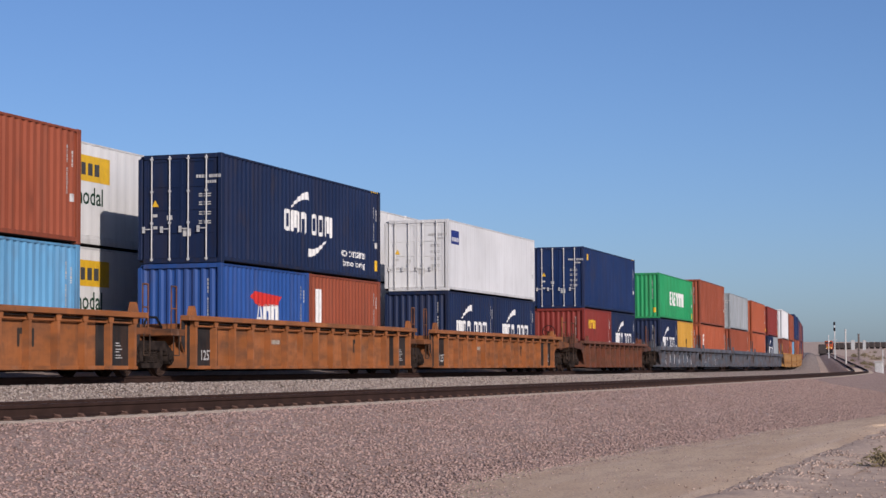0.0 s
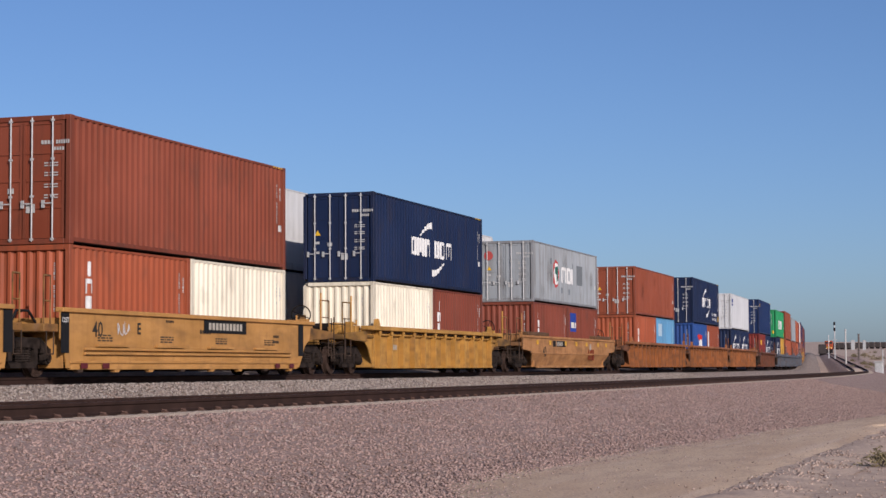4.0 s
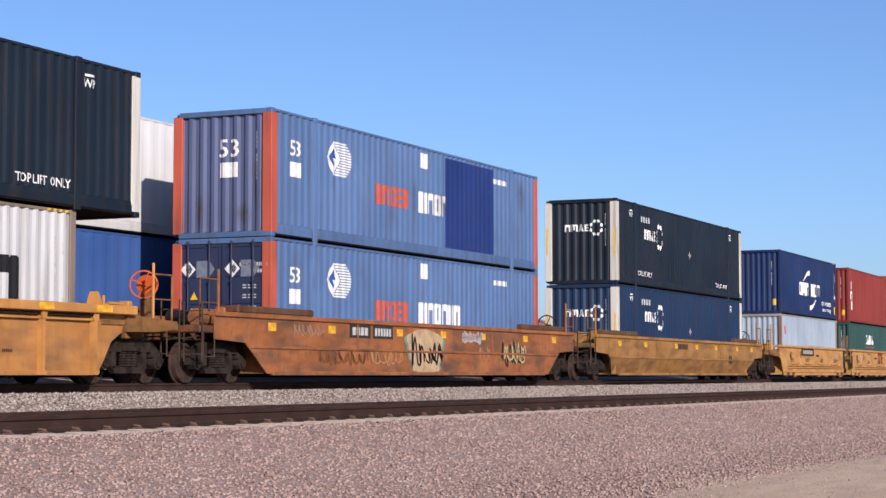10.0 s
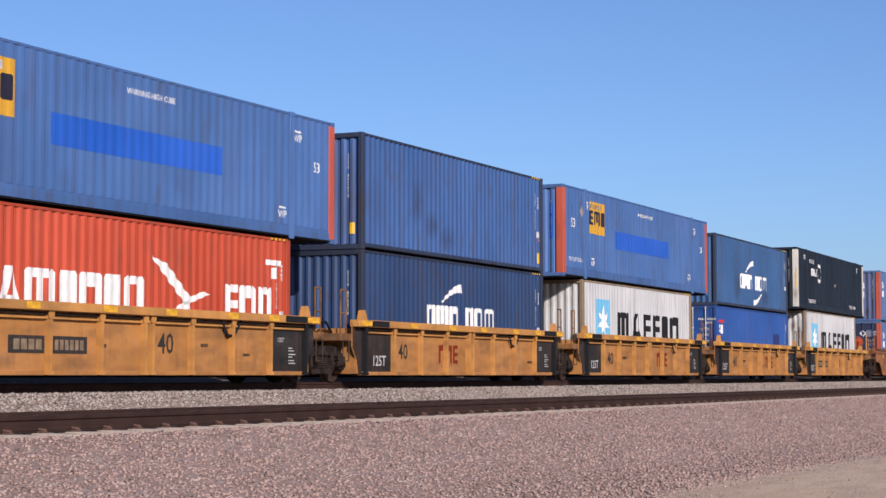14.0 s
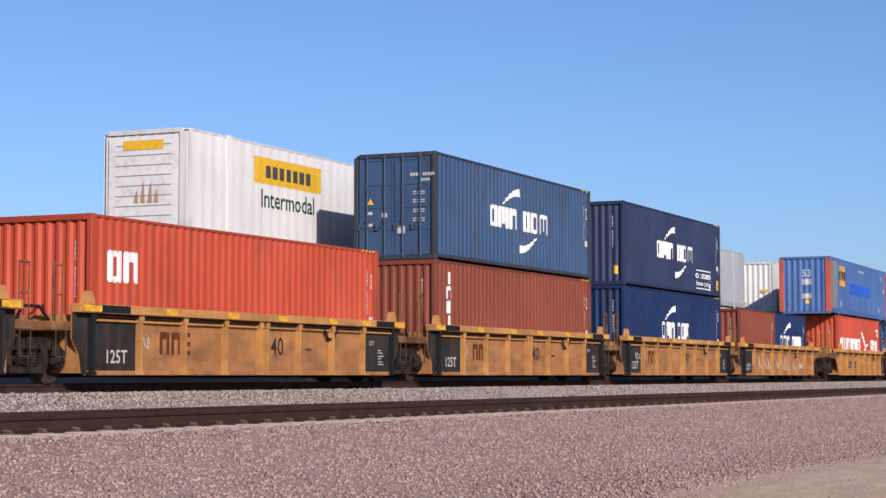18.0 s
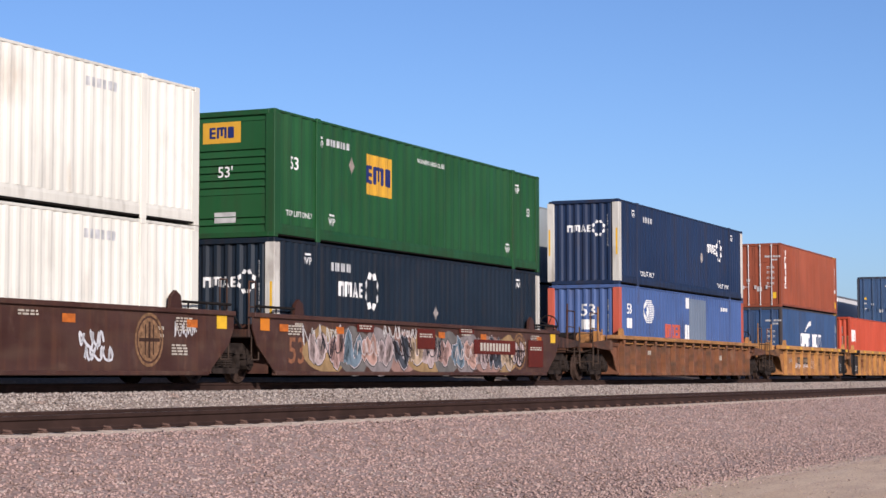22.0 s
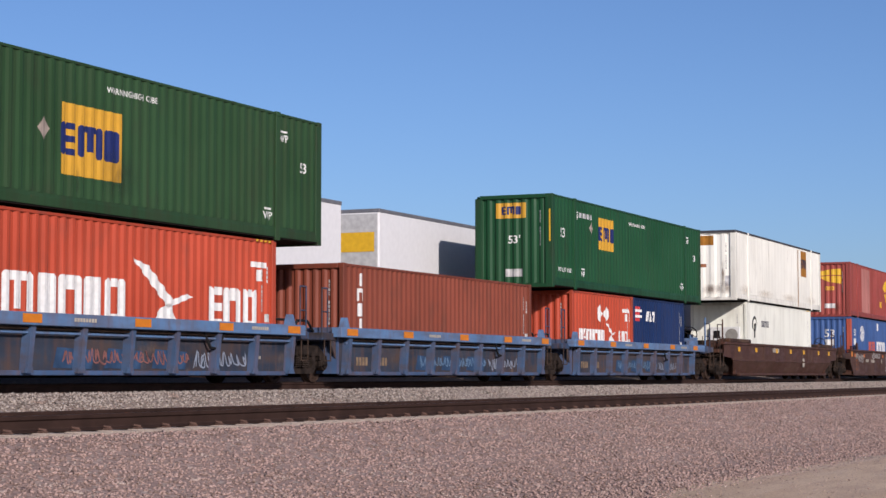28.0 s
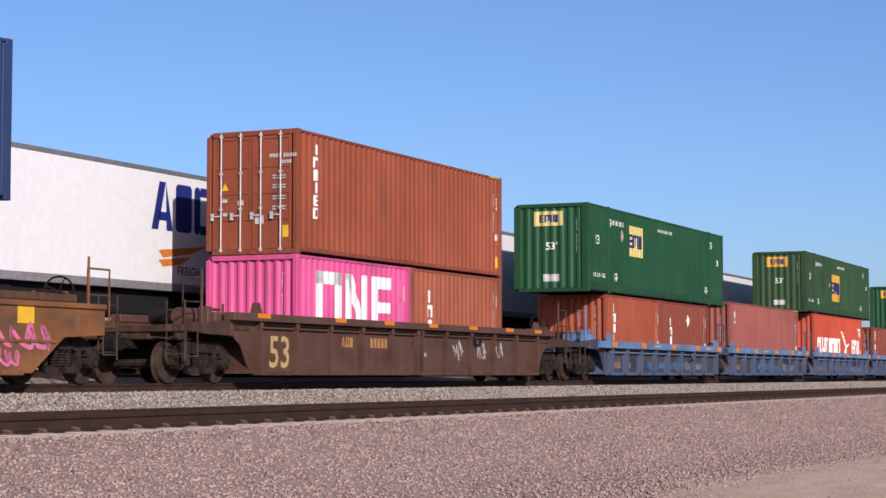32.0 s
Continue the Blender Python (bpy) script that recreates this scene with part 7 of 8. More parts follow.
for k, c in enumerate(five_pack((-347.04, -366.33, -386.0), "deep", 8.3, "brown flat-sided articulated well car with graffiti", BROWN_WELL, 1.45, words=brown_words, wear=0.3, top=1.52)):
    for x in (-7.9, -5.2, 0.6, 3.4, 7.6):
        mark(c, "orange_reflector", "side", x, 1.22, [quad(-0.2, -0.08, 0.2, 0.08)], plain(srgb(206, 112, 36), 0.6, 0, 0.3), 0, 2.9)
    for pu, pv, pl in ((-7.4, 1.25, 4), (-5.6, 1.2, 3), (7.15, 0.75, 4), (2.2, 1.3, 2), (7.3, 1.3, 5)):
        small_print(c, pu, pv, pl, 0.6, 2.9, NUM)
    graffiti(c, -6.2, 1.1, 1.8, 0.6, (0.4, 0.39, 0.38), 110 + k, 0.026)
    if k == 1:
        graffiti(c, 4.1, 0.85, 0.9, 0.45, (0.45, 0.45, 0.46), 121, 0.06)
        graffiti(c, 4.3, 0.58, 1.1, 0.4, (0.45, 0.45, 0.46), 122, 0.05)
    if k == 2:
        # rounded letters in white outline
        for n in range(5):
            ring = [(0.25 * math.cos(a) * (1 + 0.14 * math.sin(2 * a + n)), 0.46 * math.sin(a) * (1 + 0.1 * math.cos(3 * a + 2 * n))) for a in np.arange(0, 6.2, 0.4)]
            band = [[p, q, (q[0] * 0.84, q[1] * 0.92), (p[0] * 0.84, p[1] * 0.92)] for p, q in zip(ring, ring[1:] + ring[:1])]
            mark(c, "graffiti", "side", 1.75 + n * 0.44, 0.85, band, plain((0.46, 0.45, 0.43), 0.8, 0, 0.2), 0, c["wall"] + 0.004)
        graffiti(c, 2.65, 0.85, 2.0, 0.6, (0.4, 0.39, 0.38), 120 + k, 0.026)
    graffiti(c, 7.35, 1.1, 0.9, 0.4, (0.42, 0.42, 0.42), 124 + k, 0.026)
    gold = plain((0.15, 0.085, 0.045), 0.8, 0, 0.5, 9)
    disc = [[(r1 * math.cos(a), r1 * 1.08 * math.sin(a)), (r1 * math.cos(a + 0.35), r1 * 1.08 * math.sin(a + 0.35)), (r0 * math.cos(a + 0.35), r0 * 1.08 * math.sin(a + 0.35)), (r0 * math.cos(a), r0 * 1.08 * math.sin(a))] for r0, r1 in ((0.44, 0.5), (0.0, 0.4)) for a in np.arange(0, 6.28, 0.35)]
    mark(c, "worn_emblem", "side", 6.05, 0.86, disc, gold, 0, 2.892, 1.0, "worn round emblem in dull gold")
    mark(c, "emblem_cross", "side", 6.05, 0.86, [quad(-0.36, -0.035, 0.36, 0.035), quad(-0.035, -0.36, 0.035, 0.36), quad(-0.16, -0.3, -0.12, 0.3), quad(0.12, -0.3, 0.16, 0.3)], plain((0.04, 0.022, 0.016), 0.8), 0, 2.9)
    for ks in (-1, 1):
        put("deck_pipe", shared(("deck_pipe",), lambda bm: [rod(bm, (-0.9, 0, 0), (0.95, 0, 0), 0.03, 6)] + [rod(bm, (q, 0, -0.13), (q, 0, 0), 0.022, 6) for q in (-0.7, 0.0, 0.7)]), STEEL, c, pose(ks * 8.2, -1.42, 1.66))
        put("yellow_plate", polys_mesh(("yellow_end_plate",), [quad(-0.2, -0.14, 0.2, 0.14)]), YELLOW if ks > 0 else ORANGE_MARK, c, place_mark("side", ks * 8.75, 1.28, 0, 2.9))
    graffiti(c, -1.6, 1.24, 2.6, 0.4, (0.42, 0.4, 0.38), 130 + k, 0.03)
    for x in (-7.2, 7.0):
        put("guide_post", shared(("guide_post",), lambda bm: prism(bm, [(-0.22, 1.5), (0.22, 1.5), (0.16, 1.78), (-0.02, 1.88), (-0.18, 1.76)], -1.46, -1.38)), paint(BROWN_WELL, 0.3), c, pose(x, 0, 0))
    if k == 0:
        # painted mural along the whole side
        rng = random.Random(5)
        tones = (srgb(206, 184, 178), srgb(84, 88, 96), srgb(204, 164, 148), srgb(196, 160, 150), srgb(206, 180, 150), srgb(188, 168, 164), srgb(128, 146, 158))
        inks = (srgb(30, 30, 34), srgb(222, 206, 204), srgb(52, 48, 52), srgb(60, 52, 44))
        wall = 2.886
        for n in range(9):
            # ground colour behind the shapes
            w, q = rng.uniform(0.8, 1.1), rng.uniform(0, 6)
            blob = [(w * (1 + 0.16 * math.sin(3 * a + q)) * math.cos(a), 0.56 * (1 + 0.1 * math.cos(4 * a + q)) * math.sin(a)) for a in np.arange(0, 6.28, 0.25)]
            mark(c, "mural_ground", "side", -5.9 + n * 1.38, 0.74, [blob], plain((srgb(170, 140, 100), srgb(120, 116, 112), srgb(150, 140, 138), srgb(168, 134, 122))[n % 4], 0.8, 0, 0.3, 3), 0, wall + 0.001 * (n % 3))
        for n in range(15):
            # fat rounded strokes: dark rim, pale rim, filling
            cx, hh = -6.3 + n * 0.88, rng.uniform(0.86, 1.0)
            for layer, (col, wd) in enumerate(((inks[0] if n % 3 else inks[3], 0.32), (inks[1], 0.27), (tones[(n * 3) % 7], 0.22))):
                bm = bmesh.new()
                squiggle(bm, random.Random(300 + n), 0.85, hh, 9, wd)
                part("mural_figure", bm, plain(col, 0.75, 0, 0.3, 4), c, "", place_mark("side", cx, 0.77, 0, wall + 0.005 + 0.003 * layer + 0.0008 * (n % 3)))
        c["wall"] = 2.902
        for n in range(7):
            graffiti(c, -5.6 + n * 1.9, 0.8 + rng.uniform(-0.1, 0.1), 1.3, rng.uniform(0.5, 0.8), (srgb(40, 44, 54), srgb(222, 206, 200), srgb(50, 42, 42))[n % 3], 140 + n, 0.03, 9)
        mark(c, "maroon_plate", "side", 4.2, 0.95, [quad(-1.5, -0.2, 1.5, 0.2)], plain(srgb(104, 44, 36), 0.7), 0, 2.93)
        mark(c, "painted_strip", "side", 4.2, 0.95, row_of(10, 0.15, 0.22, 0.07), NUM, 0, 2.938)
        for pu, pv, pw, ph in ((-3.9, 1.3, 0.45, 0.09), (-0.4, 1.1, 0.55, 0.26), (7.3, 0.8, 0.6, 0.4), (2.2, 1.36, 0.5, 0.07)):
            mark(c, "maroon_plate", "side", pu, pv, [quad(-pw, -ph, pw, ph)], plain(srgb(104, 44, 36), 0.7), 0, 2.93)
            small_print(c, pu, pv + ph * 0.4, 2, pw * 1.5, 2.938, NUM)
well_car(-409.55, "trap", 8.3, "dark brown well car with tapered ends", srgb(78, 45, 34), ("end", "end"), lean=0.45, words=[(-2.0, 1.25, 8, 0.18, NUM), (3.4, 0.75, "bi", 0.4, NUM)], wear=0.35, bands=True)
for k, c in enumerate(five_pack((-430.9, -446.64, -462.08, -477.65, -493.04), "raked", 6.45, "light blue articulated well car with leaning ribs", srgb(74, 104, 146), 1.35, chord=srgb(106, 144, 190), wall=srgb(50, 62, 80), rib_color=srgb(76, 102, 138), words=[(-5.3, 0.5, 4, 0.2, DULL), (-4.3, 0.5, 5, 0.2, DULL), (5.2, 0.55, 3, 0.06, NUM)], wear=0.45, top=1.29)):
    for n in range(3):
        mark(c, "blue_patch", "side", -1.62 + n * 1.62, 0.5, [[(-0.62, -0.2), (0.6, -0.22), (0.66, 0.14), (-0.5, 0.18)]], plain(srgb(62, 88, 122), 0.8, 0, 0.3, 3), 0, c["wall"] + 0.002)
    for x in (-6.3, -3.2, 0.3, 3.4, 6.3):
        mark(c, "orange_reflector", "side", x, 1.18, [quad(-0.28, -0.08, 0.28, 0.08)], ORANGE_MARK, 0, 3.15)
    for x in (-1.6, 4.8):
        mark(c, "painted_strip", "side", x, 1.18, row_of(8, 0.07, 0.07, 0.02), NUM, 0, 3.15)
    graffiti(c, 0.2, 0.52, 4.4, 0.34, srgb(116, 146, 178) if k != 2 else srgb(160, 110, 104), 170 + k, 0.03)
    graffiti(c, 3.6, 0.5, 2.2, 0.42, srgb(168, 178, 196), 175 + k, 0.03)
c = well_car(-514.32, "ribbed", 8.3, "dark brown ribbed well car, cream figures", srgb(92, 62, 50), ("end", "end"), words=[(-7.17, 0.68, "53", 0.72, plain(srgb(206, 172, 120), 0.7)), (-3.9, 0.95, "vob", 0.24, plain(srgb(190, 140, 90), 0.7)), (-2.2, 0.95, 5, 0.24, plain(srgb(190, 140, 90), 0.7)), (0.4, 0.7, 5, 0.1, NUM)], wear=0.3)
for x in (-8.2, -4.6, -2.0, 0.6, 3.2, 5.8, 8.0):
    mark(c, "orange_reflector", "side", x, 1.45, [quad(-0.28, -0.05, 0.28, 0.05)], ORANGE_MARK, 0, 3.15)
for k, x in enumerate((2.6, 4.2, 5.4)):
    graffiti(c, x, 0.85, 0.9, 0.6, (0.4, 0.39, 0.37), 190 + k, 0.028)
c = well_car(-539.0, "trap", 8.3, "rusty yellow well car with pink and dark graffiti", srgb(152, 98, 50), ("end", "end"), wear=0.8)
for n, (u, v, w, h, col, wd) in enumerate(((8.2, 0.85, 1.8, 0.7, srgb(232, 130, 170), 0.09), (7.4, 0.5, 1.5, 0.4, srgb(232, 130, 170), 0.06), (5.8, 0.8, 3.0, 0.8, srgb(70, 46, 30), 0.08), (2.5, 0.8, 3.0, 0.8, srgb(206, 170, 110), 0.12))):
    graffiti(c, u, v, w, h, col, 200 + n, wd, 20)
mark(c, "yellow_reflector", "side", 8.3, 1.25, [quad(-0.24, -0.16, 0.24, 0.16)], YELLOW, 0, 2.9)


# ---- the oncoming train on the far track ----
FAR_Z = 0.30


def far_sign(u, v=0.7, dark=srgb(30, 70, 50)):
    """Yellow name board and one lettered word under it."""
    def deco(c, L, W, H):
        mark(c, "yellow_board", "side", u, H * v + 0.1, [quad(-1.9, -0.32, 1.9, 0.4)], YELLOW, L, W)
        mark(c, "painted_strip", "side", u, H * v + 0.12, row_of(7, 0.26, 0.34, 0.12), plain((0.05, 0.05, 0.05), 0.7), L, W + 0.008)
        mark(c, "painted_word", "side", u, H * v - 0.62, WORDS["Intermodal"], plain(dark, 0.7), L, W, 0.5)
        for k in range(2):
            mark(c, "yellow_plate", "rear", -0.6 + (k % 2) * 1.2, H * (0.2 + 0.24 * k), [quad(-0.2, -0.08, 0.2, 0.08)], YELLOW, L, W)
    return deco


def violet_sign(c, L, W, H):
    mark(c, "violet_board", "side", -4.9, H * 0.55, [quad(-1.3, -0.6, 1.3, 0.5)], plain(srgb(74, 50, 140), 0.6), L, W)
    mark(c, "painted_strip", "side", -5.4, H * 0.53, row_of(4, 0.26, 0.34, 0.06), WHITE, L, W + 0.008)
    mark(c, "painted_strip", "side", -4.4, H * 0.53, row_of(2, 0.2, 0.34, 0.06), plain(srgb(236, 110, 50), 0.6), L, W + 0.008)
    mark(c, "violet_board", "rear", 0.0, H * 0.84, [quad(-1.0, -0.24, 1.0, 0.24)], plain(srgb(74, 50, 140), 0.6), L, W)
    mark(c, "painted_strip", "rear", -0.5, H * 0.84, row_of(5, 0.12, 0.2, 0.04), WHITE, L + 0.01, W)
    mark(c, "painted_word", "rear", 0.4, H * 0.83, WORDS["MultiModal"], WHITE, L + 0.01, W, 0.16)
    for k in range(5):
        mark(c, "door_seam", "rear", 0, H * (0.12 + 0.13 * k), [quad(-1.1, -0.03, 1.1, 0.03)], plain((0.1, 0.1, 0.11), 0.7), L, W)


def louvres(c, L, W, H):
    mark(c, "slatted_end", "rear", 0, H * 0.5, [quad(-1.06, -1.28, 1.06, 1.28)], paint(FW, 0.3), L + 0.02, W)
    mark(c, "rust_streak", "rear", 0.1, H * 0.45, [[(-0.1 + q, -0.3), (0.05 + q, -0.32), (0.02 + q, 0.34 - abs(q)), (-0.03 + q, 0.28 - abs(q))] for q in (-0.3, -0.1, 0.12, 0.3)], plain((0.3, 0.2, 0.14), 0.9), L + 0.03, W)
    for k in range(9):
        mark(c, "louvre", "rear", 0, H * (0.14 + 0.09 * k), [quad(-0.85, -0.012, 0.85, 0.012)], plain((0.22, 0.21, 0.2), 0.7), L + 0.04, W)


def far_box(s, level, color, label, deco=None, L=L53, rear="end", wear=0.12):
    z = FAR_Z + DECK + level * (HC + 0.008)
    s *= 0.97
    W = 2.59 if L > 15 else 2.438
    c = container(s, z, L, HC, color, label, rear, group="containers on the oncoming train", lat=FAR_LAT, train=2, wear=wear, bare=True, pitch=0.5)
    if deco:
        deco(c, L, W, HC)


def far_well(s, B=8.3):
    well_car(s * 0.97, "deep", B, "brown well car of the oncoming train", srgb(96, 62, 46), ("end", "end"), group="cars of the oncoming train", train=2, lat=FAR_LAT, z=FAR_Z, wear=0.5)


FW = (0.53, 0.525, 0.505)
SLATTED = "white container, yellow board and slatted end"


def slatted_sign(u):
    def deco(c, L, W, H):
        far_sign(u)(c, L, W, H)
        louvres(c, L, W, H)
        mark(c, "yellow_board", "rear", 0.0, H * 0.86, [quad(-0.6, -0.12, 0.6, 0.12)], YELLOW, L + 0.05, W)
    return deco


JB = "white fifty-three-foot container, yellow board and lettering"
for s, lo, up in (
        (50.0, (FW, JB, far_sign(-3.67)), (FW, JB, far_sign(-3.67))), (68.5, (FW, JB, far_sign(-3.4)), (FW, JB, far_sign(-3.4))),
        (93.0, (srgb(236, 116, 44), "orange fifty-three-foot freight container", None), (FW, SLATTED, slatted_sign(-3.6))), (114.0, (FW, JB, far_sign(-4.0)), (FW, SLATTED, slatted_sign(-4.0))),
        (132.0, (FW, JB, far_sign(3.9)), (FW, JB, far_sign(3.9))), (150.0, (FW, JB, far_sign(-1.0)), (FW, JB, far_sign(-1.0))), (171.7, (FW, JB, far_sign(-3.6)), (FW, "plain white freight container", None)),
        (191.0, (FW, JB, far_sign(-4.4)), None), (214.3, (srgb(70, 108, 178), "blue fifty-three-foot freight container", None), (FW, SLATTED, slatted_sign(-3.0))),
        (232.5, (FW, JB, far_sign(3.9)), None), (280.0, None, None), (300.1, (FW, JB, far_sign(3.9)), (FW, JB, far_sign(3.9))), (319.8, (FW, JB, far_sign(3.9)), (srgb(236, 134, 58), "orange container with slatted end", louvres)),
        (364.4, (FW, JB, far_sign(-1.2)), (FW, SLATTED, slatted_sign(-2.8))),
        (384.1, (FW, JB, far_sign(-4)), (FW, JB, far_sign(-5.2))), (403.9, (FW, JB, far_sign(-4)), (srgb(196, 200, 204), "light grey container with violet boards", violet_sign)), (428.0, (FW, JB, far_sign(-4)), (FW, JB, far_sign(-4))),
        (447.0, (srgb(166, 173, 172), "grey-green ribbed freight container", None), (srgb(168, 175, 174), "grey-green ribbed freight container", None)),
        ):
    for level, b in ((0, lo), (1, up)):
        if b:
            far_box(s, level, b[0], b[1], b[2])
    far_well(s)


def trailer(s0, s1, label, deco=None):
    """A road trailer from s0 to s1 on a flat car."""
    L, W, H = (s1 - s0) * 0.97, 2.59, 2.95
    t = thing("semi_trailer", label, "trailer", "trailers on the oncoming train", (s0 + s1) / 2 * 0.97, FAR_LAT, FAR_Z + 0.85, 2)
    wh = plain((0.6, 0.6, 0.6), 0.45, 0, 0.04)
    part("body", box(bmesh.new(), -L / 2, L / 2, -W / 2, W / 2, 1.15, 1.15 + H, 0.03), wh, t)
    part("roof_rail", box(bmesh.new(), -L / 2 - 0.01, L / 2 + 0.01, -W / 2 - 0.012, W / 2 + 0.012, 1.05 + H, 1.17 + H, 0.01), plain((0.2, 0.2, 0.21), 0.5, 0.5), t)
    part("floor_rail", box(bmesh.new(), -L / 2, L / 2, -W / 2 - 0.012, W / 2 + 0.012, 1.1, 1.3, 0.01), plain(srgb(190, 192, 194), 0.4, 0.5), t)
    # Black block added below the floor in place of the deep shade there.
    part("underframe", box(bmesh.new(), -L / 2 + 0.2, L / 2 - 0.6, -1.05, 1.05, 0.5, 1.1, 0.02), BLACK, t)
    part("door_frame", box(bmesh.new(), -L / 2 - 0.03, -L / 2, -W / 2 + 0.05, W / 2 - 0.05, 1.25, 1.02 + H, 0.01), plain(srgb(214, 214, 212), 0.5), t)
    for x in (-L / 2 + 1.0, -L / 2 + 2.2):
        part("wheel_pair", rod(bmesh.new(), (0, -1.2, 0.5), (0, 1.2, 0.5), 0.5, 20), BLACK, t, "", pose(x, 0, 0))
    for y in (-0.8, 0.8):
        part("landing_leg", rod(bmesh.new(), (L / 2 - 2.2, y, 0.0), (L / 2 - 2.2, y, 1.15), 0.07, 8), GALV, t)
    for i in range(2):
        part("marker", box(bmesh.new(), -L / 2 + 0.6 + i * (L - 2), -L / 2 + 0.75 + i * (L - 2), -W / 2 - 0.02, -W / 2, 1.2, 1.25), plain(srgb(170, 40, 50), 0.5), t)
    if deco:
        deco(t, L, W)


def flat_car(s, half):
    f = thing("flat_car", "long dark steel flat car", "rail car", "cars of the oncoming train", s * 0.97, FAR_LAT, FAR_Z, 2)
    pa = paint(srgb(96, 62, 46), 0.5)
    part("deck", box(bmesh.new(), -half, half, -1.4, 1.4, 0.7, 0.85, 0.02), pa, f)
    part("centre_sill", box(bmesh.new(), -half + 2, half - 2, -0.35, 0.35, 0.2, 0.7, 0.02), pa, f)
    for k in (-1, 1):
        bogie(f, k * (half - 2), True)
        put("coupler", shared(("coupler",), coupler_mesh), STEEL, f, pose(k * (half - 0.8), 0, 0, 0, 0, 0 if k > 0 else 180))


def freight_name(u, code, h, color, bar=None, word=None):
    def deco(t, L, W):
        mark(t, "painted_name", "side", u, 3.2, signs(code, h, 0.1), plain(color, 0.6), L, W + 0.004)
        if bar:
            mark(t, "orange_wing", "side", u + 0.1, 2.2, [[(-1.2, -0.1), (1.1, 0.12), (0.3, -0.12), (-1.0, -0.28)], [(-1.2, -0.34), (0.3, -0.2), (-0.2, -0.42), (-1.0, -0.5)]], plain(srgb(236, 140, 60), 0.6), L, W + 0.004)
        if word:
            mark(t, "painted_word", "side", u + 0.4, 1.62, WORDS[word], plain(srgb(90, 90, 96), 0.7), L, W + 0.004, 0.24)
    return deco


def orange_board(t, L, W):
    mark(t, "orange_board", "side", 2.1, 3.0, [quad(-1.75, -0.5, 1.75, 0.5)], plain(srgb(240, 150, 50), 0.6), L, W + 0.004)
    mark(t, "painted_strip", "side", 2.1, 3.0, row_of(6, 0.34, 0.5, 0.12), plain((0.05, 0.05, 0.05), 0.7), L, W + 0.012)


DKBLUE = srgb(40, 50, 130)
WT = "white road trailer riding on a flat car"


def parcel_name(t, L, W):
    mark(t, "painted_name", "side", -4.2, 2.75, signs("beo", 1.4, 0.08), plain(srgb(66, 44, 130), 0.6), L, W + 0.004)
    mark(t, "painted_name", "side", -1.9, 2.75, signs("en", 1.5, 0.08), plain(srgb(232, 92, 40), 0.6), L, W + 0.004)
    mark(t, "painted_word", "side", -1.3, 1.65, WORDS["Ground"], plain(srgb(110, 110, 116), 0.7), L, W + 0.004, 0.42)


trailer(464.0, 480.1, "white road trailer, violet and orange name", parcel_name)
def violet_board(t, L, W):
    mark(t, "violet_board", "side", -L / 2 + 1.5, 2.4, [quad(-1.25, -0.45, 1.25, 0.45)], plain(srgb(60, 44, 124), 0.6), L, W + 0.004)
    mark(t, "painted_strip", "side", -L / 2 + 1.3, 2.4, row_of(5, 0.24, 0.42, 0.08), WHITE, L, W + 0.012)


def yellow_board(t, L, W):
    mark(t, "yellow_board", "side", 5.0, 3.2, [quad(-1.5, -0.35, 1.5, 0.35)], YELLOW, L, W + 0.004)
    mark(t, "painted_strip", "side", 5.0, 3.2, row_of(7, 0.24, 0.34, 0.1), plain((0.05, 0.05, 0.05), 0.7), L, W + 0.012)
    mark(t, "yellow_board", "rear", 0.2, 3.1, [quad(-0.95, -0.3, 0.95, 0.3)], YELLOW, L + 0.06, W)
    mark(t, "painted_word", "side", 5.0, 2.5, WORDS["Intermodal"], plain(srgb(30, 70, 50), 0.7), L, W + 0.004, 0.5)


trailer(486.6, 503.4, "light grey road trailer with a violet board", violet_board)
trailer(508.0, 522.5, WT)
trailer(523.6, 539.8, WT)
trailer(542.4, 558.8, "white road trailer with a yellow board", yellow_board)
trailer(559.8, 565.4, WT, freight_name(0.2, "vbo", 0.9, DKBLUE))
trailer(566.0, 572.8, WT, freight_name(-0.5, "vbo", 1.1, DKBLUE, True))
trailer(573.3, 581.8, "white road trailer with an orange name board", orange_board)
trailer(582.4, 590.9, WT, freight_name(-1.6, "vbo", 1.2, DKBLUE, True, "FREIGHT"))
trailer(591.6, 606.2, WT, freight_name(2.0, "vbo", 1.2, DKBLUE, True, "FREIGHT"))
trailer(607.0, 620.3, WT)
trailer(620.9, 636.5, "white road trailer with a yellow board", yellow_board)
trailer(637.2, 652.2, WT)
trailer(652.9, 668.5, "white road trailer with a yellow board", yellow_board)
for a, b in ((462.5, 482.5), (485.0, 505.0), (506, 540.5), (541.5, 559.2), (559.5, 582.0), (582.3, 606.4), (606.6, 637.0), (637.2, 669.0)):
    flat_car((a + b) / 2, (b - a) / 2)


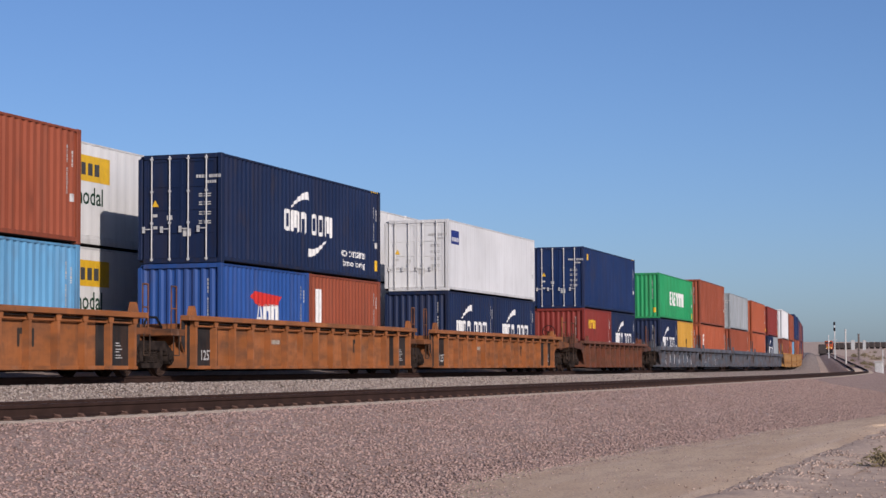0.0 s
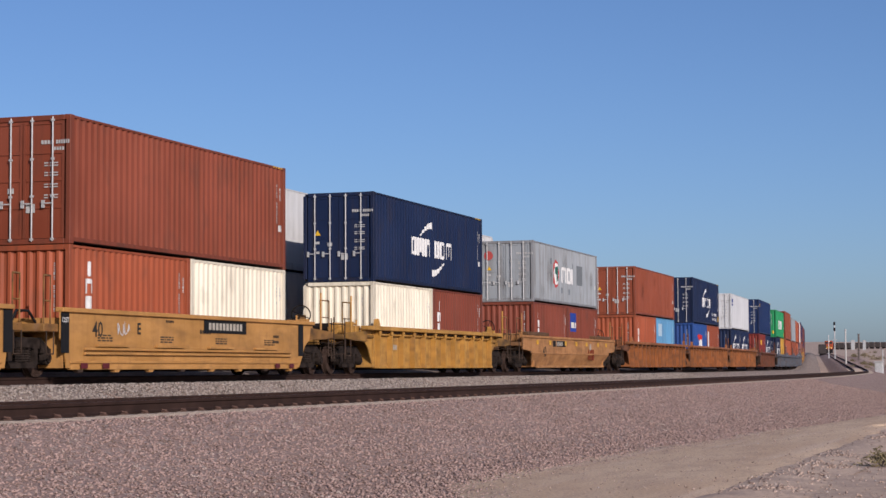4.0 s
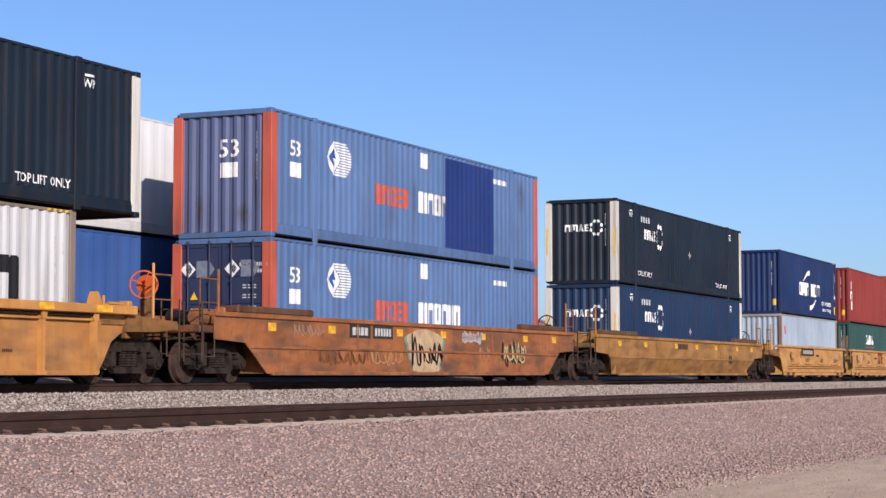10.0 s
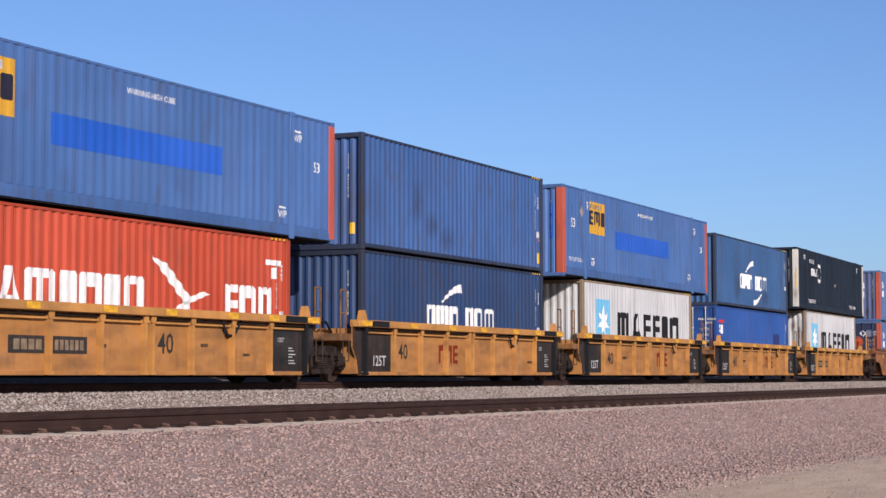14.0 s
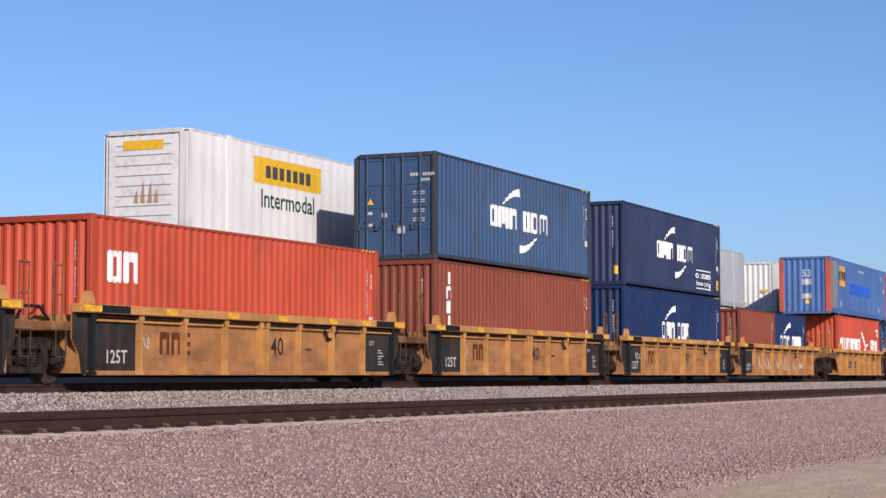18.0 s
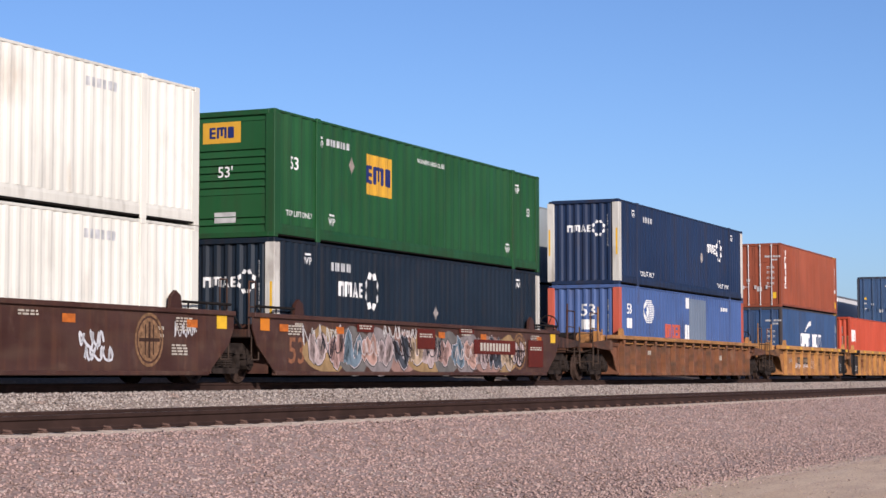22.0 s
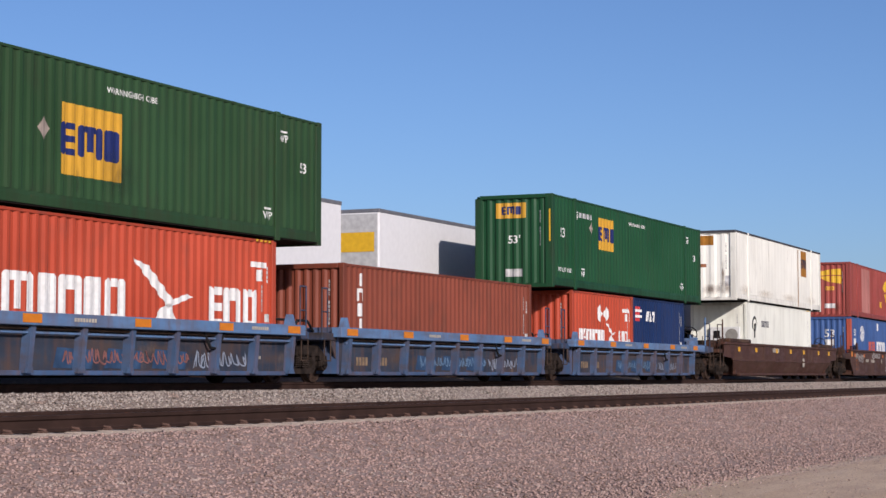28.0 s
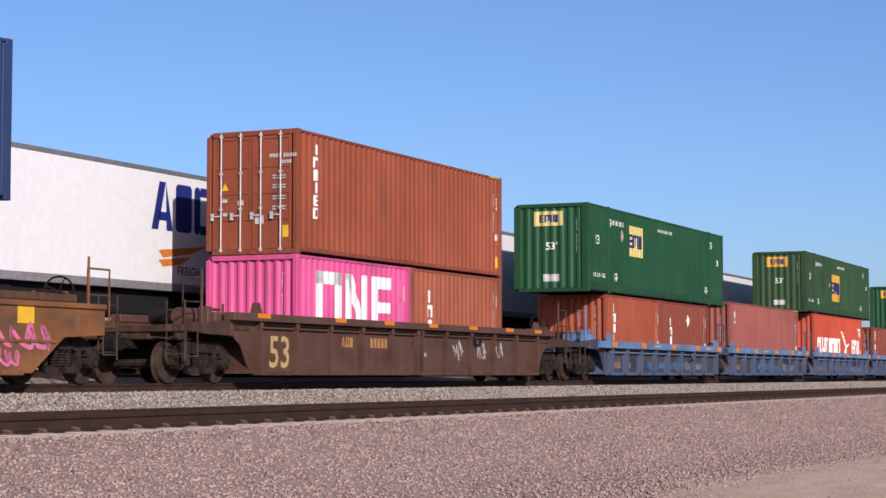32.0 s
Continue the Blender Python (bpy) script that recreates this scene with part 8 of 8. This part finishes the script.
# ---- a locomotive far down the empty track ----
def locomotive(s):
    o = tagged(new("locomotive"), "orange freight locomotive standing far off on the track", "locomotive")
    o.matrix_basis = rail_pose(s, NEAR_LAT, -0.295)
    org = paint(srgb(190, 84, 40), 0.4)
    part("frame", box(bmesh.new(), -11, 11, -1.5, 1.5, 1.2, 1.55, 0.03), BLACK, o)
    part("hood", box(bmesh.new(), -6.8, 11.0, -1.0, 1.0, 1.55, 4.2, 0.15), org, o)
    cab = part("cab", box(bmesh.new(), -9.0, -6.8, -1.5, 1.5, 1.55, 4.6, 0.2), org, o)
    part("nose", prism(bmesh.new(), [(-10.7, 1.55), (-9.0, 1.55), (-9.0, 3.3), (-10.2, 3.1), (-10.7, 2.6)], -1.1, 1.1), org, o)
    for y in (-0.75, 0.75):
        part("windshield", box(bmesh.new(), -9.03, -8.95, y - 0.5, y + 0.5, 3.5, 4.2, 0.03), plain((0.02, 0.025, 0.03), 0.1), cab)
    part("stripe", box(bmesh.new(), -10.73, -10.69, -1.1, 1.1, 2.0, 2.3), plain(srgb(230, 200, 60), 0.5), o)
    part("plow", prism(bmesh.new(), [(-11.6, 0.15), (-11.0, 0.15), (-11.0, 1.2), (-11.2, 1.2)], -1.4, 1.4), BLACK, o)
    part("fuel_tank", box(bmesh.new(), -3, 3, -1.3, 1.3, 0.4, 1.2, 0.15), BLACK, o)
    for x in (-7.0, 7.0):
        bogie(o, x)
    m = bpy.data.materials.new("headlight")
    m.use_nodes = True
    m.node_tree.nodes["Principled BSDF"].inputs["Emission Color"].default_value = (1, 0.9, 0.7, 1)
    m.node_tree.nodes["Principled BSDF"].inputs["Emission Strength"].default_value = 1
    for y, z in ((-0.2, 4.4), (0.2, 4.4), (-0.9, 1.8), (0.9, 1.8)):
        part("headlight", rod(bmesh.new(), (-9.06 if z > 4 else -10.78, y, z), (-8.98 if z > 4 else -10.7, y, z), 0.09, 12), m, o)
    return o


locomotive(700)


def far_car(x, y, turn):
    b = tagged(new("freight_car"), "dark freight car standing far behind the scrub", "rail car", "standing freight cars")
    b.matrix_basis = pose(x, y, ground_height(x, y) - 0.2, 0, 0, turn)
    part("body", box(bmesh.new(), -7.9, 7.9, -1.4, 1.4, 0.9, 4.1, 0.08), plain((0.05, 0.042, 0.04), 0.8, 0, 0.3, 0.4), b)
    part("roof", box(bmesh.new(), -7.9, 7.9, -1.3, 1.3, 4.11, 4.25, 0.03), plain((0.06, 0.052, 0.05), 0.8), b)
    part("undercarriage", box(bmesh.new(), -7.0, 7.0, -1.0, 1.0, 0.1, 0.9, 0.05), STEEL, b)


# ---- lineside: signals, poles, boxes ----
def ground_at(x, y):
    return ground_height(x, y)


def ahead(px, dist):
    """The plan place at that distance toward px metres to the right of the first view's axis at 100 m."""
    a = radians(19.108) - math.atan2(px, 100.0)
    return dist * math.cos(a), dist * math.sin(a)


POLE = plain((0.12, 0.1, 0.09), 0.8, 0, 0.2)


def signal_mast(x, y, h, heads):
    o = tagged(new("signal_mast"), "grey railway signal mast with dark heads", "signal")
    o.matrix_basis = pose(x, y, ground_at(x, y))
    part("mast", rod(bmesh.new(), (0, 0, -0.3), (0, 0, h), 0.12, 8), GALV, o)
    for k in range(heads):
        z0 = h - 0.1 - k * 1.3
        hd = part("signal_head", box(bmesh.new(), -0.35, -0.1, -0.22, 0.22, z0, z0 + 0.75, 0.05), BLACK, o)
        for z in (0.2, 0.45, 0.7):
            part("lens", rod(bmesh.new(), (-0.4, 0, z0 + z), (-0.34, 0, z0 + z), 0.08, 10), plain((0.05, 0.02, 0.02), 0.2), hd)
    part("platform", box(bmesh.new(), -0.4, 0.4, -0.5, 0.5, h - 3.4, h - 3.3), GALV, o)
    return o


def pole(x, y, h, label, material, r=0.12):
    o = tagged(new("pole"), label, "pole", "poles by the line")
    o.matrix_basis = pose(x, y, ground_at(x, y))
    part("shaft", rod(bmesh.new(), (0, 0, -0.3), (0, 0, h), r, 8, r * 0.8), material, o)
    part("cap", rod(bmesh.new(), (0, 0, h), (0, 0, h + 0.15), r * 1.3, 8), material, o)
    return o


def cabinet(x, y, w, h, label):
    o = tagged(new("equipment_cabinet"), label, "cabinet", "lineside cabinets")
    o.matrix_basis = pose(x, y, ground_at(x, y))
    part("body", box(bmesh.new(), -w / 2, w / 2, -w / 2, w / 2, -0.1, h, 0.03), plain(srgb(214, 214, 210), 0.6), o)
    part("roof", box(bmesh.new(), -w / 2 - 0.1, w / 2 + 0.1, -w / 2 - 0.1, w / 2 + 0.1, h, h + 0.12, 0.02), GALV, o)
    part("door", box(bmesh.new(), -w / 2 - 0.02, -w / 2, -w * 0.35, w * 0.35, 0.1, h * 0.9), GALV, o)


signal_mast(*ahead(20.97, 430), 8.3, 2)
pole(*ahead(20.64, 470), 6.0, "short grey steel pole beside the line", GALV)
pole(*ahead(21.55, 330), 6.3, "tall white steel pole beside the track", plain(srgb(225, 222, 215), 0.6), 0.15)
pole(*ahead(22.25, 520), 7.0, "dark wooden pole in the scrub", POLE, 0.3)
pole(*ahead(23.52, 230), 3.0, "pale steel post beside a cabinet", GALV, 0.08)
cabinet(*ahead(23.3, 230), 0.9, 1.6, "pale grey lineside equipment cabinet in the scrub")
cabinet(*ahead(21.94, 1100), 2.0, 5.5, "small white lineside hut far off")
cabinet(*ahead(22.55, 1100), 1.6, 5.5, "small white lineside hut far off")
for k in range(15):
    f = k / 14
    x0, y0 = ahead(20.75 + 4.4 * f, 1150 + 220 * f)
    far_car(x0, y0, 3.0)
xq, yq = ahead(20.3, 690)
far_car(xq, yq, math.degrees(on_track(690)[2]))


# ---- scrub ----
LEAF = plain((0.2, 0.165, 0.09), 0.9, 0, 0.3, 2)
DRY = plain((0.3, 0.235, 0.15), 0.9, 0, 0.3, 2)


def bush_mesh(bm, seed, r=1.0, n=420):
    rng = random.Random(seed)
    for _ in range(n):
        a, e, d = rng.uniform(0, 6.283), rng.uniform(0.05, 1.5), r * rng.uniform(0.25, 1.0) ** 0.6
        lump = 0.75 + 0.25 * math.sin(3 * a + seed) * math.cos(2 * e)
        c = Vector((math.cos(a) * math.cos(e), math.sin(a) * math.cos(e), math.sin(e) * 0.8)) * d * lump
        v = Vector((rng.uniform(-1, 1), rng.uniform(-1, 1), rng.uniform(-0.3, 1))).normalized() * 0.16 * r
        w = v.cross(Vector((rng.uniform(-1, 1), rng.uniform(-1, 1), rng.uniform(-1, 1)))).normalized() * 0.05 * r
        bm.faces.new([bm.verts.new(c + q) for q in (-w, v * 0.5 - w * 0.3, v, v * 0.5 + w)])


def stems_mesh(bm, seed, r=1.0):
    rng = random.Random(seed)
    for _ in range(9):
        a, e = rng.uniform(0, 6.283), rng.uniform(0.4, 1.4)
        rod(bm, (0, 0, -0.05), (math.cos(a) * math.cos(e) * r * 0.7, math.sin(a) * math.cos(e) * r * 0.7, math.sin(e) * r * 0.6), 0.02 * r, 4, 0.006 * r)


def bush(x, y, r, seed, dry=False):
    o = tagged(new("desert_bush"), "dry olive-coloured desert bush on bare soil", "bush", "desert bushes")
    o.matrix_basis = pose(x, y, ground_at(x, y) - 0.03, 0, 0, seed * 77) @ Matrix.Scale(r, 4)
    put("foliage", shared(("foliage", seed % 4), lambda bm: bush_mesh(bm, seed % 4)), DRY if dry else LEAF, o)
    put("stems", shared(("stems", seed % 4), lambda bm: stems_mesh(bm, seed % 4)), POLE, o)


rng = random.Random(11)
bx, by = ahead(23.3, 29.5)
bush(bx, by, 0.42, 1)
bush(bx + 0.9, by - 0.5, 0.3, 2, True)
for k in range(48):
    d = rng.uniform(220, 900)
    x, y = ahead(rng.uniform(21.7, 24.6), d)
    bush(x, y, rng.uniform(0.35, 0.8) * (1 + d / 600), k, k % 3 == 0)


# ---- hills ----
def hill_material():
    m, nt, bsdf, co = start_material("bare_hills")
    n = noise_node(nt, co, 0.02, 6)
    col = mix_node(nt, ramp_node(nt, n, 0.35, 0.65), srgb(150, 128, 122), srgb(178, 154, 142))
    nt.links.new(col, bsdf.inputs["Base Color"])
    bsdf.inputs["Roughness"].default_value = 1.0
    return m


def hills(name, a0, a1, dist, height, seed):
    def pt(i, j):
        a = radians(a0 + (a1 - a0) * i / 90)
        f = j / 10
        env = math.sin(math.pi * min(1, max(0, i / 90))) ** 0.25
        h = height * env * (0.62 + 0.3 * noise.fractal((i * 0.09, seed, 0), 0.9, 2.1, 5)) * math.sin(f * math.pi / 2) ** 1.3
        h *= 1 + 0.25 * noise.noise((i * 0.35, j * 0.5, seed))
        d = dist + f * 500
        return (d * math.cos(a), d * math.sin(a), -5 + h)
    tagged(put(name, grid_mesh(name, range(91), range(11), pt), hill_material()), "bare pinkish-brown desert hills", "hill", kind="structure")


hills("hill_range", 20, 66, 1300, 150, 3)


# ---- loose stones ----
def stones(name, label, s_range, lat_range, count, size, material, height, seed):
    """Many small angular stones, joined, scattered on a bed."""
    r = np.random.RandomState(seed)
    base = np.array([(1, 0, 0), (-1, 0, 0), (0, 1, 0), (0, -1, 0), (0, 0, 0.75), (0, 0, -0.6)], float)
    tri = np.array([(0, 2, 4), (2, 1, 4), (1, 3, 4), (3, 0, 4), (2, 0, 5), (1, 2, 5), (3, 1, 5), (0, 3, 5)])
    u = r.uniform(0, 1, count) ** 1.6
    ss = s_range[0] + (s_range[1] - s_range[0]) * u
    ll = r.uniform(lat_range[0], lat_range[1], count)
    P = np.array([on_track(float(a), float(b))[:2] for a, b in zip(ss, ll)])
    Z = np.array([height(float(a), float(b), x, y) for a, b, (x, y) in zip(ss, ll, P)])
    k = size * r.uniform(0.4, 1.0, count) ** 1.3 * 1.35
    V = base[None] * (1 + r.uniform(-0.4, 0.4, (count, 6, 1))) * k[:, None, None]
    V *= np.stack([np.ones(count), r.uniform(0.55, 1, count), r.uniform(0.5, 0.95, count)], 1)[:, None, :]
    a, b = r.uniform(0, 6.28, count), r.uniform(-0.8, 0.8, count)
    ca, sa, cb, sb, o, e = np.cos(a), np.sin(a), np.cos(b), np.sin(b), np.zeros(count), np.ones(count)
    tilt = np.stack([cb, o, sb, o, e, o, -sb, o, cb], 1).reshape(-1, 3, 3)
    spin = np.stack([ca, sa, o, -sa, ca, o, o, o, e], 1).reshape(-1, 3, 3)
    V = V @ tilt @ spin
    V += np.concatenate([P, (Z + 0.25 * k)[:, None]], 1)[:, None, :]
    me = bpy.data.meshes.new(name)
    F = (tri[None] + (np.arange(count) * 6)[:, None, None]).reshape(-1, 3)
    me.vertices.add(count * 6)
    me.vertices.foreach_set("co", V.reshape(-1))
    me.loops.add(F.size)
    me.loops.foreach_set("vertex_index", F.reshape(-1).astype(np.int32))
    me.polygons.add(len(F))
    me.polygons.foreach_set("loop_start", np.arange(0, F.size, 3, dtype=np.int32))
    me.update(calc_edges=True)
    me.validate()
    me.materials.append(None)
    return tagged(put(name, me, material), label, "gravel", kind="stuff")


NEAR_BED = [(-18.0, -1.36), (-15.0, -1.34), (-14.0, -1.29), (-13.2, -1.12), (-12.2, -0.96), (-11.4, -0.82), (-10.8, -0.675), (-10.35, -0.56), (-10.0, -0.522), (-9.6, -0.512), (-7.4, -0.507)]
MAIN_BED = [(-4.3, -1.12), (-3.7, -0.9), (-3.0, -0.62), (-2.3, -0.34), (-1.75, -0.2), (-1.4, -0.19), (1.4, -0.17)]
PINK_STONE = stone_material("pink_stone", (0.165, 0.118, 0.098), (0.368, 0.258, 0.222), (0.4, 0.32, 0.275))
GREY_STONE = stone_material("grey_stone", (0.1, 0.08, 0.068), (0.37, 0.318, 0.275), (0.32, 0.24, 0.195))
TAN_STONE = stone_material("tan_stone", (0.15, 0.105, 0.085), (0.42, 0.32, 0.26), (0.46, 0.4, 0.36))
stones("ballast_stones_near", "pinkish crushed stones beside the empty track", (7, 100), (-17.6, -9.93), 130000, 0.027, PINK_STONE, lambda s, l, x, y: lerp_table(NEAR_BED, l), 3)
stones("ballast_stones_main", "pale grey crushed stones beside the train", (12, 110), (-3.9, -1.1), 60000, 0.037, GREY_STONE, lambda s, l, x, y: lerp_table(MAIN_BED, l), 4)
stones("verge_stones", "loose stones and grit on the dirt verge", (12, 60), (-24, -18.6), 7000, 0.02, TAN_STONE, lambda s, l, x, y: ground_height(x, y) + 0.01, 6)
stones("berm_stones", "loose stones on the low ridge by the road", (12, 70), (-19.0, -18.0), 5000, 0.032, TAN_STONE, lambda s, l, x, y: -1.335 - 0.1 * abs(l + 18.45), 8)
stones("road_stones", "scattered pebbles on the dirt road", (12, 60), (-18, -14.0), 2600, 0.016, TAN_STONE, lambda s, l, x, y: -1.315 if l < road_edge(s) else lerp_table(NEAR_BED, l), 7)


# ---- motion ----
def motions():
    times = [2.0 * i for i in range(17)]
    for ob, s, lat, z, train in MOVES:
        walk(ob, [(t, rail_pose(s + advance(t) if train == 1 else s - FAR_SPEED * t if train == 2 else s - 12.0 * t, lat, z)) for t in times])


motions()
